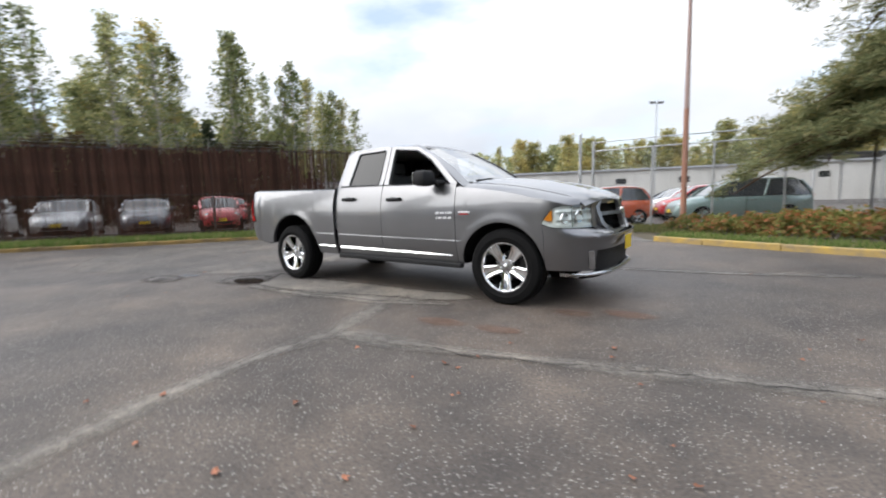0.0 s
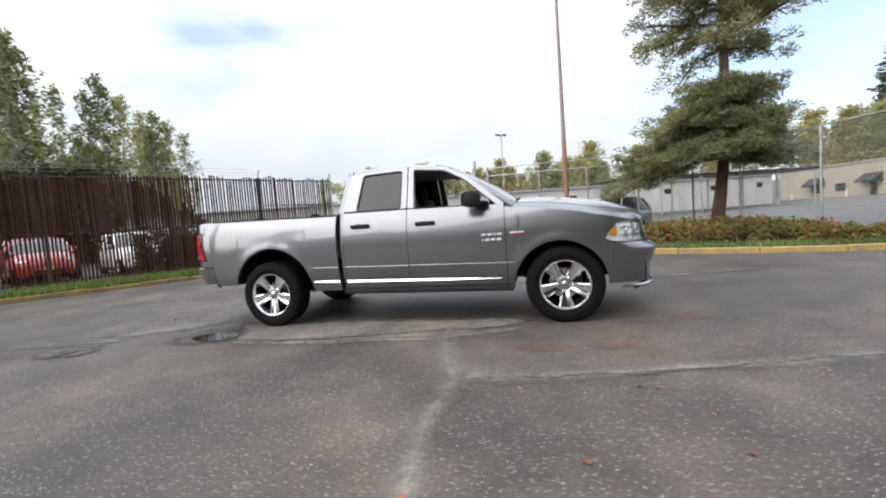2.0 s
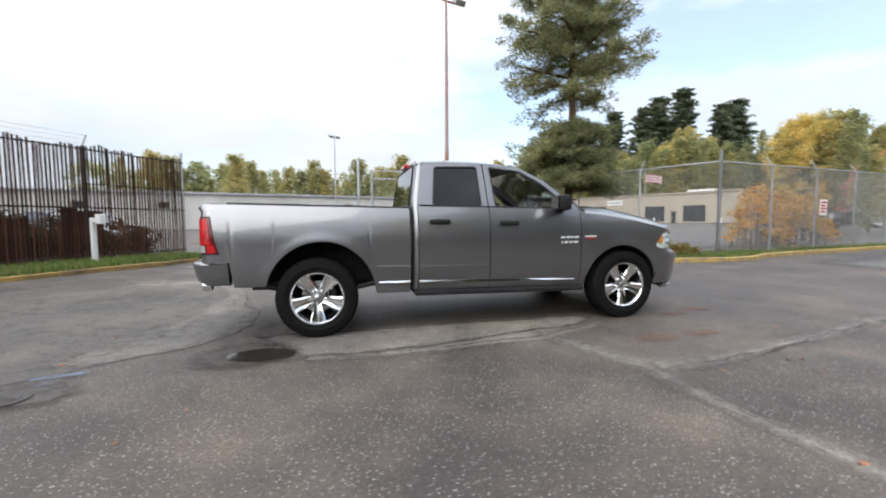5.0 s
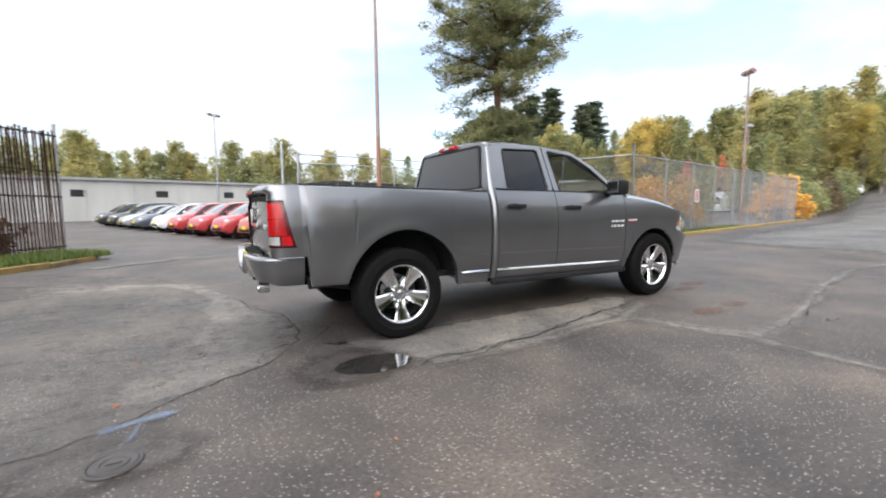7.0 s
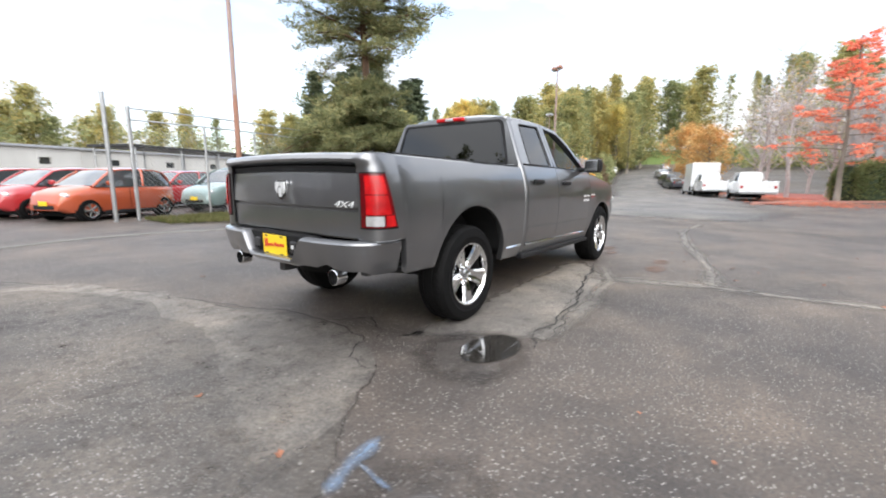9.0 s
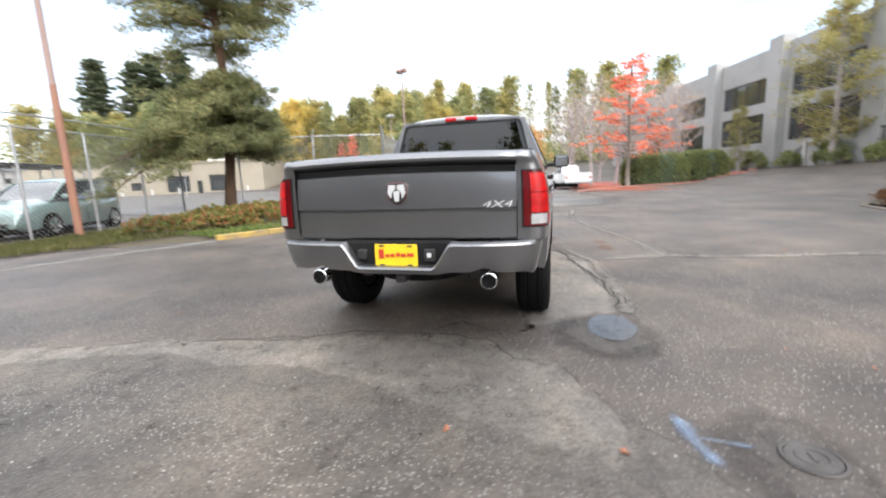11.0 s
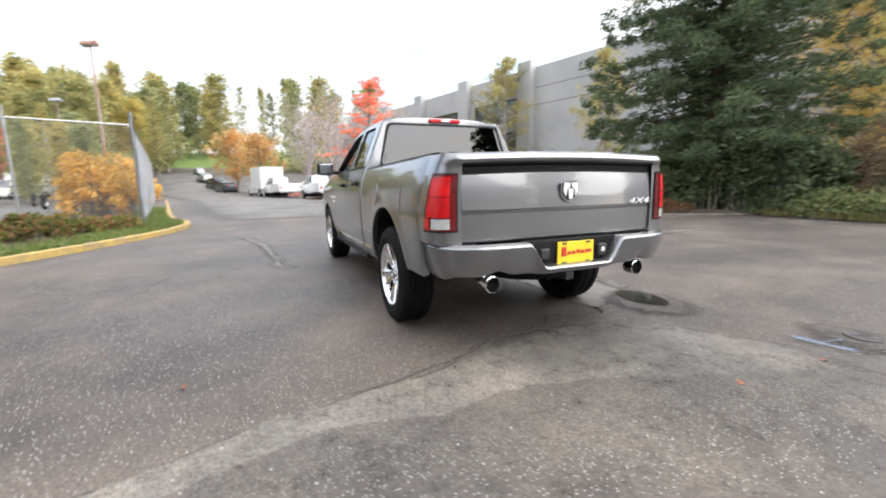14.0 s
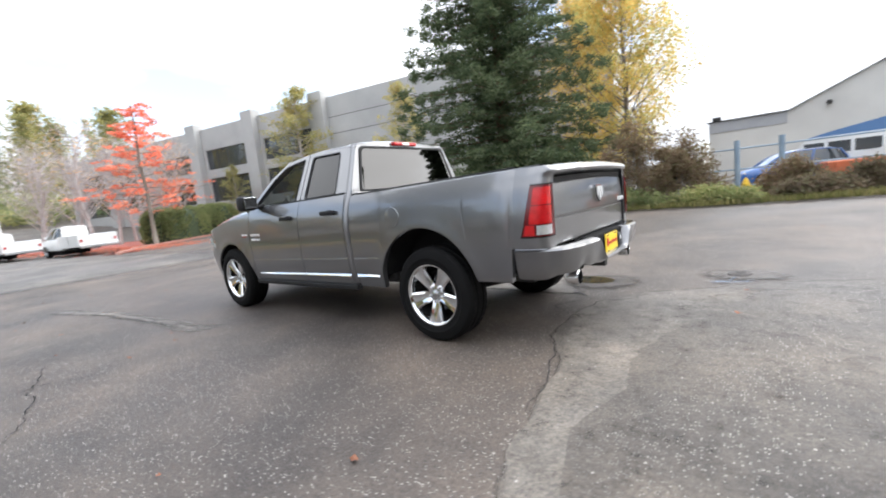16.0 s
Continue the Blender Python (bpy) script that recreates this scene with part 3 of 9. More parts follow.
def edge_strip(name, pts, width, z, material, label, seed=0, wob=0.05):
    bm = bmesh.new()
    layer = bm.verts.layers.float.new("edge")
    rnd = random.Random(seed)
    line = []
    for a, b in zip(pts, pts[1:]):
        a, b = Vector(a), Vector(b)
        n = max(2, int((b - a).length / 0.08))
        d = (b - a).normalized()
        for j in range(n):
            p = a.lerp(b, j / n)
            line.append(p + Vector((-d.y, d.x)) * noise.noise(Vector((p.x * 2, p.y * 2, seed))) * wob)
    line.append(Vector(pts[-1]))
    rows = []
    for k, p in enumerate(line):
        d = (line[min(k + 1, len(line) - 1)] - line[max(k - 1, 0)]).normalized()
        nrm = Vector((-d.y, d.x))
        w = width * (0.8 + 0.5 * noise.noise(Vector((p.x, p.y, seed + 5.0))))
        rows.append([(p.x + nrm.x * w * t, p.y + nrm.y * w * t, ground_z(p.x, p.y) + z) for t in (-1.6, -0.7, 0, 0.7, 1.6)])
    vs = grid(bm, rows)
    for i, r in enumerate(vs):
        for j, v in enumerate(r):
            v[layer] = (0.0, 0.55, 0.9, 0.55, 0.0)[j] if 0 < i < len(vs) - 1 else 0.0
    for f in bm.faces:
        f.normal_update()
        if f.normal.z < 0:
            f.normal_flip()
    return tagged(link_mesh(name, bm, material), label, "ground", kind="structure")


def surface_strip(name, left, right, z, material, label, edge, seed, ends=False):
    """Another surfacing between two lines, on the lie of the ground; edge: how whole it is from left to right."""
    bm = bmesh.new()
    layer = bm.verts.layers.float.new("edge")
    rows, n = [], len(edge) - 1
    for k in range(len(left) - 1):
        m = max(3, int((Vector(left[k + 1]) - Vector(left[k])).length / (0.12 if len(left) > 8 else 1.5)))
        for j in range(m + (k == len(left) - 2)):
            a, b = Vector(left[k]).lerp(Vector(left[k + 1]), j / m), Vector(right[k]).lerp(Vector(right[k + 1]), j / m)
            d = (b - a).normalized() * 0.12 * noise.noise(Vector((a.x * 1.9, a.y * 1.9, seed)))
            row = []
            for i in range(n + 1):
                p = (a + d).lerp(b - d * 2, i / n)
                row.append((p.x, p.y, ground_z(p.x, p.y) + z + 0.10 * sstep(44, 60, p.x)))
            rows.append(row)
    vs = grid(bm, rows)
    for i, r in enumerate(vs):
        for j, v in enumerate(r):
            v[layer] = edge[j] * (0.0 if ends and i in (0, len(vs) - 1) else 1.0)
    for f in bm.faces:
        f.normal_update()
        if f.normal.z < 0:
            f.normal_flip()
    return tagged(link_mesh(name, bm, material), label, "ground", kind="structure")


edge_patch("old_surfacing", [(-3.35, 2.75), (-3.08, 2.05), (-2.95, 1.25), (-2.66, 0.5), (-2.55, -0.1), (-2.62, -0.55), (-2.95, -1.05), (-3.4, -1.3), (-4.0, -1.75), (-6.5, -2.6), (-9.5, -1.0), (-9.8, 4.0), (-6.5, 6.0), (-4.2, 4.4)], 0.004, M["asphalt_old"], "patch of paler worn asphalt behind the truck", 0.07, 2, 0.035)
surface_strip("worn_band", [(-3.55, 3.3), (-3.36, 2.75), (-3.10, 2.05), (-2.98, 1.25), (-2.70, 0.5), (-2.59, -0.1), (-2.66, -0.55), (-2.99, -1.05), (-3.45, -1.33)], [(-6.9, 4.7), (-6.7, 3.6), (-6.3, 2.6), (-5.9, 1.5), (-5.5, 0.7), (-5.2, 0.0), (-4.9, -0.5), (-4.6, -1.0), (-4.3, -1.5)], 0.006, M["worn_rim"], "pale rim of the worn asphalt patch", (0.85, 1.0, 0.92, 0.84, 0.74, 0.62, 0.46, 0.28, 0.0), 22)
# paler strip: the sky's sheen along the far road put into the colour
surface_strip("road_sheen", [(10.0, 3.4), (14, 4.9), (20, 6.0), (33, 8.4), (62, 16.5), (84, 21.5), (104, 26.0)], [(9.5, -3.0), (15, -4.6), (21, -3.4), (31, -4.4), (62, 5.5), (84, 9.0), (104, 12.0)], 0.005, M["asphalt_far"], "paler asphalt of the road, with low-angle sky sheen in its colour", (0.0, 0.9, 1.0, 1.0, 1.0, 0.8, 0.0), 23, True)
surface_strip("lot_surfacing", [(9.2, 14), (10, 40), (26, 64), (46, 88)], [(11.5, 7.2), (33, 11.0), (57, 30), (60, 48)], 0.005, M["asphalt_far"], "paler asphalt of the empty lot", (0.0, 1.0, 1.0, 1.0, 0.9, 0.0), 24, True)
edge_patch("old_surfacing", [(-2.45, -0.75), (-2.25, -1.15), (-1.85, -1.72), (-1.08, -1.76), (-0.26, -1.66), (0.62, -1.52), (1.5, -0.9), (1.2, -0.65), (-1.3, -0.72)], 0.004, M["seam"], "pale worn strip of asphalt beside the truck", 0.06, 3, 0.14)
edge_strip("worn_seam", [(1.45, -7.5), (1.2, -5.4), (1.12, -4.63), (0.96, -4.1), (0.86, -3.4), (0.88, -2.6), (0.62, -1.75), (0.47, -1.1)], 0.15, 0.006, M["seam"], "pale worn seam in the asphalt", 3)
edge_strip("worn_seam", [(0.90, -2.55), (1.45, -2.52), (2.64, -2.33), (3.7, -2.05), (4.5, -1.85), (6.5, -1.5), (9.0, -1.6)], 0.13, 0.007, M["seam"], "pale worn seam in the asphalt", 4)
edge_strip("worn_seam", [(-1.9, -1.66), (-0.6, -1.66), (0.5, -1.55), (1.3, -1.2)], 0.10, 0.007, M["seam"], "pale worn seam in the asphalt", 6)
edge_strip("worn_seam", [(5.2, 2.4), (3.6, 2.0), (1.0, 1.74)], 0.12, 0.007, M["seam"], "pale worn seam in the asphalt", 8)
for k, (x, y, rx, ry) in enumerate(((1.55, -1.85, 0.34, 0.20), (2.10, -1.80, 0.30, 0.18), (2.5, -0.98, 0.26, 0.18), (3.0, -0.80, 0.34, 0.22))):
    edge_patch("rust_stain", [(x + rx * math.cos(a * 0.5236), y + ry * math.sin(a * 0.5236)) for a in range(12)], 0.008 + 0.0005 * k, M["dirt"], "rusty stain on the asphalt", 0.02, 50 + k, min(rx, ry) * 0.55, 0.09)
for k, (pts, w) in enumerate((([(1.61, -1.01), (0.9, -1.18), (0.04, -1.35), (-0.6, -1.5), (-1.08, -1.6), (-1.66, -1.56), (-2.05, -1.72)], 0.016), ([(0.4, -1.30), (-0.35, -1.42), (-1.4, -1.68), (-1.85, -1.72)], 0.010), ([(-2.60, -0.55), (-2.80, -0.66), (-2.98, -0.78), (-3.0, -1.0)], 0.009), ([(-2.62, 0.52), (-2.75, 0.75), (-2.9, 1.1), (-3.0, 1.7)], 0.008), ([(-0.46, 3.52), (0.2, 3.3), (0.81, 3.26), (1.6, 3.0)], 0.008), ([(4.6, 2.39), (3.82, 2.12), (2.4, 1.95), (1.0, 1.74)], 0.013), ([(0.9, -2.58), (1.6, -2.55), (2.6, -2.36), (3.6, -2.1), (5.0, -1.8)], 0.009), ([(0.3, 2.6), (0.75, 3.2), (0.5, 3.9), (0.9, 4.6)], 0.007), ([(-2.55, -0.1), (-2.3, -0.3), (-2.45, -0.6), (-2.62, -0.7)], 0.012))):
    tagged(link_mesh("crack", ribbon(bmesh.new(), pts, w, 0.011, k, 0.07, 0.04, 0.7), M["crack"]), "thin dark crack in the asphalt", "ground", kind="structure")
edge_patch("damp_patch", [(-2.38 + 0.52 * math.cos(a * 0.5236), -1.42 + 0.44 * math.sin(a * 0.5236)) for a in range(12)], 0.012, M["damp"], "damp hollow round a puddle", 0.05, 7, 0.22)
edge_patch("damp_patch", [(-3.76 + 0.46 * math.cos(a * 0.5236), -2.02 + 0.34 * math.sin(a * 0.5236)) for a in range(12)], 0.012, M["damp"], "damp hollow round an iron cover", 0.05, 8, 0.20)
edge_patch("puddle", [(-2.24 + 0.31 * math.cos(a * 0.3491), -1.47 + 0.20 * math.sin(a * 0.3491)) for a in range(18)], 0.016, M["puddle"], "small still puddle on the asphalt", 0.02, 9, 0.025, 0.04)
edge_strip("blue_marking", [(-3.42, -1.61), (-3.65, -1.64), (-3.90, -1.70)], 0.052, 0.018, M["blue_mark"], "faded blue paint marking on the asphalt", 3, 0.02)
edge_strip("blue_marking", [(-3.66, -1.62), (-3.69, -1.78), (-3.70, -1.92)], 0.022, 0.019, M["blue_mark"], "faded blue paint marking on the asphalt", 4, 0.02)
cover_ = thing("iron_cover", "small round cast-iron cover set in damp asphalt", "cover", at=pose(-3.72, -2.07, 0.016))
part("ring", lathe(bmesh.new(), [(0.098, 0.0), (0.102, 0.006), (0.114, 0.006), (0.118, 0.0)], 32, "z"), M["iron"], cover_, smooth=30)
bm = lathe(bmesh.new(), [(0.0, 0.004), (0.05, 0.004), (0.053, 0.009), (0.062, 0.009), (0.065, 0.004), (0.095, 0.004)], 32, "z")
box(bm, (-0.03, -0.008, 0.003), (0.03, 0.008, 0.010))
part("lid", bm, M["iron"], cover_, smooth=30)
# concrete gutter across the lot entrance
gut = [Vector(p) for p in ((-5.4, 6.2), (-4.0, 7.3), (-2.4, 7.75), (-0.9, 7.6), (0.6, 7.05), (2.2, 6.35))]
root = new("gutter")
tagged(root, "pale concrete gutter across the lot entrance", "gutter", kind="structure")
for a, b in zip(gut, gut[1:]):
    d = b - a
    n = 2
    for j in range(n):
        p = a.lerp(b, j / n)
        bm = B((0.01, -0.14, -0.06), (d.length / n + 0.02, 0.14, 0.012), 0.006)
        bm.transform(Matrix.Translation((p.x, p.y, ground_z(p.x, p.y))) @ pose(0, 0, 0, 0, 0, math.degrees(math.atan2(d.y, d.x))))
        part("slab", bm, M["gutter"], root)
# fallen leaves
leaf_rnd = random.Random(15)
leaf_me = []
for k in range(4):
    bm = bmesh.new()
    n = 9
    ring = [bm.verts.new((0.045 * (1 + 0.35 * math.sin(5 * a + k)) * math.cos(a), 0.032 * (1 + 0.35 * math.sin(5 * a + k)) * math.sin(a), 0.006 + 0.010 * math.sin(2 * a + k))) for a in [6.283 * j / n for j in range(n)]]
    c = bm.verts.new((0, 0, 0.004))
    for j in range(n):
        bm.faces.new((ring[j], ring[(j + 1) % n], c))
    me = bpy.data.meshes.new("fallen_leaf")
    bm.to_mesh(me)
    bm.free()
    me.materials.append(M["leaf_dry"])
    leaf_me.append(me)
spots = [(1.74, -3.59), (2.46, -3.06), (2.15, -2.67), (2.37, -2.08), (1.38, -2.76), (3.58, -2.97), (2.48, -3.02), (3.69, -3.21), (2.48, -3.9), (1.98, -4.17), (3.47, -3.29), (4.59, -0.76), (4.18, -1.44), (3.08, -1.8), (-2.5, -2.52), (-2.48, 2.47), (-1.69, 3.07)]
spots += [(leaf_rnd.uniform(0.5, 8), leaf_rnd.uniform(-5.5, 3.5)) for _ in range(64)] + [(leaf_rnd.uniform(-6, 8), leaf_rnd.uniform(-11.5, 4)) for _ in range(14)]
for k, (x, y) in enumerate(spots):
    if abs(x) < 3.0 and abs(y) < 1.1:
        continue
    o = new("fallen_leaf", leaf_me[k % 4])
    o.matrix_basis = pose(x, y, ground_z(x, y) + 0.012, leaf_rnd.uniform(-12, 12), leaf_rnd.uniform(-12, 12), leaf_rnd.uniform(0, 360)) @ Matrix.Scale(leaf_rnd.uniform(0.25, 0.6), 4)
    tagged(o, "fallen dry leaf, russet, lying on the asphalt", "leaf", "fallen leaves")


# ---------------------------------------------------------------- kerbs and verges
def kerb_line(name, pts, material, label, width=0.16, height=0.13, piece=1.2, group="kerb stones"):
    """Kerb stones end to end along a line, each a stone of its own under one kerb."""
    line = [Vector(pts[0])]
    for a, b in zip(pts, pts[1:]):
        a, b = Vector(a), Vector(b)
        n = max(1, round((b - a).length / piece))
        line += [a.lerp(b, j / n) for j in range(1, n + 1)]
    root = new(name)
    tagged(root, label, "kerb", kind="structure")
    rnd = random.Random(len(pts))
    for a, b in zip(line, line[1:]):
        d = (b - a)
        L = d.length
        z = ground_z(a.x, a.y)
        bm = B((0.004, -width / 2, -0.05), (L - 0.004, width / 2, height + rnd.uniform(-0.008, 0.008)), 0.018)
        bm.transform(Matrix.Translation((a.x, a.y, z)) @ pose(0, 0, 0, 0, 0, math.degrees(math.atan2(d.y, d.x)) + rnd.uniform(-0.4, 0.4)))
        part("kerb_stone", bm, material, root)
    return root


FD = Vector((0.538, 0.843))  # run of the slatted fence
FN = Vector((0.843, -0.538))
FE = Vector((-6.48, 9.68))


def along(s, off=0.0):
    p = FE - FD * s + FN * off
    return (p.x, p.y)


kerb_line("kerb_1", [along(22, 1.7), along(10, 1.7), along(4.5, 1.72), along(2.2, 1.75), along(0.9, 1.5), along(0.2, 0.9)], M["kerb_stained"], "low kerb with stained, faded yellow paint along a grass strip", height=0.10)
YK = [(2.25, 6.42), (3.3, 5.85), (4.6, 5.2), (6.0, 4.62), (7.3, 4.2), (8.6, 4.02), (9.8, 4.2), (10.8, 4.7), (14, 5.4), (20, 6.5), (33, 8.9)]
kerb_line("kerb_2", YK, M["kerb"], "yellow painted kerb round a planted corner", height=0.12)


def verge(name, pts, z, material, label, category="ground"):
    bm = bmesh.new()
    vs = [bm.verts.new((p[0], p[1], ground_z(p[0], p[1]) + (p[2] if len(p) > 2 else z))) for p in pts]
    es = [bm.edges.new((vs[k], vs[(k + 1) % len(vs)])) for k in range(len(vs))]
    bmesh.ops.triangle_fill(bm, use_beauty=True, edges=es, normal=(0, 0, 1))
    bmesh.ops.subdivide_edges(bm, edges=list(bm.edges), cuts=3, use_grid_fill=True)
    for v in bm.verts:
        v.co.z += 0.03 * noise.noise(v.co * 0.9)
    for f in bm.faces:
        f.normal_update()
        if f.normal.z < 0:
            f.normal_flip()
    ob = link_mesh(name, bm, material, 60)
    return tagged(ob, label, category, kind="structure")


verge("grass_strip", [along(22, 1.65), along(10, 1.65), along(4.5, 1.68), along(2.2, 1.7), along(0.9, 1.45), along(0.3, 0.8), along(0.3, -0.6), along(22, -0.6)], 0.085, M["grass_soil"], "strip of turf at the foot of the slatted fence")
verge("planted_corner", [(2.0, 6.62, 0.0), (2.3, 6.5, 0.03), (3.35, 5.93), (4.65, 5.28), (6.05, 4.7), (7.3, 4.28), (8.6, 4.1), (9.75, 4.28), (10.75, 4.8), (14, 5.5), (14, 6.6), (9.9, 6.2), (9.0, 8.4), (8.2, 10.6), (7.4, 12.2), (2.4, 11.3, 0.02), (-0.35, 10.9, 0.0), (-0.25, 9.15, -0.02), (1.2, 8.4, 0.0), (1.2, 7.3, -0.02)], 0.09, M["soil"], "planted corner of soil and low autumn shrubs")


verge("island_bed", [(4.6, -9.6), (6.6, -9.0), (8.5, -9.3), (11.0, -11.4), (14.5, -15.5), (17.5, -19.5), (14, -20.5), (5, -17.5), (3.0, -16.8), (3.2, -12.2)], 0.10, M["soil"], "raised bed of brown bark and litter under the fir")
kerb_line("kerb_3", [(3.2, -12.2), (4.5, -9.6), (6.6, -8.95), (8.55, -9.25), (11.05, -11.35), (14.6, -15.4), (17.6, -19.4)], M["kerb_grey"], "low weathered kerb round the island bed", height=0.06)
verge("roadside_verge", [(3.2, -12.2, -0.05), (0.5, -11.95, -0.06), (-2, -11.8, -0.05), (-7, -11.7, -0.06), (-12, -11.3, -0.05), (-30, -10.7, -0.05), (-30, -17.5), (-6, -18.0), (3.0, -18.0)], 0.07, M["soil"], "rough grass verge across the road")
edge_patch("leaf_bed", [(22.7, -2.7), (26.6, -4.7), (29.5, -7.7), (33.0, -11.6), (35.5, -15.3), (36.8, -17.7), (40.0, -18.5), (43.0, -13.0), (52.0, -5.0), (52.0, 0.2), (36.0, -2.6), (31.0, -3.9), (26.0, -3.0)], 0.02, M["red_litter"], "bed strewn with fallen red leaves", 0.3, 31, 1.0, 0.4)
kerb_line("kerb_4", [(22.5, -2.5), (26.6, -4.5), (29.5, -7.5), (33.0, -11.4), (35.4, -15.1), (36.6, -17.6), (38.0, -18.3), (41.5, -19.0)], M["kerb_red"], "pale kerb strewn with red leaves before the hedge", height=0.13)


bm = bmesh.new()
grid(bm, [[(x, y, ground_z(x, y) + 0.10 + 0.12 * noise.noise(Vector((x * 0.3, y * 0.3, 0)))) for y in range(-60, 111, 5)] for x in range(105, 162, 3)])
for f in bm.faces:
    f.normal_update()
    if f.normal.z < 0:
        f.normal_flip()
tagged(link_mesh("grass_bank", bm, M["grass_soil"], 60), "grassy bank across the far end of the road", "ground", kind="structure")


def grass_tufts(name, place, n, seed, hmin, hmax, material, label):
    """Blades of grass, joined."""
    rnd = random.Random(seed)
    vs, fs = [], []
    for _ in range(n):
        x, y, z = place(rnd)
        for _ in range(3):
            h, a = rnd.uniform(hmin, hmax), rnd.uniform(0, 6.28)
            w, lean = 0.008 + h * 0.05, rnd.uniform(0.1, 0.6) * h
            bx, by = x + rnd.uniform(-0.04, 0.04), y + rnd.uniform(-0.04, 0.04)
            k = len(vs)
            vs += [(bx - w * math.sin(a), by + w * math.cos(a), z), (bx + w * math.sin(a), by - w * math.cos(a), z), (bx + lean * math.cos(a), by + lean * math.sin(a), z + h)]
            fs.append((k, k + 1, k + 2))
    me = bpy.data.meshes.new(name)
    me.from_pydata(vs, [], fs)
    me.materials.append(material)
    return tagged(new(name, me), label, "grass", kind="stuff")


def on_strip(rnd):
    s, o = rnd.uniform(0.4, 21.5), rnd.betavariate(1.2, 1.0) * 1.6
    p = along(s, o)
    return p[0], p[1], ground_z(*p) + 0.08


grass_tufts("grass", on_strip, 11000, 3, 0.05, 0.20, M["grass"], "rough green grass along the slatted fence")


grass_tufts("grass", lambda r: (lambda x, y: (x, y, ground_z(x, y) + 0.06))(*(lambda x, u: (x, -11.72 - 0.35 * abs(noise.noise(Vector((x * 0.9, 4.0, 0.0)))) - 2.6 * u))(r.uniform(-14, 3), r.random() ** 1.3)), 6000, 4, 0.03, 0.22, M["grass_dry"], "rough verge grass across the road")
grass_tufts("grass", lambda r: (lambda x, y: (x, y, ground_z(x, y) + 0.08))(*[(a[0] + (b[0] - a[0]) * t + o * 0.25, a[1] + (b[1] - a[1]) * t + o) for t, o in [(r.random(), 0.12 + abs(r.gauss(0, 0.65)))] for a, b in [r.choice(list(zip(YK[:9], YK[1:10])))]][0]), 4200, 5, 0.04, 0.13, M["grass"], "thin rough grass behind the yellow kerb")


grass_tufts("grass", lambda r: (lambda u, v: (-0.3 + 4.0 * u, 9.2 - 1.9 * u + (1.9 + 2.0 * u) * v, 0.03 + 0.05 * u))(r.random(), r.random()), 3400, 6, 0.04, 0.13, M["grass_dry"], "rough dry grass along the lot fence")


grass_tufts("leaf_scatter", lambda r: (lambda x, y: (x, y, ground_z(x, y) + 0.02))(*(lambda t: (23.5 + 24 * t + r.gauss(0, 1.3), -4.2 + 4.5 * t - 3.0 * (1 - t) * r.random() + r.gauss(0, 0.9)))(r.random() ** 1.6)), 2600, 8, 0.03, 0.12, M["leaf_red"], "scatter of fallen red leaves beside the road")


# ---------------------------------------------------------------- slatted fence
slat_fence = new("slatted_fence")
tagged(slat_fence, "tall chain-link fence filled with rust-brown vertical slats", "fence", kind="structure")
f_rot = math.degrees(math.atan2(FD.y, FD.x))
slat_me = {}
rnd = random.Random(11)
for k in range(3):
    bm = B((-0.024, -0.006, 0), (0.024, 0.006, 2.97), 0.003)
    for v in bm.verts:
        v.co.y += 0.010 * math.sin(v.co.z * 2.1 + k) * (v.co.z > 0.1)
    me = bpy.data.meshes.new("slat")
    bm.to_mesh(me)
    bm.free()
    me.materials.append(M["rust"])
    slat_me[k] = me
pitch = 0.083
for k in range(265):
    s = 0.12 + pitch * k
    if rnd.random() < 0.012:
        continue
    p = along(s)
    gone = 1.0 + 0.012 * math.sin(s * 3.1) + 0.010 * math.sin(s * 7.7 + 1) + rnd.uniform(-0.004, 0.008) if rnd.random() > 0.03 else rnd.uniform(0.75, 0.97)
    o = new("slat", slat_me[k % 3])
    o.parent = slat_fence
    o.matrix_basis = pose(p[0], p[1], ground_z(*p) + 0.10 + rnd.uniform(-0.03, 0.03), rnd.uniform(-0.4, 0.4), rnd.uniform(-0.35, 0.35), f_rot + rnd.uniform(-7, 7)) @ Matrix.Diagonal((rnd.uniform(0.9, 1.1), 1, gone, 1))
wide = bpy.data.meshes.new("slat")
bm = B((-0.036, -0.005, 0), (0.036, 0.005, 1.46), 0.003)
for v in bm.verts:
    v.co.y += 0.008 * math.sin(v.co.z * 2.6)
bm.to_mesh(wide)
bm.free()
wide.materials.append(M["rust"])
for k in range(208):
    s = 4.63 + pitch * k + pitch / 2
    if rnd.random() < 0.05:
        continue
    p = along(s, -0.016)
    full = 0.16 + 0.84 * sstep(4.4, 6.4, s + rnd.uniform(-0.2, 0.2))
    o = new("slat", wide)
    o.parent = slat_fence
    o.matrix_basis = pose(p[0], p[1], ground_z(*p) + 1.52 + rnd.uniform(-0.09, 0.05), 0, rnd.uniform(-0.4, 0.4), f_rot + rnd.uniform(-8, 8)) @ Matrix.Diagonal((rnd.uniform(0.85, 1.2), 1, full * rnd.uniform(0.93, 1.0), 1))
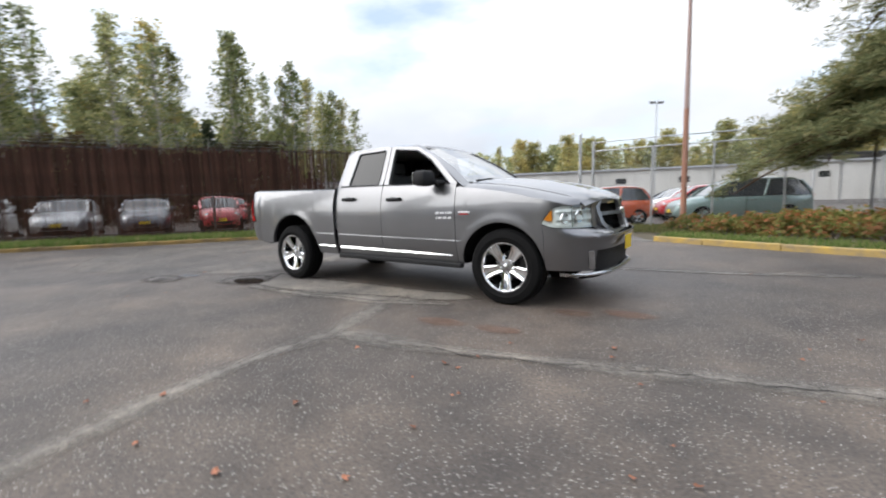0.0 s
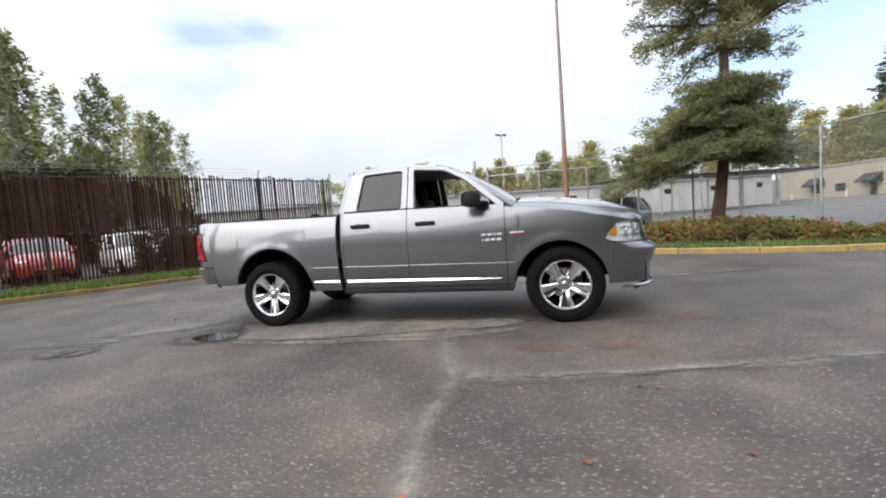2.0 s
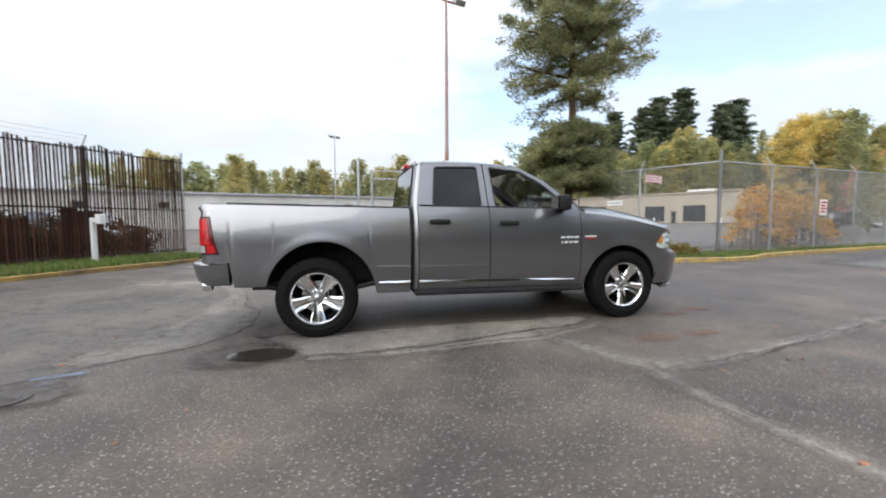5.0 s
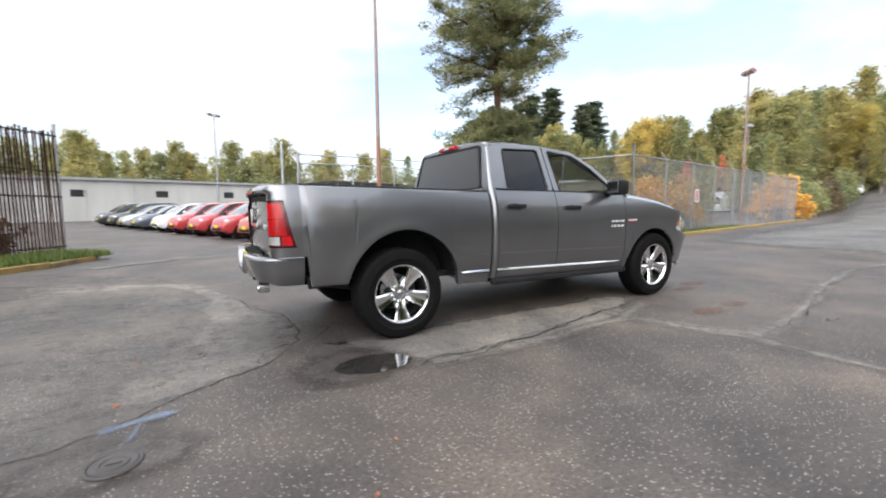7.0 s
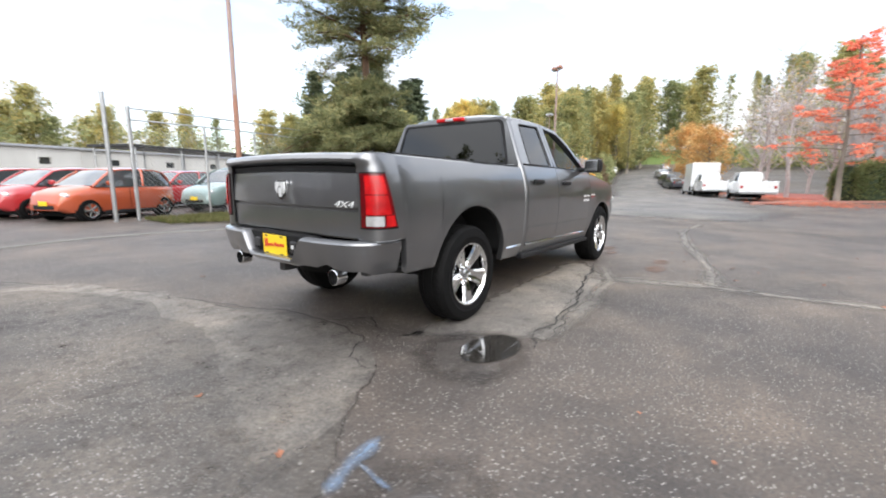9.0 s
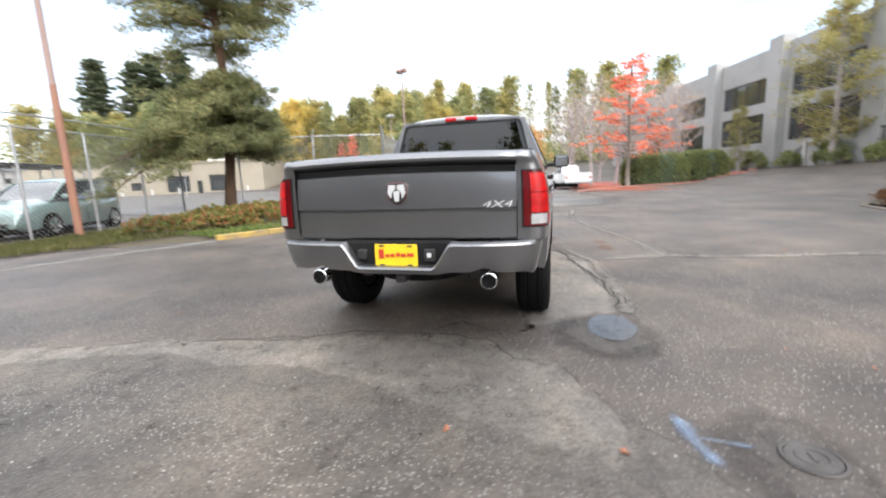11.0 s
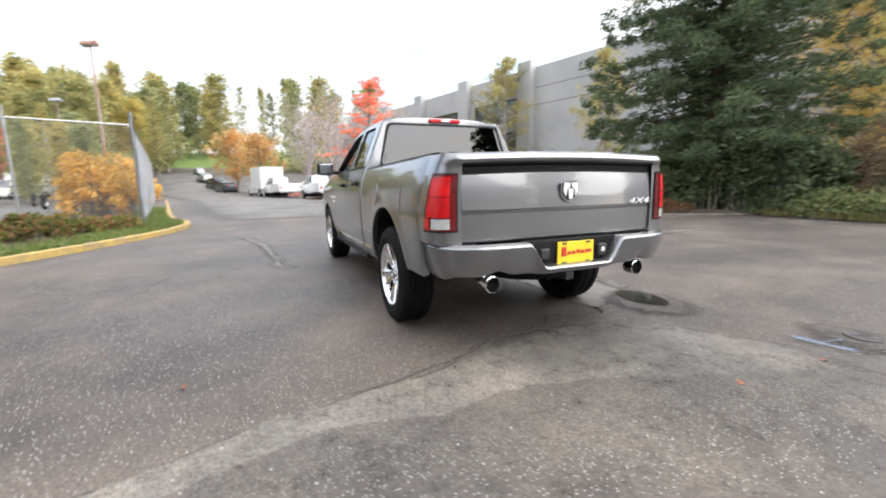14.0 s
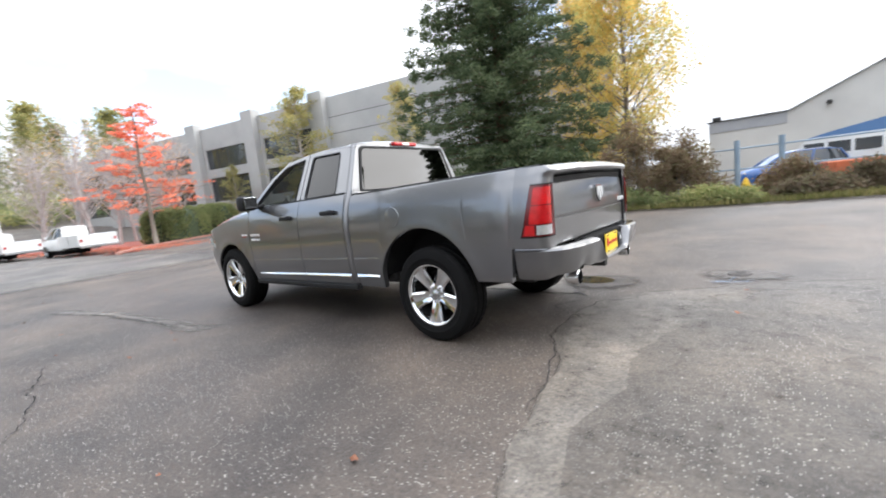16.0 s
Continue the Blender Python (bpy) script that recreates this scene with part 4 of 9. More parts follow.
for k in range(9):
    s = 2.78 * k + 0.02
    p = along(s, -0.05)
    z = ground_z(*p)
    bm = tube(bmesh.new(), [(p[0], p[1], z), (p[0], p[1], z + (3.3 if k == 0 else 3.08))], 0.038, 10)
    post = part("fence_post", bm, M["steel"] if k == 0 else M["black_steel"], slat_fence)
    q = along(s, 0.16)
    if k:
        part("barb_arm", tube(bmesh.new(), [(p[0], p[1], z + 3.06), (q[0], q[1], z + 3.34)], 0.016, 6), M["steel"], slat_fence)
for z in (0.25, 1.50, 3.0):
    a, b = along(0, -0.025), along(22.2, -0.025)
    bm = tube(bmesh.new(), [(a[0], a[1], z + ground_z(*a)), (b[0], b[1], z + ground_z(*b))], 0.021, 8)
    part("fence_rail", bm, M["black_steel"], slat_fence)
for h, o in ((3.13, 0.05), (3.23, 0.10), (3.33, 0.15)):
    a, b = along(2.78, o), along(22.2, o)
    bm = tube(bmesh.new(), [(a[0], a[1], h + ground_z(*a)), (b[0], b[1], h + ground_z(*b))], 0.004, 4)
    part("barbed_strand", bm, M["wire"], slat_fence)
# brown boards set behind the slats
for s0, s1, z0, z1 in ((4.0, 4.62, 0.12, 1.22), (4.63, 5.3, 0.12, 1.19), (2.42, 2.95, 0.55, 1.42), (2.96, 3.35, 0.30, 1.50)):
    p = along(s1, -0.09)
    part("board", B((0.0, -0.012, 0.0), (s1 - s0, 0.012, z1 - z0), 0.003, pose(p[0], p[1], z0 + ground_z(*p), 0.6, 0, f_rot)), M["rust"], slat_fence, "dark brown board")
part("fence_rail", tube(bmesh.new(), [(*along(0, -0.025), 2.12 + ground_z(*along(0))), (*along(2.78, -0.025), 2.12 + ground_z(*along(2.78)))], 0.018, 8), M["black_steel"], slat_fence)
# marker post with a small box on the grass
mk = thing("marker_post", "white post with a small box in the grass by the fence", "post", at=pose(-7.62, 6.82, ground_z(-7.6, 6.8) + 0.07, 0, 0, 60))
part("post", B((-0.05, -0.05, 0), (0.05, 0.05, 1.16), 0.012), M["white_paint"], mk)
part("box", B((-0.06, -0.34, 1.02), (0.09, -0.16, 1.26), 0.015), M["white_paint"], mk)
part("arm", B((-0.045, -0.18, 1.06), (0.045, 0.05, 1.17), 0.01), M["white_paint"], mk)


# ---------------------------------------------------------------- chain-link fences
def mesh_wires(a, b, z0, z1, cell=0.085, r=0.0032):
    """Woven diagonal wires of a chain-link panel, joined."""
    a, b = Vector(a), Vector(b)
    L, H = (b - a).length, z1 - z0
    d = (b - a) / L
    nrm = Vector((-d.y, d.x))
    vs, fs = [], []

    def wire(s0, h0, s1, h1, o):
        k = len(vs)
        for s, h in ((s0, h0), (s1, h1)):
            p = a + d * s
            z = ground_z(p.x, p.y) + z0 + h
            for du, dv in ((-1, 0), (0.5, 0.9), (0.5, -0.9)):
                vs.append((p.x + d.x * r * du + nrm.x * (o + r * dv), p.y + d.y * r * du + nrm.y * (o + r * dv), z + r * du))
        for j in range(3):
            fs.append((k + j, k + (j + 1) % 3, k + 3 + (j + 1) % 3, k + 3 + j))

    n = int((L + H) / cell) + 1
    for k in range(n):
        c = k * cell
        s0, s1 = max(0, c - H), min(L, c)
        if s1 > s0:
            wire(s0, c - s0, s1, c - s1, 0.004)
        t0, t1 = max(0, c - H), min(L, c)
        if t1 > t0:
            wire(t0, H - (c - t0), t1, H - (c - t1), -0.004)
    return vs, fs


def chain_fence(name, posts, height, label, arms=True, cell=0.085, tall=(), rail=True, r=0.0032, arm_side=1):
    root = new(name)
    tagged(root, label, "fence", kind="structure")
    for k, (x, y) in enumerate(posts):
        z = ground_z(x, y)
        h = height + (0.35 if k in tall else 0.02)
        part("fence_post", tube(bmesh.new(), [(x, y, z), (x, y, z + h)], 0.05 if k in tall else 0.034, 10), M["steel"], root)
        if arms and k not in tall:
            j = min(k, len(posts) - 2)
            d = (Vector(posts[j + 1]) - Vector(posts[j])).normalized()
            q = (x - d.y * 0.22 * arm_side, y + d.x * 0.22 * arm_side)
            part("barb_arm", tube(bmesh.new(), [(x, y, z + height - 0.02), (q[0], q[1], z + height + 0.30)], 0.014, 6), M["steel"], root)
    for a, b in zip(posts, posts[1:]):
        za, zb = ground_z(*a), ground_z(*b)
        if rail:
            part("fence_rail", tube(bmesh.new(), [(*a, za + height), (*b, zb + height)], 0.021, 8), M["steel"], root)
        vs, fs = mesh_wires(a, b, 0.06, height - 0.02, cell, r)
        me = bpy.data.meshes.new("wire_mesh")
        me.from_pydata(vs, [], fs)
        me.materials.append(M["wire"])
        o = new("wire_mesh", me)
        o.parent = root
        o["kind"] = "stuff"
    return root


corner_fence = chain_fence("chain_link_fence", [(9.72, 5.30), (8.78, 7.70), (7.95, 10.35), (7.15, 12.3)], 2.92, "galvanised chain-link fence with a tall corner post", tall=(0,), arm_side=-1)
road_posts = [(9.72, 5.30)] + [(9.72 + 23.3 * k / 9, 5.30 + 4.3 * k / 9) for k in range(1, 10)]
chain_fence("chain_link_fence", road_posts, 2.92, "galvanised chain-link fence along the road, with angled barb arms", tall=(0,), cell=0.11, r=0.005)
lot_posts = [(-0.45, 10.98), (1.5, 11.0), (3.25, 11.25), (5.1, 11.65), (7.15, 12.3)]
lot_fence = chain_fence("lot_fence", lot_posts, 2.75, "chain-link fence of the car lot with two top rails", arms=False, tall=(0,), cell=0.13)
for a, b in zip(lot_posts, lot_posts[1:]):
    part("fence_rail", tube(bmesh.new(), [(*a, 3.05), (*b, 3.05)], 0.02, 8), M["steel"], lot_fence)
gate_post = thing("gate_post", "tall grey steel gate post", "post", at=pose(-0.95, 11.1, 0))
part("post", tube(bmesh.new(), [(0, 0, 0), (0, 0, 3.4)], 0.055, 12), M["steel"], gate_post)
part("cap", lathe(bmesh.new(), [(0.0, 0.05), (0.04, 0.035), (0.062, 0.0), (0.062, -0.03)], 12, "z", pose(0, 0, 3.4)), M["steel"], gate_post)


# ---------------------------------------------------------------- lamp poles
def lamp_pole(x, y, h, r0, mat_pole, label, heads=2, aim=0.0, arm=0.55):
    t = thing("lamp_pole", label, "lamp pole", "lot lamp poles", pose(x, y, ground_z(x, y), 0, 0, aim))
    part("pole", tube(bmesh.new(), [(0, 0, 0), (0, 0, h * 0.40)], [r0, r0 * 0.85], 14), mat_pole, t)
    # upper length in the paled colour that stands in for sky glare
    part("upper_pole", tube(bmesh.new(), [(0, 0, h * 0.40), (0, 0, h)], [r0 * 0.82, r0 * 0.55], 14), M["pole_glare"] if mat_pole is M["pole_rust"] else mat_pole, t)
    part("base_plate", B((-r0 * 2, -r0 * 2, 0), (r0 * 2, r0 * 2, 0.03), 0.006), mat_pole, t)
    part("crossarm", tube(bmesh.new(), [(-arm, 0, h), (arm, 0, h)], 0.04, 8), mat_pole, t)
    for k in range(heads):
        s = -1 if k == 0 else 1
        hd = part("lamp_head", B((-0.24, -0.18, -0.10), (0.24, 0.18, 0.12), 0.03, pose(s * (arm + 0.07), 0.05, h + 0.12, 28, 0, 0)), M["steel"] if r0 < 0.095 else M["pole_rust"], t)
        part("lens", B((-0.20, -0.14, -0.115), (0.20, 0.14, -0.098), 0.004, pose(s * (arm + 0.07), 0.05, h + 0.12, 28, 0, 0)), M["clear_lens"], hd)
    return t


lamp_pole(2.47, 10.87, 9.55, 0.092, M["pole_rust"], "tall rust-red steel lamp pole beside the lot fence", aim=20)
lamp_pole(-2.35, 40.0, 9.6, 0.09, M["steel"], "grey lamp pole with twin floodlights far across the car lot", aim=35, arm=0.30)
lamp_pole(29.6, 11.4, 10.0, 0.10, M["pole_rust"], "tall rust-red lamp pole behind the roadside fence", aim=60, arm=0.25)
lamp_pole(46.0, 19.0, 9.0, 0.09, M["pole_rust"], "tall rust-red lamp pole before the woods", aim=60, arm=0.25)


# ---------------------------------------------------------------- buildings
def wall_box(root, name, a, b, z0, z1, thick, material, openings=(), inward=1):
    """A wall from a to b (seen from the right of a to b), with openings (s0, s1, h0, h1) that go through it."""
    a, b = Vector(a), Vector(b)
    L = (b - a).length
    d = (b - a) / L
    nrm = Vector((-d.y, d.x)) * inward
    out = [(0, z0), (L, z0), (L, z1), (0, z1)]
    holes = [[(s0, h0), (s1, h0), (s1, h1), (s0, h1)] for s0, s1, h0, h1 in openings]

    def to(u, v, w):
        p = a + d * u + nrm * w
        return Vector((p.x, p.y, v))

    bm = plate_from(bmesh.new(), out, thick, holes, to)
    bmesh.ops.recalc_face_normals(bm, faces=list(bm.faces))
    part(name, bm, material, root)
    return a, d, nrm, to


def window_in(root, to, s0, s1, h0, h1, cols, depth=0.18, frame_m=None, pane_m=None):
    w = new("window")
    w.parent = root
    fm = frame_m or M["black_steel"]
    bm = plate_from(bmesh.new(), [(s0, h0), (s1, h0), (s1, h1), (s0, h1)], 0.07, [[(s0 + (s1 - s0) * k / cols + 0.05, h0 + 0.05), (s0 + (s1 - s0) * (k + 1) / cols - 0.05, h0 + 0.05), (s0 + (s1 - s0) * (k + 1) / cols - 0.05, h1 - 0.05), (s0 + (s1 - s0) * k / cols + 0.05, h1 - 0.05)] for k in range(cols)], lambda u, v, q: to(u, v, depth + q))
    part("frame", bm, fm, w)
    for k in range(cols):
        bm = plate_from(bmesh.new(), [(s0 + (s1 - s0) * k / cols + 0.04, h0 + 0.04), (s0 + (s1 - s0) * (k + 1) / cols - 0.04, h0 + 0.04), (s0 + (s1 - s0) * (k + 1) / cols - 0.04, h1 - 0.04), (s0 + (s1 - s0) * k / cols + 0.04, h1 - 0.04)], 0.01, (), lambda u, v, q: to(u, v, depth + 0.03 + q))
        part("pane", bm, pane_m or M["glass_dark"], w)


# grey concrete offices
office = thing("office_building", "long two-storey grey concrete office building with dark window bands", "building")
OD = Vector((0.976, 0.217)).normalized()
O3 = Vector((31.7, -23.1))
oa, ob_ = O3 - OD * 27, O3 + OD * 49.9
OL = 27.0
TOP = 12.0
bays, opens = [], []
for k in range(5):
    s0, s1 = OL + 1.1 + 9.8 * k, OL + 9.8 * (k + 1) - 1.1
    opens += [(s0 + 0.3, s1 - 0.2, 7.2, 9.5), (s0 + 0.6, s1 - 0.2, 3.4, 6.2)]
_, _, _, oto = wall_box(office, "front_wall", (oa.x, oa.y), (ob_.x, ob_.y), 1.0, TOP, 0.4, M["concrete"], opens, inward=-1)
for s0, s1, h0, h1 in opens:
    window_in(office, oto, s0, s1, h0, h1, 4)
for k in range(6):
    c = OL + 9.8 * k
    bm = bmesh.new()
    lo, hi = 1.0, TOP + 0.55
    plate_from(bm, [(c - 0.85, lo), (c + 0.85, lo), (c + 0.85, hi), (c - 0.85, hi)], 1.2, (), lambda u, v, w: oto(u, v, -0.75 + w))
    part("pilaster", bm, M["concrete"], office)
for z in (8.45, 10.05):
    bm = plate_from(bmesh.new(), [(0, z - 0.035), (OL - 0.9, z - 0.035), (OL - 0.9, z + 0.035), (0, z + 0.035)], 0.02, (), lambda u, v, w: oto(u, v, -0.012 + w))
    part("joint_strip", bm, M["concrete_dark"], office)
bm = plate_from(bmesh.new(), [(0, 0.4), (76.9, 0.4), (76.9, 18), (0, 18)], 0.3, (), lambda u, v, w: oto(u, TOP - 0.5 + w, v))
part("roof", bm, M["roof_grey"], office)
for u in (0.0, 76.5):
    bm = plate_from(bmesh.new(), [(0.4, 0.5), (18, 0.5), (18, TOP), (0.4, TOP)], 0.4, (), lambda a, v, w, u=u: oto(u + w, v, a))
    part("side_wall", bm, M["concrete"], office)
bm = plate_from(bmesh.new(), [(0, 0.5), (76.9, 0.5), (76.9, TOP), (0, TOP)], 0.4, (), lambda u, v, w: oto(u, v, 18 + w))
part("back_wall", bm, M["concrete"], office)
# outside steps
stair = thing("outside_stairs", "dark steel outside stairs against the concrete wall", "stairs")
for k in range(11):
    bm = bmesh.new()
    plate_from(bm, [(OL - 4.2 - 0.29 * k, 3.3 - 0.18 * k), (OL - 3.92 - 0.29 * k, 3.3 - 0.18 * k), (OL - 3.92 - 0.29 * k, 3.34 - 0.18 * k), (OL - 4.2 - 0.29 * k, 3.34 - 0.18 * k)], 1.1, (), lambda u, v, w: oto(u, v, -1.25 + w))
    part("tread", bm, M["black_steel"], stair)
bm = plate_from(bmesh.new(), [(OL - 3.95, 3.42), (OL - 1.4, 3.42), (OL - 1.4, 3.56), (OL - 3.95, 3.56)], 1.2, (), lambda u, v, w: oto(u, v, -1.3 + w))
part("landing", bm, M["black_steel"], stair)
for w0 in (-1.28, -0.12):
    bm = plate_from(bmesh.new(), [(OL - 3.9, 3.45), (OL - 3.9, 3.2), (OL - 7.3, 1.2), (OL - 7.3, 1.45)], 0.04, (), lambda u, v, w: oto(u, v, w0 + w))
    part("stringer", bm, M["black_steel"], stair)
bm = tube(bmesh.new(), [oto(OL - 1.4, 4.5, -1.28), oto(OL - 3.9, 4.5, -1.28), oto(OL - 7.2, 2.4, -1.28)], 0.025, 6)
part("handrail", bm, M["steel"], stair)
for s in (1.4, 3.9, 5.5, 7.2):
    zt = 4.5 if s < 4 else 4.5 - (s - 3.9) * 0.636
    part("baluster", tube(bmesh.new(), [oto(OL - s, zt - 1.0, -1.28), oto(OL - s, zt, -1.28)], 0.02, 6), M["steel"], stair)
part("support", tube(bmesh.new(), [oto(OL - 1.6, 1.0, -1.2), oto(OL - 1.6, 3.45, -1.2)], 0.05, 8), M["black_steel"], stair)

# pale steps up to the lower windows
steps_up = thing("entrance_steps", "short flight of pale concrete steps to the offices", "stairs")
for k in range(9):
    u = OL + 6.8 - 0.30 * k
    bm = plate_from(bmesh.new(), [(u - 0.32, 1.0), (u, 1.0), (u, 1.62 + 0.18 * k), (u - 0.32, 1.62 + 0.18 * k)] if k > 7 else [(u - 0.32, 1.50 + 0.18 * k), (u, 1.50 + 0.18 * k), (u, 1.58 + 0.18 * k), (u - 0.32, 1.58 + 0.18 * k)], 1.3, (), lambda a, v, w: oto(a, v, -1.75 + w))
    part("tread", bm, M["wall_cream"], steps_up)
for w0 in (-1.74, -0.52):
    bm = plate_from(bmesh.new(), [(OL + 6.8, 1.2), (OL + 6.8, 1.5), (OL + 4.1, 3.05), (OL + 4.1, 2.6)], 0.06, (), lambda a, v, w: oto(a, v, w0 + w))
    part("stringer", bm, M["concrete_dark"], steps_up)
part("landing", plate_from(bmesh.new(), [(OL + 2.2, 2.95), (OL + 4.08, 2.95), (OL + 4.08, 3.08), (OL + 2.2, 3.08)], 1.3, (), lambda a, v, w: oto(a, v, -1.75 + w)), M["wall_cream"], steps_up)
part("landing_wall", plate_from(bmesh.new(), [(OL + 2.3, 1.0), (OL + 4.0, 1.0), (OL + 4.0, 2.945), (OL + 2.3, 2.945)], 1.1, (), lambda a, v, w: oto(a, v, -1.65 + w)), M["concrete"], steps_up)

# long pale wall across the car lot
longb = thing("long_building", "long weathered white single-storey building across the car lot", "building")
la, lb = (-60.0, 32.5), (34.0, 65.5)
lops = [(s, s + 1.2, 2.5, 3.2) for s in range(6, 98, 7)]
_, _, _, lto = wall_box(longb, "front_wall", la, lb, -0.2, 4.15, 0.3, M["wall_white"], lops)
for o in lops:
    window_in(longb, lto, *o, 1)
for k in range(25):
    bm = plate_from(bmesh.new(), [(4 * k + 1, -0.2), (4 * k + 1.12, -0.2), (4 * k + 1.12, 4.15), (4 * k + 1, 4.15)], 0.05, (), lambda u, v, w: lto(u, v, -0.06 + w))
    part("rib", bm, M["wall_white"], longb)
bm = plate_from(bmesh.new(), [(-0.3, -0.3), (100, -0.3), (100, 16), (-0.3, 16)], 0.22, (), lambda u, v, w: lto(u, 4.15 + w, v))
part("roof", bm, M["roof_grey"], longb)
for u in (0.0, 99.3):
    bm = plate_from(bmesh.new(), [(0.3, -0.2), (16, -0.2), (16, 4.15), (0.3, 4.15)], 0.3, (), lambda a, v, w, u=u: lto(u + w, v, a))
    part("side_wall", bm, M["wall_white"], longb)
bm = plate_from(bmesh.new(), [(0, -0.2), (99.6, -0.2), (99.6, 4.15), (0, 4.15)], 0.3, (), lambda u, v, w: lto(u, v, 16 + w))
part("back_wall", bm, M["wall_white"], longb)

# beige building beyond the empty lot
beige = thing("beige_building", "low beige building with wide dark bays beyond an empty lot", "building")
ba, bb = (49.5, 96.2), (61.8, 50.6)
BL = (Vector(bb) - Vector(ba)).length
bops = [(BL - 17.8, BL - 13.6, 0.5, 3.4), (BL - 12.3, BL - 11.3, 0.0, 2.4), (BL - 10.0, BL - 5.9, 0.5, 3.4), (BL - 29.5, BL - 28.3, 0.0, 2.4), (BL - 35.5, BL - 33.5, 1.0, 2.4), (BL - 40.0, BL - 38.0, 1.0, 2.4), (BL - 24.5, BL - 22.5, 1.0, 2.4)]
_, _, _, bto = wall_box(beige, "front_wall", ba, bb, -0.2, 5.6, 0.35, M["wall_beige"], bops)
for o in bops:
    window_in(beige, bto, *o, 3 if o[1] - o[0] > 2.5 else 1)
bm = plate_from(bmesh.new(), [(-0.2, -0.2), (BL + 0.2, -0.2), (BL + 0.2, 25), (-0.2, 25)], 0.25, (), lambda u, v, w: bto(u, 5.61 + w, v))
part("roof", bm, M["wall_beige"], beige)
for u in (0.0, BL - 0.35):
    bm = plate_from(bmesh.new(), [(0.35, -0.2), (25, -0.2), (25, 5.6), (0.35, 5.6)], 0.35, (), lambda a, v, w, u=u: bto(u + w, v, a))
    part("side_wall", bm, M["wall_beige"], beige)
bm = plate_from(bmesh.new(), [(0, -0.2), (BL, -0.2), (BL, 5.6), (0, 5.6)], 0.35, (), lambda u, v, w: bto(u, v, 25 + w))
part("back_wall", bm, M["wall_beige"], beige)
part("roof_unit", plate_from(bmesh.new(), [(BL - 13, 5.86), (BL - 8, 5.86), (BL - 8, 6.6), (BL - 13, 6.6)], 3.0, (), lambda u, v, w: bto(u, v, 6 + w)), M["white_paint"], beige, "pale roof unit")
part("sign_band", plate_from(bmesh.new(), [(BL - 27.0, 3.9), (BL - 23.2, 3.9), (BL - 23.2, 4.9), (BL - 27.0, 4.9)], 0.08, (), lambda u, v, w: bto(u, v, -0.09 + w)), M["white_paint"], beige, "pale sign band")
part("sign_bar", plate_from(bmesh.new(), [(BL - 26.7, 4.25), (BL - 23.5, 4.25), (BL - 23.5, 4.6), (BL - 26.7, 4.6)], 0.03, (), lambda u, v, w: bto(u, v, -0.13 + w)), M["roof_grey"], beige)
for c in (28.9, 39.0):
    bm = plate_from(bmesh.new(), [(0.0, 3.7), (-1.8, 2.5), (-1.8, 2.2), (0.0, 2.2)], 3.0, (), lambda u, v, w, c=c: bto(BL - c - 1.5 + w, v, u))
    part("awning", bm, M["black_steel"], beige, "dark awning")
for m_ in (3.0, 15.5, 20.5, 26.0, 33.0, 44.0):
    part("downpipe", plate_from(bmesh.new(), [(BL - m_, 0.0), (BL - m_ + 0.25, 0.0), (BL - m_ + 0.25, 1.2), (BL - m_, 1.2)], 0.2, (), lambda u, v, w: bto(u, v, -0.6 + w)), M["white_paint"], beige, "pale bollard")
canopy = thing("loading_canopy", "flat dark canopy on posts between the lot buildings", "canopy")
part("slab", B((0, -2.5, 3.9), (26, 2.5, 4.15), 0.03, pose(8, 44, 0, 0, 0, 24)), M["black_steel"], canopy)
for k in range(6):
    for y in (-2.3, 2.3):
        part("canopy_post", tube(bmesh.new(), [pose(8, 44, 0, 0, 0, 24) @ Vector((0.5 + 5 * k, y, 0)), pose(8, 44, 0, 0, 0, 24) @ Vector((0.5 + 5 * k, y, 3.95))], 0.09, 8), M["steel"], canopy)

# cream warehouse beyond the verge, with a gable that climbs away
ware = thing("warehouse", "cream clad warehouse with a long sloping roof and blue base", "building")
wy = -40.0
bm = plate_from(bmesh.new(), [(0.9, -0.2), (0.9, 4.95), (-4.35, 4.95), (-17, 10.9), (-34, 4.5), (-34, -0.2)], -0.4, (), lambda u, v, w: Vector((u, wy + w, v)))
bmesh.ops.recalc_face_normals(bm, faces=list(bm.faces))
part("gable_wall", bm, M["wall_cream"], ware)
bm = plate_from(bmesh.new(), [(-5.5, 0.0), (-5.5, 2.6), (-6.8, 2.95), (-14, 4.35), (-33, 4.35), (-33, 0.0)], 0.03, (), lambda u, v, w: Vector((u, wy + 0.004 + w, v)))
part("blue_cladding", bm, M["wall_blue"], ware, "blue cladding")
for (x0, z0), (x1, z1) in (((1.1, 5.0), (-4.35, 5.0)), ((-4.35, 5.0), (-17, 11.0)), ((-17, 11.0), (-34.3, 4.5))):
    bm = bmesh.new()
    grid(bm, [[(x0, wy + 0.25, z0), (x0, wy - 30, z0)], [(x1, wy + 0.25, z1), (x1, wy - 30, z1)]])
    bmesh.ops.solidify(bm, geom=list(bm.faces), thickness=0.18)
    part("roof", bm, M["roof_grey"], ware)
for x, zt in ((0.9, 4.95), (-34.0, 4.5)):
    part("side_wall", B((x - 0.3, wy - 30, -0.2), (x, wy - 0.4, zt)), M["wall_cream"], ware)
part("back_wall", B((-34, wy - 30.3, -0.2), (0.9, wy - 30, 4.5)), M["wall_cream"], ware)
part("wall_lamp", B((-6.87, wy + 0.01, 5.0), (-6.57, wy + 0.3, 5.25), 0.03), M["black_steel"], ware)
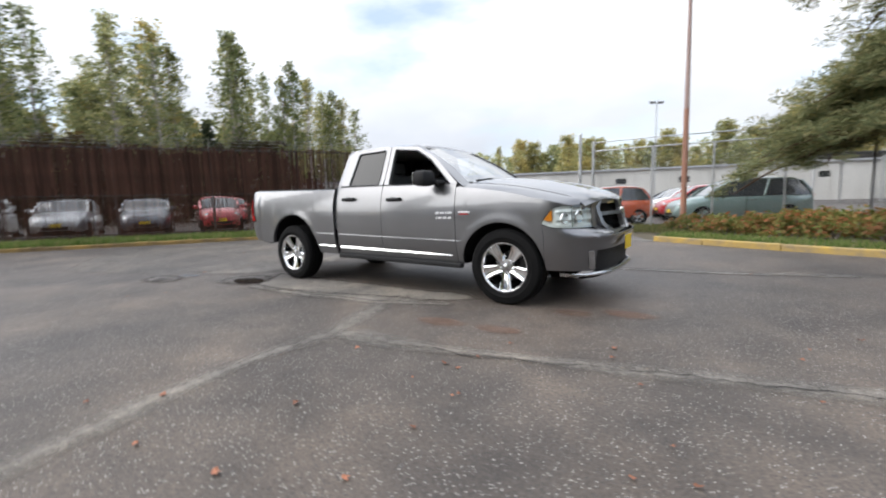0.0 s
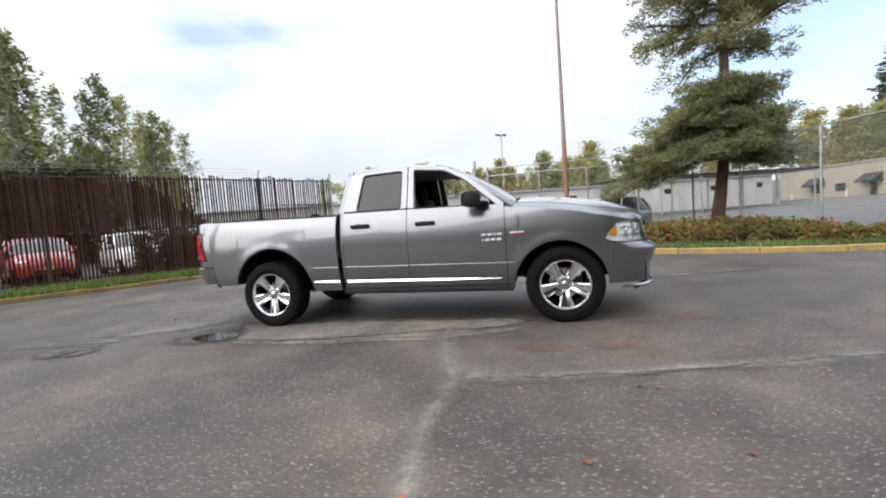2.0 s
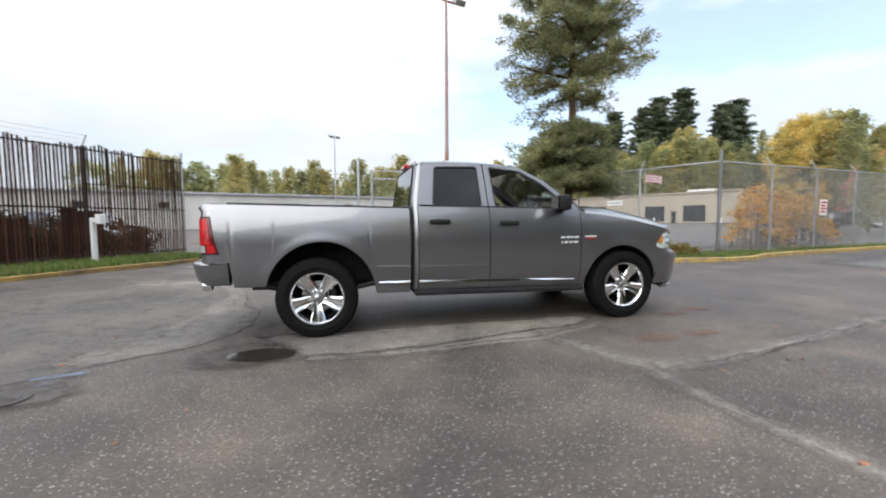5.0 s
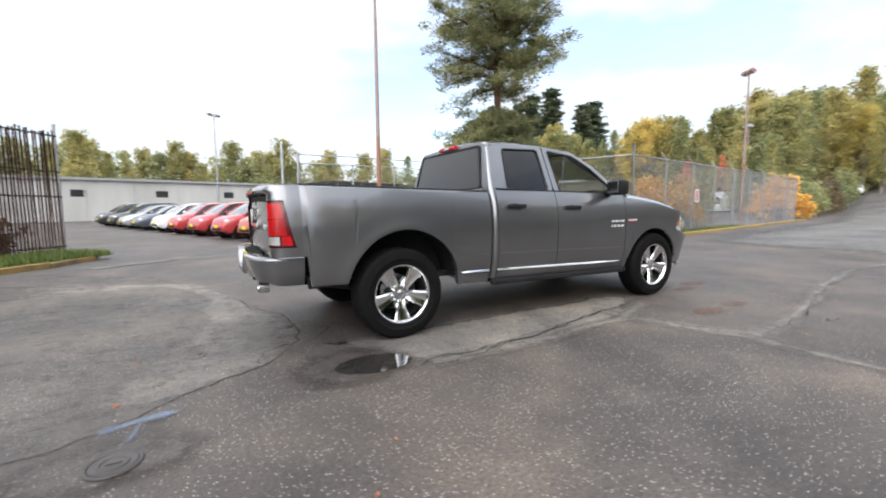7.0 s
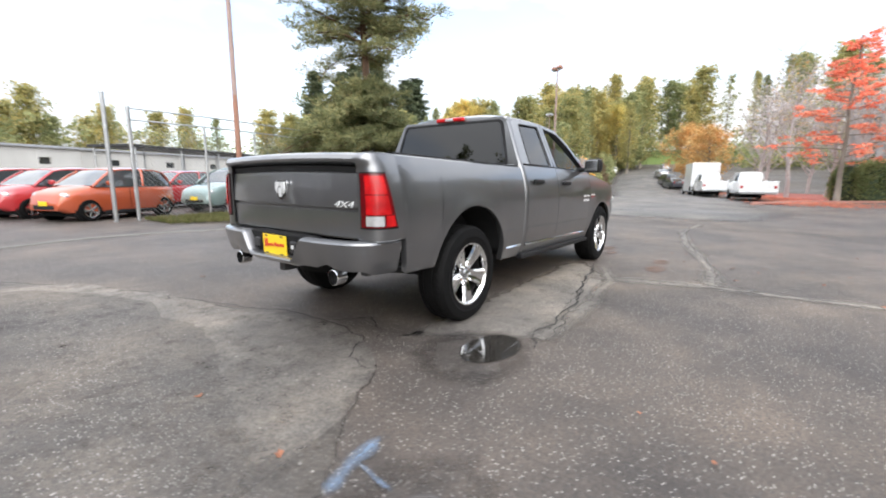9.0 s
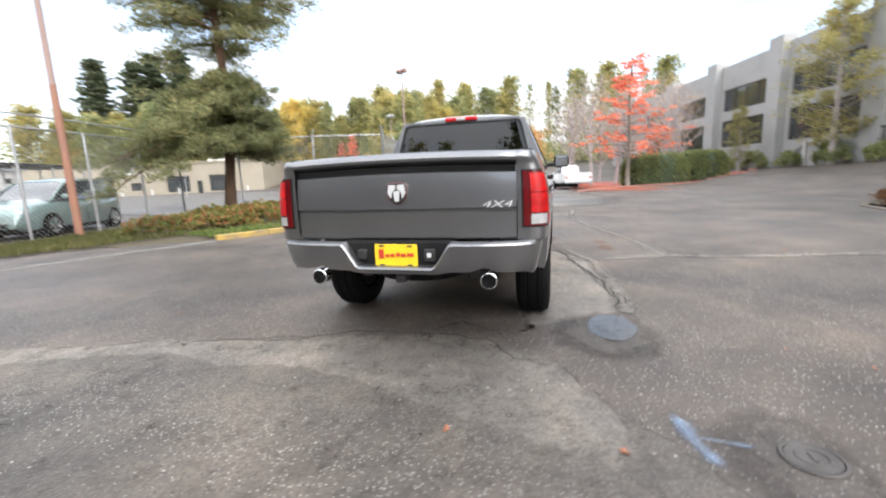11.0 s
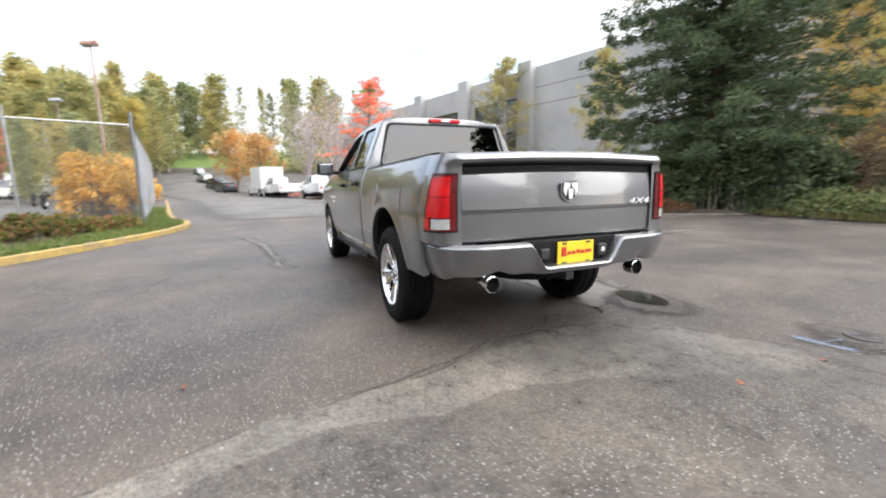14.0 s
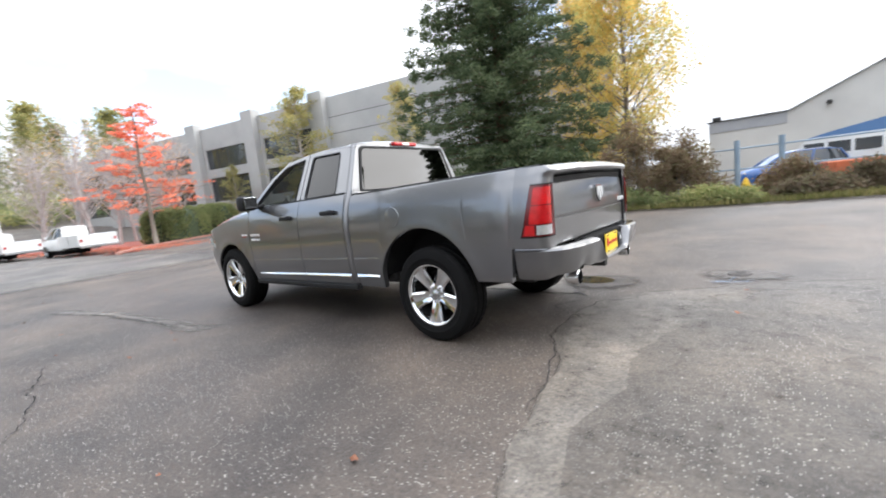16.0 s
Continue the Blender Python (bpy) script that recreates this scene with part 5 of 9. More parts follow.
part("fascia", B((-4.3, wy + 0.004, 4.05), (0.9, wy + 0.06, 4.93), 0.01), M["roof_grey"], ware, "grey fascia")
part("roof_vent", B((0.1, wy - 1.0, 5.0), (0.7, wy - 0.4, 5.4), 0.05), M["black_steel"], ware)

# ---------------------------------------------------------------- plants
def leaf_mesh(name, centres, spread, per, size, material, seed, flat=0.0, ratio=0.6, spray=0.0):
    """A crown of many small leaves in clumps: centres (n, 3), a spread for each."""
    rng = np.random.default_rng(seed)
    c = np.repeat(np.asarray(centres, float), per, axis=0)
    sp = np.repeat(np.asarray(spread, float), per)[:, None]
    off = rng.normal(size=c.shape)
    off /= np.linalg.norm(off, axis=1)[:, None]
    off *= rng.random((len(c), 1)) ** 0.45
    off[:, 2] *= 1 - flat
    p = c + off * sp
    u = rng.normal(size=c.shape)
    u[:, 2] *= 0.6
    if spray:
        u = u * (1 - spray) + spray * (2.2 * off + np.array((0.0, 0.0, 0.55)))
    u /= np.linalg.norm(u, axis=1)[:, None]
    w = rng.normal(size=c.shape)
    v = np.cross(u, w)
    v /= np.linalg.norm(v, axis=1)[:, None]
    s = size * (0.55 + 0.9 * rng.random((len(c), 1)))
    u, v = u * s, v * s * ratio
    quad = np.stack([p - u, p + v * 0.8 - u * 0.1, p + u, p - v * 0.8 + u * 0.1], 1).reshape(-1, 3)
    me = bpy.data.meshes.new(name)
    n = len(c)
    me.from_pydata(quad.tolist(), [], np.arange(4 * n).reshape(-1, 4).tolist())
    me.materials.append(material)
    return me


def limb_path(rnd, start, az, length, rise, bend=0.15, n=5):
    p, pts = Vector(start), [Vector(start)]
    a, r = az, rise
    for k in range(n):
        a += rnd.uniform(-bend, bend)
        r += rnd.uniform(-bend, bend) * 0.6
        p = p + Vector((math.cos(a) * math.cos(r), math.sin(a) * math.cos(r), math.sin(r))) * (length / n)
        pts.append(p.copy())
    return pts


def tree_meshes(seed, height, trunk_r, crown0, shape, limbs, leaf, leaf_m, bark_m, per=30, spread=0.8, rise=0.5, name="tree", thin=1.0, flat=0.0, ratio=0.6, lean=0.3, start=0.3):
    """Trunk with limbs, and a crown. shape: (share of the height, reach) table."""
    rnd = random.Random(seed)
    bm = bmesh.new()
    wob = [Vector((rnd.uniform(-1, 1), rnd.uniform(-1, 1), 0)) * lean * 0.3 * k for k in range(8)]
    tr = [Vector((0, 0, height * k / 7)) + wob[k] * 0.35 for k in range(8)]
    tube(bm, tr, [trunk_r * (1.25 if k == 0 else 1) * (1 - 0.85 * k / 7) + 0.015 for k in range(8)], 10)
    cen, sp = [], []
    for k in range(limbs):
        f = crown0 + (0.98 - crown0) * (k + rnd.random()) / limbs
        reach = smooth_table(shape, f) * rnd.uniform(0.65, 1.15)
        i = min(6, int(f * 7))
        base = tr[i].lerp(tr[i + 1], f * 7 - i)
        az = k * 2.39996 + rnd.uniform(-0.5, 0.5)
        pts = limb_path(rnd, base, az, max(0.3, reach), rise * (0.6 + 0.9 * f) if rise > 0 else rise * (1.4 - f), 0.22)
        r0 = max(0.012, trunk_r * 0.32 * (1 - 0.7 * f))
        tube(bm, pts, [r0 * (1 - 0.85 * j / 5) + 0.004 for j in range(6)], 5)
        for j in range(1, 6):
            if j / 5 < start:
                continue
            for _ in range(2):
                q = pts[j] + Vector((rnd.uniform(-1, 1), rnd.uniform(-1, 1), rnd.uniform(-0.5, 0.7))) * spread * 0.55 * (0.5 + j / 5)
                if rnd.random() < thin:
                    cen.append(q)
                    sp.append(spread * rnd.uniform(0.5, 1.0) * (0.6 + 0.4 * reach / max(0.5, max(s for _, s in shape))))
    me = bpy.data.meshes.new("trunk")
    bm.to_mesh(me)
    bm.free()
    me.materials.append(bark_m)
    me.polygons.foreach_set("use_smooth", [True] * len(me.polygons))
    return me, leaf_mesh("crown", [tuple(c) for c in cen], sp, per, leaf, leaf_m, seed, flat, ratio)


def plant(name, meshes, at, label, category="tree", group="", scale=(1, 1, 1)):
    e = thing(name, label, category, group)
    e.matrix_basis = at @ Matrix.Diagonal((*scale, 1))
    for part_name, me in zip(("trunk", "crown"), meshes):
        o = new(part_name, me)
        o.parent = e
    return e


def stand(x, y, rz=0.0, dz=0.0):
    return pose(x, y, ground_z(x, y) + dz, 0, 0, rz)


# the pine on the planted corner
rnd = random.Random(5)
pine = thing("pine_tree", "tall pine with a leaning bare trunk and dark tufted boughs", "tree", at=stand(7.62, 10.25, 0, 0.05))
H = 13.0
bm = bmesh.new()
tr = [Vector((0.10 * math.sin(k * 0.9) - 0.42 * max(0.0, 1 - k / 4.5), 0.08 * math.sin(k * 1.3 + 1), H * k / 9)) for k in range(10)]
tube(bm, tr, [0.23, 0.175, 0.16, 0.15, 0.135, 0.12, 0.10, 0.075, 0.05, 0.02], 14)
cen, sp = [], []


def bough(z, az, reach, rise, clump, dens=1.0, sag=0.0, bend=0.2):
    i = min(8, int(z / H * 9))
    base = tr[i].lerp(tr[i + 1], z / H * 9 - i)
    pts = limb_path(rnd, base, az, reach, rise, bend, 7)
    for j, p in enumerate(pts):
        p.z -= sag * (j / 7) ** 2
    r0 = 0.02 + 0.016 * reach
    tube(bm, pts, [r0 * (1 - 0.85 * j / 7) + 0.004 for j in range(8)], 6)
    for j in range(2, 8):
        for _ in range(3 if j > 3 else 2):
            side = Vector((rnd.uniform(-1, 1), rnd.uniform(-1, 1), rnd.uniform(-0.15, 0.42)))
            q = pts[j] + side * clump * (0.5 + 0.7 * j / 7)
            if rnd.random() < dens:
                cen.append(tuple(q))
                sp.append(clump * rnd.uniform(0.48, 0.78))
                if rnd.random() < 0.5:
                    tube(bm, [pts[j], pts[j].lerp(q, 0.6) + Vector((0, 0, 0.05)), q], [0.012, 0.008, 0.004], 4)


for k in range(84):  # dense skirt: short at its top, long and hanging low on the side away from the fence
    az = k * 2.39996
    f = rnd.random() ** 1.4
    z = 2.5 + 2.4 * f
    toward = (0.5 + 0.5 * math.cos(az - 2.40)) ** 2
    bough(z, az, (1.85 + 2.35 * toward) * (1.0 - 0.55 * f) * rnd.uniform(0.72, 1.05), 0.05, 0.52, 0.9, rnd.uniform(0.1, 0.45) + 0.85 * toward, 0.12)
for k in range(70):  # open crown above, in tiers of flat pads
    f = k / 69
    z = 5.9 + 6.8 * f
    reach = smooth_table([(0, 2.6), (0.1, 3.1), (0.3, 2.9), (0.5, 2.5), (0.7, 2.1), (0.9, 1.3), (1, 0.5)], f)
    bough(z, k * 2.39996 + rnd.uniform(-0.5, 0.5), reach * rnd.uniform(0.5, 1.1), 0.22 + 0.35 * f, 0.60, 0.88, rnd.uniform(0.1, 1.5) * (1 - f), 0.26)
part("trunk", bm, M["bark"], pine, "reddish brown bark", smooth=60)
me = leaf_mesh("crown", cen, sp, 90, 0.092, M["needles"], 9, 0.42, 0.20, 0.4)
o = new("crown", me)
o.parent = pine

# the dark fir and its low skirt by the island
rnd = random.Random(8)
fir = thing("fir_tree", "broad dark green fir with drooping boughs down to the ground", "tree", at=stand(6.75, -15.15))
H = 17.0
bm = bmesh.new()
tr = [Vector((0.05 * math.sin(k), 0.05 * math.cos(k * 1.7), H * k / 9)) for k in range(10)]
tube(bm, tr, [0.34, 0.29, 0.25, 0.22, 0.18, 0.15, 0.11, 0.08, 0.05, 0.015], 12)
cen, sp = [], []
for k in range(230):
    f = (k + rnd.random()) / 230
    z = 0.5 + 16.0 * f
    reach = smooth_table([(0, 5.3), (0.08, 5.5), (0.16, 5.3), (0.25, 5.2), (0.4, 4.7), (0.6, 3.5), (0.8, 1.9), (1, 0.3)], f) * rnd.uniform(0.84, 1.06)
    i = min(8, int(z / H * 9))
    base = tr[i].lerp(tr[i + 1], z / H * 9 - i)
    pts = limb_path(rnd, base, k * 2.39996 + rnd.uniform(-0.3, 0.3), reach, 0.15, 0.12, 6)
    for j, p in enumerate(pts):
        p.z = max(0.25, p.z - 0.20 * reach * (j / 6) ** 1.4 + (0.22 if j == 6 else 0))
    tube(bm, pts, [0.035 * (1 - 0.8 * j / 6) + 0.004 for j in range(7)], 5)
    d = (pts[-1] - pts[0]).normalized()
    sd = Vector((-d.y, d.x, 0))
    for j in range(1, 7):
        for t in (-1, -0.5, 0, 0.5, 1):
            q = pts[j] + sd * t * 0.62 * (1.15 - j / 8) + Vector((0, 0, rnd.uniform(-0.22, 0.05)))
            cen.append(tuple(q))
            sp.append(rnd.uniform(0.24, 0.42))
part("trunk", bm, M["bark"], fir, smooth=60)
o = new("crown", leaf_mesh("crown", cen, sp, 26, 0.11, M["fir"], 10, 0.5, 0.26, 0.4))
o.parent = fir

# autumn trees
yellow = [tree_meshes(31 + k, 11.5 + k, 0.2, 0.12, [(0.1, 2.6), (0.3, 4.6), (0.6, 4.2), (0.85, 2.4), (1, 0.7)], 58, 0.085, M["leaf_yellow" if k else "leaf_lemon"], M["bark_grey"], 66, 0.88, 0.66, thin=0.84) for k in range(2)]
plant("yellow_tree", yellow[0], stand(2.7, -21.8), "tall autumn tree in yellow leaf behind the shrubs", scale=(0.88, 0.88, 1.04))
plant("yellow_tree", yellow[1], stand(5.6, -24.4, 70), "tall autumn tree in yellow leaf behind the fir", scale=(0.88, 0.88, 0.96))
birch = tree_meshes(41, 12.0, 0.14, 0.12, [(0.1, 1.6), (0.4, 2.7), (0.7, 2.0), (1, 0.4)], 54, 0.085, M["leaf_olive"], M["bark_pale"], 40, 0.62, 0.5, thin=0.62)
plant("birch_tree", birch, stand(32.6, -20.9), "slim birch with thin yellow-green leaf before the offices", scale=(1.35, 1.35, 1.0))
plant("birch_tree", birch, stand(41.2, -18.0, 80), "slim birch with thin yellow-green leaf before the offices", scale=(0.55, 0.55, 0.5))
plant("birch_tree", birch, stand(17.5, -19.5, 200), "slim birch with thin yellow leaf beside the fir", scale=(0.8, 0.8, 0.75))
red = tree_meshes(51, 8.4, 0.12, 0.20, [(0.2, 3.0), (0.32, 3.9), (0.46, 3.0), (0.6, 2.3), (0.8, 1.5), (1, 0.45)], 40, 0.085, M["leaf_red"], M["bark_grey"], 24, 0.52, 0.14, flat=0.68, thin=0.72)
plant("red_maple", red, stand(29.9, -6.5), "slender maple in scarlet leaf over fallen red leaves", scale=(1.1, 1.1, 1.13))
plant("red_maple", red, stand(47.0, -12.0, 120), "slender maple in scarlet leaf over fallen red leaves", scale=(0.7, 0.7, 0.75))
orange = tree_meshes(61, 7.0, 0.16, 0.2, [(0.15, 2.2), (0.45, 3.4), (0.75, 2.6), (1, 0.8)], 44, 0.12, M["leaf_orange"], M["bark_grey"], 26, 0.85, 0.5, thin=0.7)
for x, y, r, s in ((57, 5.0, 0, 1.05), (50.5, 2.2, 50, 0.92)):
    plant("orange_tree", orange, stand(x, y, r), "round autumn tree in orange leaf beside the road", group="orange roadside trees", scale=(s, s, s))
def twig_tree(seed, height, trunk_r, limbs, leaf_m):
    """A nearly bare tree: trunk, limbs, and many fine twigs, with a few last leaves."""
    rnd = random.Random(seed)
    bm = bmesh.new()
    tr = [Vector((0.12 * math.sin(k * 1.3 + seed), 0.12 * math.cos(k * 1.1 + seed), height * 0.8 * k / 6)) for k in range(7)]
    tube(bm, tr, [trunk_r * (1 - 0.85 * k / 6) + 0.012 for k in range(7)], 8)
    tips = []
    for k in range(limbs):
        f = 0.22 + 0.74 * k / limbs
        i = min(5, int(f * 6))
        base = tr[i].lerp(tr[i + 1], f * 6 - i)
        pts = limb_path(rnd, base, k * 2.39996 + rnd.uniform(-0.4, 0.4), (0.46 - 0.26 * f) * height * rnd.uniform(0.8, 1.15), 0.75 + 0.3 * f, 0.2, 5)
        tube(bm, pts, [trunk_r * 0.36 * (1 - f * 0.6) * (1 - 0.85 * j / 5) + 0.008 for j in range(6)], 4)
        for j in range(1, 6):
            for _ in range(4):
                tw = limb_path(rnd, pts[j], rnd.uniform(0, 6.283), height * rnd.uniform(0.06, 0.14), rnd.uniform(0.2, 1.2), 0.3, 3)
                tube(bm, tw, [0.012, 0.009, 0.007, 0.004], 3, False)
                tips.append(tuple(tw[-1]))
    me = bpy.data.meshes.new("trunk")
    bm.to_mesh(me)
    bm.free()
    me.materials.append(M["bark_pale"])
    tips = [p for p in tips if rnd.random() < 0.35]
    return me, leaf_mesh("crown", tips, [0.35] * len(tips), 3, 0.06, leaf_m, seed)


bare = [twig_tree(71 + k, 9.5, 0.13, 24, M["leaf_tan" if k == 0 else "leaf_orange"]) for k in range(2)]
for k, (x, y, r) in enumerate(((36, -4.2, 0), (40, -7.0, 60), (50, -6.5, 130), (41.5, -11.5, 200), (38.5, -8.5, 260), (44, -9.0, 300), (45.5, -14.0, 30), (46, -3.0, 90), (41, -2.6, 170))):
    plant("bare_tree", bare[0 if k % 3 else 1], stand(x, y, r), "nearly bare tree with thin grey twigs", group="bare roadside trees", scale=(1.15, 1.15, 1.1 - 0.05 * (k % 3)))

# bush, shrubs and hedge
def shrub(name, pts, spread, per, leaf, material, label, seed, category="shrub", ratio=0.6):
    rnd = random.Random(seed)
    e = thing(name, label, category)
    bm = bmesh.new()
    last = None
    for p in pts[:: max(1, len(pts) // 60)]:
        b = Vector((p[0] + rnd.uniform(-0.2, 0.2), p[1] + rnd.uniform(-0.2, 0.2), ground_z(p[0], p[1])))
        if last is not None:  # creeping runner to the next stem
            tube(bm, [last, last.lerp(b, 0.5) + Vector((0, 0, 0.03)), b], [0.012, 0.010, 0.012], 4)
        last = b
        tube(bm, [b, b.lerp(Vector(p), 0.5) + Vector((rnd.uniform(-0.1, 0.1), 0, 0)), Vector(p)], [0.02, 0.012, 0.004], 4)
    part("stem_tangle", bm, M["bark_grey"], e)
    o = new("leaves", leaf_mesh("leaves", pts, [spread * rnd.uniform(0.6, 1.1) for _ in pts], per, leaf, material, seed, 0.2, ratio))
    o.parent = e
    return e


def heap(rnd, x, y, rx, ry, h, n, rot=0.0):
    out = []
    for _ in range(n):
        a, r = rnd.uniform(0, 6.283), rnd.random() ** 0.5
        u, v = math.cos(a) * r * rx, math.sin(a) * r * ry
        z = h * (1 - r * r) ** 0.5 * rnd.uniform(0.35, 1.0)
        px, py = x + u * math.cos(rot) - v * math.sin(rot), y + u * math.sin(rot) + v * math.cos(rot)
        out.append((px, py, ground_z(px, py) + 0.12 + z))
    return out


rnd = random.Random(21)
for x, y, rx, ry, h in ((7.0, 6.8, 1.2, 0.8, 0.45), (5.4, 7.7, 1.2, 0.9, 0.55), (6.6, 8.0, 1.3, 1.1, 0.55), (3.9, 8.1, 1.0, 0.9, 0.45), (7.9, 6.4, 0.8, 0.9, 0.35), (5.4, 9.2, 1.2, 0.9, 0.5)):
    shrub("low_shrub", heap(rnd, x, y, rx, ry, h, 60), 0.24, 42, 0.055, M["leaf_bush"], "low spreading shrub in green, yellow and russet leaf", int(x * 10))
for k, (x, y, rx, ry, h) in enumerate(((3.0, 8.9, 0.8, 0.7, 0.42), (4.5, 7.8, 0.7, 0.5, 0.34), (8.5, 5.6, 0.6, 0.5, 0.22), (7.4, 9.2, 1.2, 1.0, 0.5))):
    shrub("low_shrub", heap(rnd, x, y, rx, ry, h, 44), 0.20, 40, 0.05, M["leaf_bush"], "low spreading shrub in green, yellow and russet leaf", 400 + k)
for k, (x, y, rx, ry) in enumerate(((5.3, -10.4, 1.2, 0.7), (7.3, -10.0, 1.3, 0.7), (9.3, -11.0, 1.2, 0.8), (11.3, -13.0, 1.2, 0.9))):
    shrub("leaf_litter_heap", heap(rnd, x, y, rx, ry, 0.32, 60), 0.22, 34, 0.05, M["leaf_litter"], "heap of brown leaf litter and low stems on the bed", 420 + k, "leaf litter")
for x, y in ((14.5, 7.95), (15.9, 7.5)):
    shrub("yellow_shrub", heap(rnd, x, y, 1.15, 0.9, 2.5, 90), 0.36, 34, 0.075, M["leaf_gold"], "loose shrub in yellow leaf behind the chain-link fence", int(x * 7))


def clipped_hedge(x, y, rz, L, W, h, seed):
    """A hedge trimmed to a rounded block: a close coat of small leaves over an added dark shell, its inner shade."""
    rnd = random.Random(seed)
    t = thing("hedge", "clipped green hedge beside the offices", "hedge", "clipped hedges", pose(x, y, ground_z(x, y), 0, 0, rz))

    def shell(a, b, k):
        ca, sa, cb, sb = math.cos(a), math.sin(a), math.cos(b), math.sin(b)
        q = lambda v, e: math.copysign(abs(v) ** e, v)
        wob = 1 + 0.05 * math.sin(3 * a + seed) + 0.04 * math.sin(7 * a)
        return Vector((L / 2 * q(ca, 0.5) * q(cb, 0.45) * k * wob, W / 2 * q(sa, 0.5) * q(cb, 0.45) * k * wob, h * q(sb, 0.55) * k))

    # added dark shell: keeps the hedge opaque, its colour is the inner shade
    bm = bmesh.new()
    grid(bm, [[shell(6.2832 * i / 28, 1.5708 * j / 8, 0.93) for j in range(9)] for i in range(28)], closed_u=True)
    part("core", bm, M["leaf_inner_shade"], t, smooth=60)
    cen = [tuple(shell(rnd.uniform(0, 6.283), math.asin(rnd.random()), rnd.uniform(0.93, 1.0))) for _ in range(1500)]
    o = new("leaves", leaf_mesh("leaves", cen, [0.12] * len(cen), 18, 0.050, M["leaf_hedge"], seed))
    o.parent = t


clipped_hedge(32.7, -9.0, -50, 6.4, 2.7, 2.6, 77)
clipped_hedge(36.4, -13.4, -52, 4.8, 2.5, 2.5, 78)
for k, (x, y, rx, ry, h, mt) in enumerate(((3.4, -13.4, 1.7, 1.1, 3.0, "fir"), (2.3, -13.2, 1.4, 0.9, 2.2, "fir"), (0.4, -13.8, 1.6, 1.1, 3.3, "leaf_brown"), (-1.1, -14.4, 1.3, 1.0, 2.6, "leaf_brown"), (-4.9, -13.4, 1.0, 0.7, 0.45, "leaf_brown"), (1.0, -12.6, 2.0, 0.5, 0.6, "leaf_hedge"), (-2.2, -12.9, 1.3, 0.5, 0.35, "leaf_hedge"), (-4.3, -15.0, 0.8, 0.5, 1.1, "leaf_brown"), (-6.4, -14.0, 0.9, 0.6, 0.8, "leaf_brown"), (4.9, -12.9, 1.7, 1.0, 3.2, "fir"), (6.3, -12.1, 1.6, 0.9, 2.4, "fir"))):
    shrub("roadside_shrub", heap(rnd, x, y, rx, ry, h, 110), 0.42, 135 if mt == "leaf_brown" and h > 2 else 84 if mt != "fir" else 60, 0.046 if mt != "fir" else 0.085, M[mt], "tangled roadside shrub on the verge" if mt != "fir" else "low dark conifer shrub on the verge", 100 + k)
for k in range(7):
    x = 20 + 4.2 * k
    p = O3 + OD * (x - 31.7) + Vector((0.3, 1.9))
    shrub("foundation_shrub", heap(rnd, p.x, p.y, 1.7, 0.7, 1.3 + 0.5 * (k % 2), 60), 0.4, 26, 0.10, M["leaf_hedge"], "dark green shrub at the foot of the offices", 130 + k)

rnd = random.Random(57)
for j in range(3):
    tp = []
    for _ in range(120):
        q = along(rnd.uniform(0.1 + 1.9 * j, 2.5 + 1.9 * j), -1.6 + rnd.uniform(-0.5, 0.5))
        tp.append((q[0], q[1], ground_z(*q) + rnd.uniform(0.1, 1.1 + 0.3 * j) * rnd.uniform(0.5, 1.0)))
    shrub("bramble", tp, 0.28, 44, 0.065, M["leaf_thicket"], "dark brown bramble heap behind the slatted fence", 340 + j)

# woods
oak = [tree_meshes(81 + k, 15, 0.22, 0.04, [(0.04, 2.6), (0.35, 3.4), (0.65, 2.9), (0.9, 1.6), (1, 0.5)], 54, 0.235, M[m], M["bark_grey"], 14, 1.15, 0.7, thin=0.9) for k, m in enumerate(("leaf_olive", "leaf_green", "leaf_olive"))]
poplar = [tree_meshes(91 + k, 20, 0.2, 0.08, [(0.06, 1.6), (0.45, 3.1), (0.75, 2.3), (1, 0.4)], 58, 0.20, M["leaf_green" if k else "leaf_olive"], M["bark_grey"], 12, 0.95, 0.8, thin=0.7) for k in range(2)]
aspen = [tree_meshes(191 + k, 20, 0.19, 0.24, [(0.2, 1.7), (0.4, 2.9), (0.7, 2.3), (0.9, 1.2), (1, 0.4)], 46, 0.19, M[("leaf_shade", "leaf_olive", "leaf_green")[k]], M["bark_pale"], 12, 0.85, 0.75, thin=0.52) for k in range(3)]
spruce = tree_meshes(97, 18, 0.25, 0.08, [(0.05, 3.0), (0.3, 2.6), (0.6, 1.7), (0.85, 0.8), (1, 0.15)], 110, 0.21, M["spruce"], M["bark"], 15, 0.62, -0.18, flat=0.5, start=0.1, ratio=0.45)
kinds = {"o": oak, "p": poplar, "a": aspen, "s": [spruce], "r": [orange], "y": [yellow[0]]}
names = {"a": ("aspen_tree", "tall slim aspen with thin pale green and yellow leaf"), "o": ("broadleaf_tree", "rounded woodland tree turning olive and yellow"), "p": ("poplar_tree", "tall slim poplar with thin green leaf"), "s": ("spruce_tree", "pointed dark green spruce in the woods"), "r": ("orange_tree", "woodland tree in orange leaf"), "y": ("yellow_tree", "woodland tree in yellow leaf")}
rnd = random.Random(33)


def behind_shops(x, y, depth):
    """Keeps the woods off the beige building and the lot before it."""
    return max(x, 49.5 + (96.2 - y) * 0.27 + depth) if 44 < y < 104 and x > 12 else x


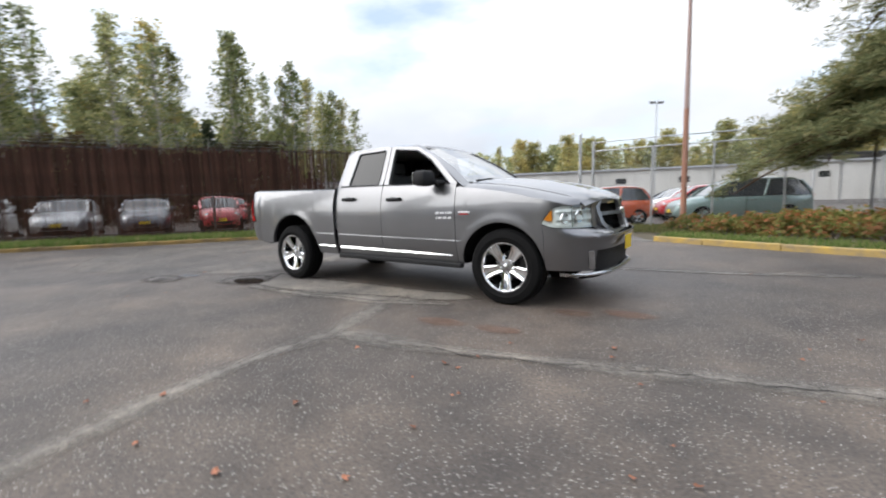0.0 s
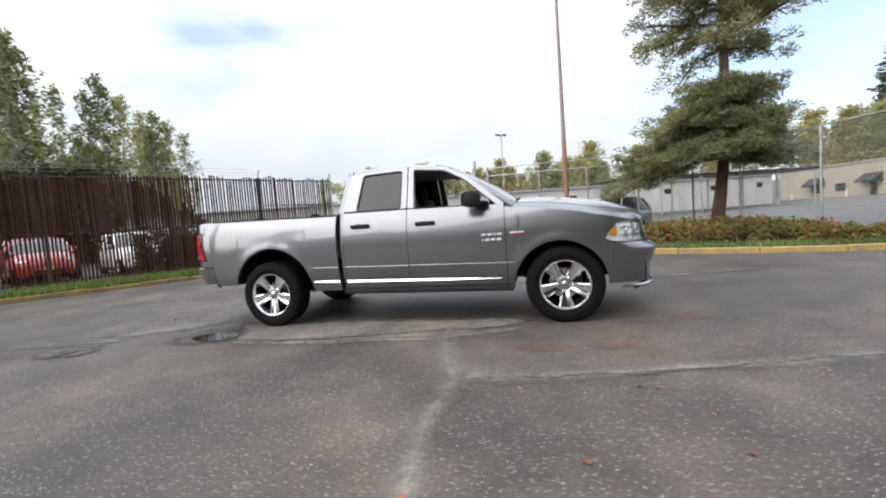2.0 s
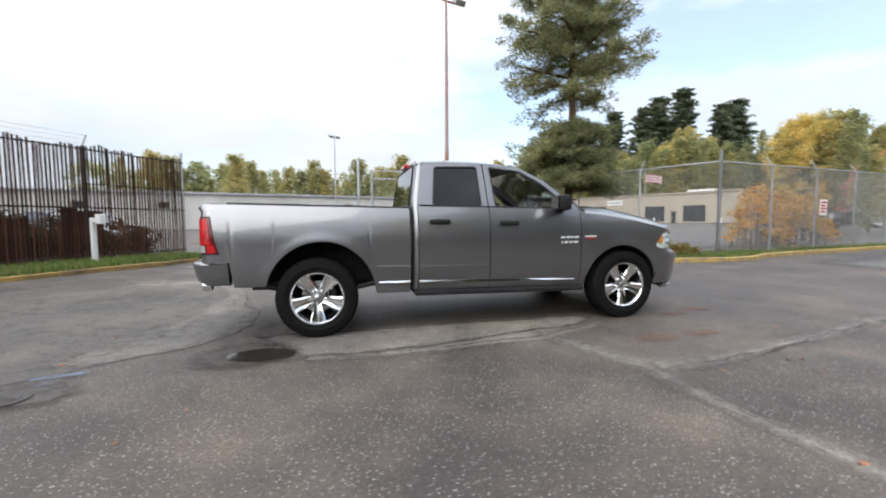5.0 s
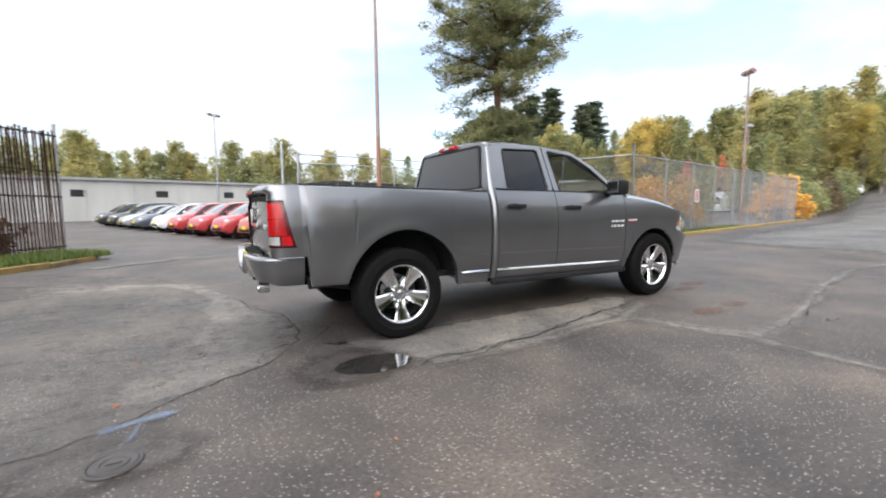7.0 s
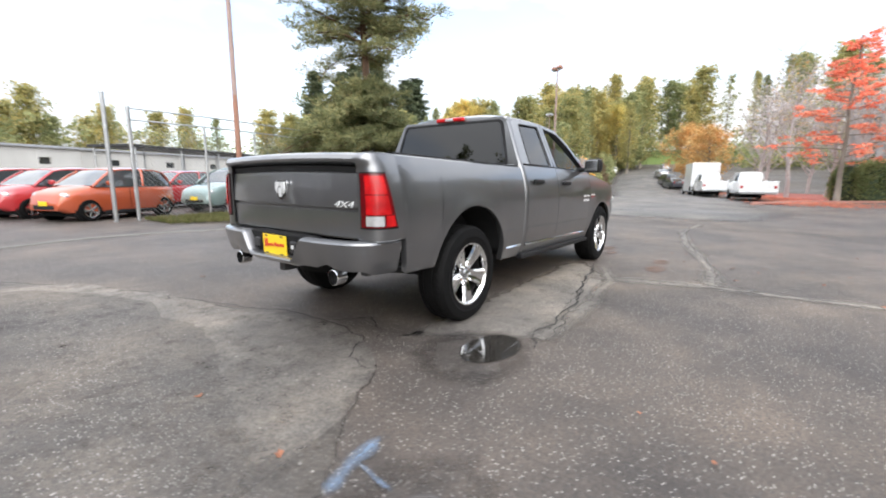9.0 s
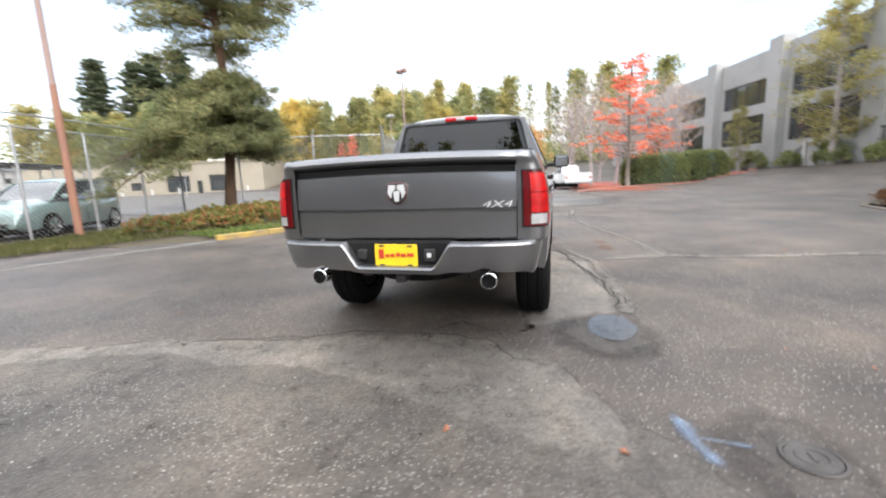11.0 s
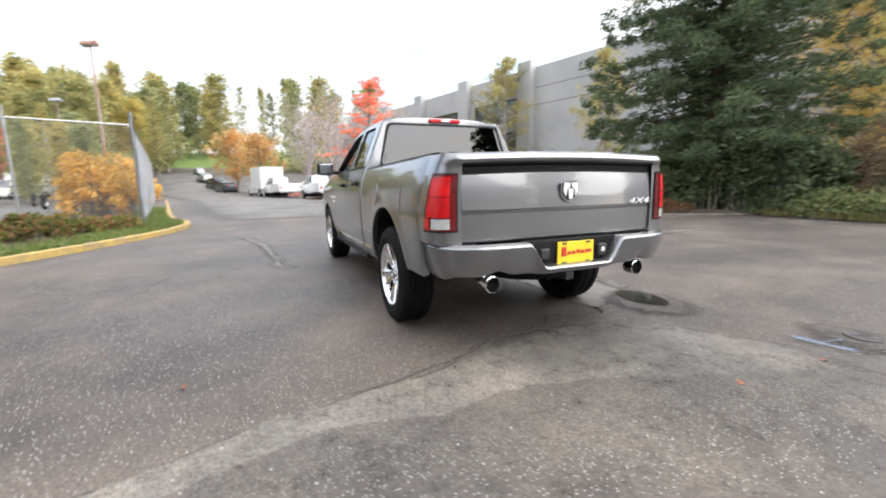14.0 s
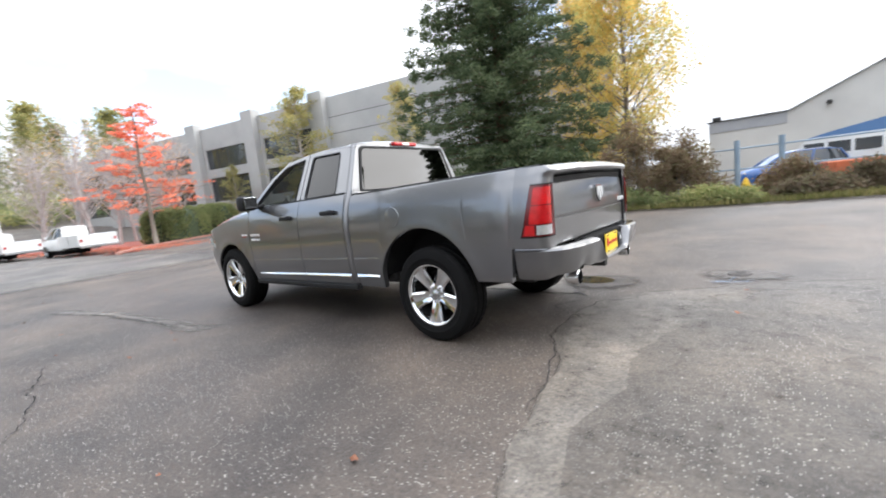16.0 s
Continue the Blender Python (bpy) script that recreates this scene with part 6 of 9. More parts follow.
def woods(kind, x, y, h, dz=0.0):
    me = kinds[kind][rnd.randrange(len(kinds[kind]))]
    base = {"o": 15, "p": 20, "a": 20, "s": 18, "r": 7, "y": 12.5}[kind]
    s = h / base * rnd.uniform(0.92, 1.08)
    w = s * rnd.uniform(0.9, 1.25)
    nm, lb = names[kind]
    x = behind_shops(x, y, rnd.uniform(10, 24))
    plant(nm, me, stand(x, y, rnd.uniform(0, 360), dz), lb, "tree", "woodland trees", (w, w, s))


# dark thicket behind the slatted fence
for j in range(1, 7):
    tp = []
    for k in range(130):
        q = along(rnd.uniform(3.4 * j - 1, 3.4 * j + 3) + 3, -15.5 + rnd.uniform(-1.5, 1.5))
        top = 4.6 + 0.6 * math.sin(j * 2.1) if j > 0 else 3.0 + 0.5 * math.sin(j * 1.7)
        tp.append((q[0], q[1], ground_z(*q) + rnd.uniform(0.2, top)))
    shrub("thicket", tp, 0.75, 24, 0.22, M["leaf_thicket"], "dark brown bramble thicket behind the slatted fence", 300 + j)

# behind the slatted fence
for k in range(30):
    t = 0.72 * k / 29
    x, y = -46 - 16 * t + rnd.uniform(-5, 5), 1 + 75 * t + rnd.uniform(-2, 2)
    woods("a", x, y, rnd.uniform(16, 22.5) * (1 - 0.10 * t))
for k in range(38):
    t = 0.74 * k / 37
    woods("s" if rnd.random() < 0.6 else "o", -54 - 14 * t + rnd.uniform(-5, 5), 0 + 78 * t, rnd.uniform(9, 14.5))
# beyond the lots, round to the far end of the road
for k in range(46):
    t = k / 45
    a = radians(116 - 68 * t)
    d = rnd.uniform(98, 122)
    woods("o" if rnd.random() < 0.9 else "p", d * math.cos(a), d * math.sin(a), rnd.uniform(11, 15) + 3 * sstep(0.15, 0.8, t))
for k in range(84):
    t = k / 83
    a = radians(58 - 50 * t)
    d = rnd.uniform(80, 106)
    woods(rnd.choice("oooopppppy" if t > 0.15 else "ooop"), d * math.cos(a), d * math.sin(a) + 6, rnd.uniform(12, 18))
woods("o", -14.5, 52, 9.5)
for k in range(22):
    woods(rnd.choice("aaapoo"), 118 + rnd.uniform(-4, 16), -30 + 3.6 * k + rnd.uniform(-2, 2), rnd.uniform(15, 20))
for x, y, h in ((87.4, 91.9, 33), (83.3, 95.9, 32), (80.8, 99.3, 30), (92.0, 84.0, 27), (78.0, 108.0, 31), (101.0, 88.0, 29)):
    plant("spruce_tree", spruce, stand(x, y, x * 40), "broad dark green spruce behind the beige building", "tree", "woodland trees", (h / 11.5, h / 11.5, h / 18))
for x, y, h in ((-24.0, -15.0, 17), (-30.0, -21.0, 19), (-19.0, -25.0, 15)):
    woods("s", x, y, h)
for x, y, h in ((66.0, 98.0, 10.0), (72.0, 88.0, 11.0), (60.0, 103.0, 9.0), (88.0, 66.0, 12.0)):
    woods("r", x, y, h)
# roadside trees past the end of the fence, and brush at their feet
for k in range(20):
    t = k / 19
    x, y = 35.5 + 46 * t, 14.5 + 13.0 * t
    woods(rnd.choice("ooopa"), x + rnd.uniform(-1, 1), y + rnd.uniform(-0.5, 7.5), rnd.uniform(0.9, 1.1) * (6.2 + 7.0 * sstep(0.1, 0.6, t)))
for k in range(15):
    t = k / 14
    x, y = 36.0 + 60 * t, 11.8 + 13.5 * t
    shrub("roadside_thicket", heap(rnd, x, y, 3.0, 1.6, rnd.uniform(2.4, 4.2), 80), 0.65, 26, 0.16, M["leaf_gold" if k == 0 else "leaf_brown" if k in (4, 5) else "leaf_green"], "tangled brush at the foot of the roadside trees", 600 + k)
for x, y, h in ((56.5, 31.7, 7.0), (58.9, 30.9, 8.4), (61.8, 29.6, 7.6)):
    plant("red_maple", red, stand(x, y, x * 50), "slender maple in scarlet leaf beyond the lot", scale=(0.5, 0.5, h / 8.4))
for k in range(12):
    woods("o", 58 + 4 * k, -34 - rnd.uniform(0, 8), rnd.uniform(8, 13))


# undergrowth that closes the foot of the far woods
under = []
for k in range(2000):
    a = radians(rnd.uniform(-32, 120))
    d = rnd.uniform(100, 126) if a > radians(52) else rnd.uniform(92, 122)
    x, y = d * math.cos(a), d * math.sin(a)
    if abs(y - 14) < 7 and x < 112:
        continue
    x = behind_shops(x, y, rnd.uniform(10, 26))
    tall = 4.6 if a < radians(50) else 12.5 + 3.5 * noise.noise(Vector((a * 9.0, 0.0, 3.0)))
    under.append((x, y, ground_z(x, y) + rnd.uniform(0.3, tall)))
me = leaf_mesh("undergrowth", under, [rnd.uniform(1.2, 2.2) for _ in under], 26, 0.42, M["leaf_green"], 500, 0.2)
tagged(new("undergrowth", me), "green and olive undergrowth along the foot of the woods", "undergrowth", kind="stuff")


# ---------------------------------------------------------------- parked vehicles
def road_wheel(parent, x, y, r, s, rim_m):
    w = new("wheel")
    w.parent = parent
    w.matrix_basis = pose(x, y, r, 0, 0, 0 if s > 0 else 180)
    part("tyre", lathe(bmesh.new(), [(r * 0.62, -0.09), (r * 0.8, -0.095), (r * 0.97, -0.085), (r, -0.06), (r, 0.06), (r * 0.97, 0.085), (r * 0.8, 0.095), (r * 0.64, 0.085)], 28), M["tyre"], w, smooth=40)
    bm = lathe(bmesh.new(), [(r * 0.64, 0.085), (r * 0.66, 0.092), (r * 0.60, 0.088), (r * 0.56, 0.05), (r * 0.5, 0.0)], 24)
    for k in range(5):
        m = pose(0, 0, 0, 0, 72 * k, 0)
        grid(bm, [[m @ Vector((q, h, -hw)), m @ Vector((q, h + 0.012, 0)), m @ Vector((q, h, hw))] for q, h, hw in ((0.02, 0.07, 0.03), (r * 0.3, 0.075, 0.028), (r * 0.62, 0.08, 0.045))])
    lathe(bm, [(0.0, 0.088), (0.045, 0.08), (0.05, 0.05)], 12)
    part("rim", bm, rim_m, w, smooth=40)
    # dark disc in place of the shaded hollow round the wheel
    part("wheel_well", lathe(bmesh.new(), [(0.0, -0.02), (r * 1.16, -0.02), (r * 1.16, -0.09)], 24), M["dark_in"], w)


def car(name, label, L, W, prof, glass_x, paint_m, tyre_r, axles, category="car", group="", belt_z=None, rim=None, front_low=0.22, plate=True):
    """A closed car, nose to +x, from its side outline. prof: (x, z) along the hood, screen, roof and tail; glass_x: where the
    cabin begins and ends at the belt and at the roof."""
    t = thing(name, label, category, group)
    xr0, xr1, xb0, xb1 = glass_x
    x0, x1 = prof[0][0], prof[-1][0]
    bz = belt_z or 0.92

    def half(x):
        f = (x - x0) / (x1 - x0)
        return W / 2 * (1 - 0.30 * abs(2 * f - 1) ** 5 - 0.06 * abs(2 * f - 1) ** 2)

    def low(x):
        return front_low + 0.10 * sstep(x1 - 0.25, x1, x) + 0.10 * sstep(x0 + 0.25, x0, x)

    bm = bmesh.new()
    rows = []
    for k in range(45):
        x = x0 + (x1 - x0) * (0.5 - 0.5 * math.cos(math.pi * k / 44))
        top = min(smooth_table(prof, x), bz + 0.03 if xb0 < x < xb1 else 9)
        h, w = low(x), half(x)
        top = max(top, h + 0.15)
        pts = [(0.75, 0.0), (0.95, 0.06), (0.99, 0.22), (1.0, 0.5), (0.985, 0.72), (0.94, 0.88), (0.84, 0.96), (0.5, 0.995), (0.0, 1.0)]
        row = [(x, -w * a, h + (top - h) * b) for a, b in pts] + [(x, w * a, h + (top - h) * b) for a, b in pts[-2::-1]]
        rows.append(row)
    vs = grid(bm, rows)
    cap(bm, vs[0][::-1])
    cap(bm, vs[-1])
    bmesh.ops.recalc_face_normals(bm, faces=list(bm.faces))
    body = part("body", bm, paint_m, t, smooth=50)
    # cabin: glass all round, painted roof and pillars on it
    bm = bmesh.new()
    rows = []
    for k in range(25):
        x = xb0 + (xb1 - xb0) * k / 24
        zt = smooth_table(prof, x) - 0.02
        zb = bz - 0.03
        zt = max(zt, zb + 0.02)
        f = min(1, (zt - zb) / 0.5)
        wb = half(x) * 0.93
        wt = wb - 0.17 * f * W / 1.7
        rows.append([(x, -wb, zb), (x, -(wb * 0.45 + wt * 0.55) - 0.012, zb + (zt - zb) * 0.55), (x, -wt, zt - 0.03 * f), (x, -wt * 0.6, zt + 0.012 * f), (x, 0, zt + 0.02 * f), (x, wt * 0.6, zt + 0.012 * f), (x, wt, zt - 0.03 * f), (x, (wb * 0.45 + wt * 0.55) + 0.012, zb + (zt - zb) * 0.55), (x, wb, zb)])
    vs = grid(bm, rows)
    bmesh.ops.recalc_face_normals(bm, faces=list(bm.faces))
    part("glazing", bm, M["glass_dark"], t, "dark glazing", smooth=50)
    bm = bmesh.new()
    rr = []
    for k, r in enumerate(rows):
        x = r[0][0]
        if xr0 <= x <= xr1:
            rr.append([Vector(p) + Vector((0, 0, 0.014)) + Vector((0, math.copysign(0.012, p[1]), 0)) * (abs(p[1]) > 0.1) for p in r[2:7]])
    rr = [[p + Vector((0, 0, -0.02)) for p in rr[0]]] + rr + [[p + Vector((0, 0, -0.02)) for p in rr[-1]]]
    rr = [[r[0] + Vector((0, 0.004, -0.06))] + r + [r[-1] + Vector((0, -0.004, -0.06))] for r in rr]
    grid(bm, rr)
    bmesh.ops.recalc_face_normals(bm, faces=list(bm.faces))
    part("roof", bm, paint_m, t, smooth=50)
    for s in (-1, 1):
        for xa, xt in ((xb1, xr1), (xb0, xr0), ((xb0 + xb1) / 2 - 0.15, (xr0 + xr1) / 2 - 0.1)):
            za = bz - 0.02
            zt = smooth_table(prof, xt) - 0.03
            ya, yt = half(xa) * 0.935, half(xt) * 0.93 - 0.17 * min(1, (zt - bz) / 0.5) * W / 1.7 + 0.01
            bm = tube(bmesh.new(), [(xa, s * ya, za), ((xa + xt) / 2, s * ((ya + yt) / 2 + 0.02), (za + zt) / 2 + 0.03), (xt, s * yt, zt)], 0.032, 6)
            part("pillar", bm, paint_m, t, smooth=60)
        nx = x1 - 0.20
        bm = bmesh.new()
        bmesh.ops.create_uvsphere(bm, u_segments=16, v_segments=10, radius=1.0)
        zl = smooth_table(prof, nx) - 0.13
        bm.transform(pose(nx, s * half(nx) * 0.80, zl, 0, -25, s * 25) @ Matrix.Diagonal((0.10, 0.13, 0.09, 1)))
        part("headlamp", bm, M["clear_lens"], t, smooth=60)
        tx = x0 + 0.06
        part("tail_lamp", B((tx - 0.04, min(s * half(tx) * 0.70, s * half(tx) * 0.95), bz - 0.20), (tx + 0.10, max(s * half(tx) * 0.70, s * half(tx) * 0.95), bz + 0.02), 0.03), M["red_lens"], t, smooth=50)
        mx = xb1 - 0.38
        part("door_mirror", B((mx - 0.06, min(s * half(mx) * 0.98, s * (half(mx) * 0.98 + 0.17)), bz + 0.02), (mx + 0.06, max(s * half(mx) * 0.98, s * (half(mx) * 0.98 + 0.17)), bz + 0.15), 0.03), paint_m, t, smooth=50)
        part("sill", B((axles[0] + tyre_r * 1.2, s * half(0) * 0.985 - 0.03, front_low - 0.03), (axles[1] - tyre_r * 1.2, s * half(0) * 0.985 + 0.015, front_low + 0.06), 0.02), M["plastic"], t)
        part("door_line", B((0.02, s * half(0) - 0.004, front_low + 0.12), (0.032, s * half(0) + 0.004, bz - 0.04)), M["dark_in"], t)
        part("door_handle", B((-0.25, s * half(0) * 0.995 - 0.012, bz - 0.17), (-0.08, s * half(0) * 0.995 + 0.018, bz - 0.14), 0.008), M["chrome"], t)
        for ax in axles:
            road_wheel(t, ax, s * (half(ax) - 0.075), tyre_r, s, rim or M["satin"])
    part("lower_intake", B((x1 - 0.10, -0.38, front_low + 0.12), (x1 + 0.012, 0.38, front_low + 0.24), 0.02), M["plastic"], t)
    if plate:
        part("front_plate", B((x1 + 0.004, -0.15, front_low + 0.22), (x1 + 0.022, 0.15, front_low + 0.34), 0.004), M["plate_y"], t, "yellow dealer plate")
    part("underbody", B((x0 + 0.3, -W * 0.38, 0.14), (x1 - 0.3, W * 0.38, front_low + 0.1), 0.02), M["dark_in"], t)
    return t


HATCH = dict(L=3.55, W=1.63, prof=[(-1.72, 0.50), (-1.70, 0.95), (-1.58, 1.18), (-1.30, 1.42), (-0.9, 1.485), (-0.2, 1.49), (0.35, 1.43), (0.75, 1.20), (1.02, 1.00), (1.40, 0.90), (1.68, 0.76), (1.79, 0.50)], glass_x=(-1.32, 0.42, -1.62, 1.02), tyre_r=0.30, axles=(-1.14, 1.14), belt_z=0.96)
SEDAN = dict(L=4.5, W=1.76, prof=[(-2.2, 0.55), (-2.15, 0.98), (-1.75, 1.04), (-1.25, 1.30), (-0.7, 1.44), (-0.1, 1.455), (0.45, 1.38), (0.95, 1.08), (1.25, 0.97), (1.8, 0.86), (2.15, 0.70), (2.25, 0.5)], glass_x=(-1.1, 0.35, -1.85, 1.22), tyre_r=0.32, axles=(-1.32, 1.36), belt_z=0.95)
WAGON = dict(L=4.4, W=1.78, prof=[(-2.15, 0.55), (-2.12, 1.05), (-1.95, 1.40), (-1.55, 1.58), (-0.7, 1.63), (0.05, 1.61), (0.55, 1.50), (1.05, 1.15), (1.3, 1.02), (1.8, 0.92), (2.12, 0.76), (2.22, 0.5)], glass_x=(-1.75, 0.45, -2.06, 1.28), tyre_r=0.34, axles=(-1.28, 1.34), belt_z=1.02)
VAN = dict(L=5.6, W=2.0, prof=[(-2.8, 0.5), (-2.78, 1.9), (-2.6, 2.08), (-1.0, 2.12), (0.8, 2.10), (1.3, 1.98), (1.75, 1.45), (2.0, 1.22), (2.5, 1.08), (2.75, 0.8), (2.8, 0.5)], glass_x=(-2.7, 1.25, 0.55, 1.98), tyre_r=0.36, axles=(-1.7, 1.75), belt_z=1.18)


def car_at(front_left, heading, spec):
    """The pose that brings a car's left front wheel to a place."""
    c, s = math.cos(radians(heading)), math.sin(radians(heading))
    ax, hw = spec["axles"][1], spec["W"] / 2 - 0.08
    x, y = front_left[0] - (c * ax - s * hw), front_left[1] - (s * ax + c * hw)
    return pose(x, y, ground_z(x, y), 0, 0, heading)


LOT = 202.0
reds = car("small_hatchback", "small red hatchback parked nose out in the lot", paint_m=PAINTS["red"], group="row of small hatchbacks", **HATCH)
reds.matrix_basis = car_at((-2.15, 13.9), LOT, HATCH)
for p in ((-3.05, 16.3), (-3.95, 18.7), (1.9, 15.4)):
    copy_thing(reds, car_at(p, LOT, HATCH))
cop = car("small_hatchback", "small copper orange hatchback parked by the gate post", paint_m=PAINTS["orange"], group="row of small hatchbacks", **HATCH)
cop.matrix_basis = car_at((-1.3, 11.85), LOT, HATCH)
whi = car("small_hatchback", "small white hatchback parked nose out in the lot", paint_m=PAINTS["white"], group="row of small hatchbacks", **HATCH)
whi.matrix_basis = car_at((-4.85, 21.2), LOT, HATCH)
copy_thing(whi, car_at((1.2, 17.9), LOT, HATCH))
blk = car("sedan", "dark slate sedan parked in the lot", paint_m=PAINTS["slate"], group="parked sedans", **SEDAN)
blk.matrix_basis = car_at((-5.8, 23.9), LOT, SEDAN)
copy_thing(blk, car_at((0.3, 21.0), LOT, SEDAN))
sil = car("sedan", "silver sedan parked in the lot", paint_m=PAINTS["silver"], group="parked sedans", **SEDAN)
sil.matrix_basis = car_at((-6.8, 26.6), LOT, SEDAN)
bls = car("estate_car", "black estate car parked in the lot", paint_m=PAINTS["black"], group="parked estates", **WAGON)
bls.matrix_basis = car_at((-7.8, 29.6), LOT, WAGON)
copy_thing(bls, car_at((-9.0, 32.6), LOT, WAGON))
tea = car("estate_car", "grey-green compact car behind the lot fence", paint_m=PAINTS["teal"], group="parked estates", **WAGON)
tea.matrix_basis = car_at((2.95, 12.5), LOT, WAGON)
# cars behind the slatted fence
for k, (src, s) in enumerate(((blk, 1.0), (bls, 3.6), (whi, 6.0), (reds, 8.6), (blk, 11.2), (sil, 13.8), (whi, 16.4), (sil, 19.0))):
    p = along(s, -4.4)
    copy_thing(src, pose(p[0], p[1], ground_z(*p), 0, 0, f_rot - 82))
for k, (src, s) in enumerate(((whi, -3.5), (sil, 0.5), (bls, 4.5), (reds, 8.5), (whi, 12.5))):
    p = along(s, -10.5)
    copy_thing(src, pose(p[0], p[1], ground_z(*p), 0, 0, f_rot - 82))

# white work vehicles by the road
van = car("van", "white panel van parked beside the road", paint_m=PAINTS["white"], category="van", plate=False, **VAN)
van.matrix_basis = pose(40.5, 1.9, ground_z(40.5, 1.9), 0, 0, 16)
part("cargo_box", B((-2.85, -1.05, 0.72), (0.55, 1.05, 2.75), 0.05), PAINTS["white"], van, "white cargo box")


def work_truck(name, label, at):
    """A white cab with an open service bed."""
    t = car(name, label, paint_m=PAINTS["white"], category="pickup truck", group="white work trucks", plate=False, L=5.6, W=1.9, prof=[(0.0, 0.5), (0.02, 1.6), (0.10, 1.76), (0.6, 1.80), (1.0, 1.75), (1.45, 1.30), (1.7, 1.16), (2.5, 1.06), (2.75, 0.85), (2.8, 0.5)], glass_x=(0.08, 0.95, 0.06, 1.66), tyre_r=0.37, axles=(-1.75, 1.85), belt_z=1.15, front_low=0.38)
    part("service_bed", B((-2.8, -0.95, 0.55), (-0.05, 0.95, 0.68), 0.01), PAINTS["white"], t)
    for s in (-1, 1):
        part("side_box", B((-2.75, s * 0.80 - 0.16, 0.66), (-0.1, s * 0.80 + 0.16, 1.22), 0.02), PAINTS["white"], t)
        part("box_seam", B((-1.5, s * 0.965 - 0.004, 0.70), (-1.48, s * 0.965 + 0.004, 1.18)), M["dark_in"], t)
        part("rear_lamp", B((-2.79, s * 0.82 - 0.06, 0.80), (-2.755, s * 0.82 + 0.06, 0.95), 0.01), M["red_lens"], t)
    part("rear_bumper", B((-2.92, -0.93, 0.46), (-2.78, 0.93, 0.62), 0.02), M["steel"], t)
    part("tail_board", B((-2.79, -0.62, 0.66), (-2.74, 0.62, 1.12), 0.01), PAINTS["white"], t)
    t.matrix_basis = at
    return t


wt = work_truck("work_truck", "white service truck with open side boxes on fallen red leaves", pose(29.2, -2.2, 0, 0, 0, 10))
copy_thing(wt, pose(35.2, 0.5, 0, 0, 0, 14))
for k, (src, x, y, h) in enumerate(((blk, 58.0, 6.6, 25), (bls, 63.5, 8.2, 25), (sil, 72, 10.5, 20), (whi, 80.0, 20.5, 20), (sil, 92, 13.5, 15))):
    copy_thing(src, pose(x, y, ground_z(x, y), 0, 0, h))
for k, (src, x, y, h) in enumerate(((whi, 63.0, 44.7, -50), (sil, 62.9, 41.1, 160), (blk, 60.5, 36.4, -30), (van, 54.9, 26.2, 155), (bls, 59.0, 34.0, -30))):
    copy_thing(src, pose(x, y, ground_z(x, y), 0, 0, h))
blu = car("estate_car", "faded blue estate car behind the yard fence", paint_m=PAINTS["blue"], group="parked estates", plate=False, **WAGON)
blu.matrix_basis = pose(-4.3, -23.6, 0, 0, 0, 20)
# old white vans behind the fence across the road
def old_van(x, y, h):
    t = thing("passenger_van", "old white passenger van with side windows behind the yard fence", "van", "vans behind the yard fence", pose(x, y, ground_z(x, y), 0, 0, h))
    bm = plate_from(bmesh.new(), round_outline_flat([(-2.6, 0.45), (-2.55, 1.9), (-2.3, 2.15), (1.3, 2.15), (1.75, 1.95), (2.15, 1.30), (2.75, 1.12), (2.85, 0.45)], 0.12), 1.94, (), lambda u, v, w: Vector((u, w - 0.97, v)))
    part("body", bm, PAINTS["white"], t, smooth=30)
    for s in (-1, 1):
        for x0, x1 in ((-2.35, -1.4), (-1.25, -0.3), (-0.15, 0.7), (0.85, 1.65)):
            part("side_window", B((x0, s * 0.975 - 0.006, 1.28), (x1, s * 0.975 + 0.006, 1.86), 0.005), M["glass_dark"], t)
        part("headlamp", B((2.80, s * 0.72 - 0.15, 0.80), (2.86, s * 0.72 + 0.15, 0.98), 0.01), M["clear_lens"], t)
        for x0 in (-1.65, 1.85):
            road_wheel(t, x0, s * 0.88, 0.36, s, M["satin"])
    part("windscreen", B((-0.02, -0.82, 0.0), (0.012, 0.82, 0.66), 0.005, pose(2.13, 0, 1.33, 0, -31, 0)), M["glass_dark"], t)
    part("grille", B((2.83, -0.5, 0.78), (2.87, 0.5, 0.98), 0.01), M["black_steel"], t)
    part("bumper", B((2.80, -0.95, 0.42), (2.95, 0.95, 0.58), 0.03), M["satin"], t)
    return t


def round_outline_flat(pts, r):
    out = []
    for i, p in enumerate(pts):
        p, a, b = Vector(p), Vector(pts[i - 1]), Vector(pts[(i + 1) % len(pts)])
        s, e = p + (a - p).normalized() * r, p + (b - p).normalized() * r
        out += [tuple(s * (1 - q) ** 2 + p * 2 * q * (1 - q) + e * q * q) for q in (0, 0.33, 0.66, 1)]
    return out


for x, y, h in ((-6.7, -27.2, -8), (-9.9, -24.4, -12), (-14.6, -24.6, -12)):
    old_van(x, y, h)

# ---------------------------------------------------------------- the pickup truck
# x ahead, y to its left, z up; the origin lies on the ground midway between the axles
WBH, HUB_Z, TYRE_R = 1.7845, 0.408, 0.412
ARCH_R = {"rear": (-1.735, 0.43, 0.545), "front": (1.745, 0.40, 0.485)}


def belt(x):
    return 1.362 - 0.022 * (x + 0.75)


def rail_z(x):
    return 1.325 - 0.0225 * (x + 0.8)


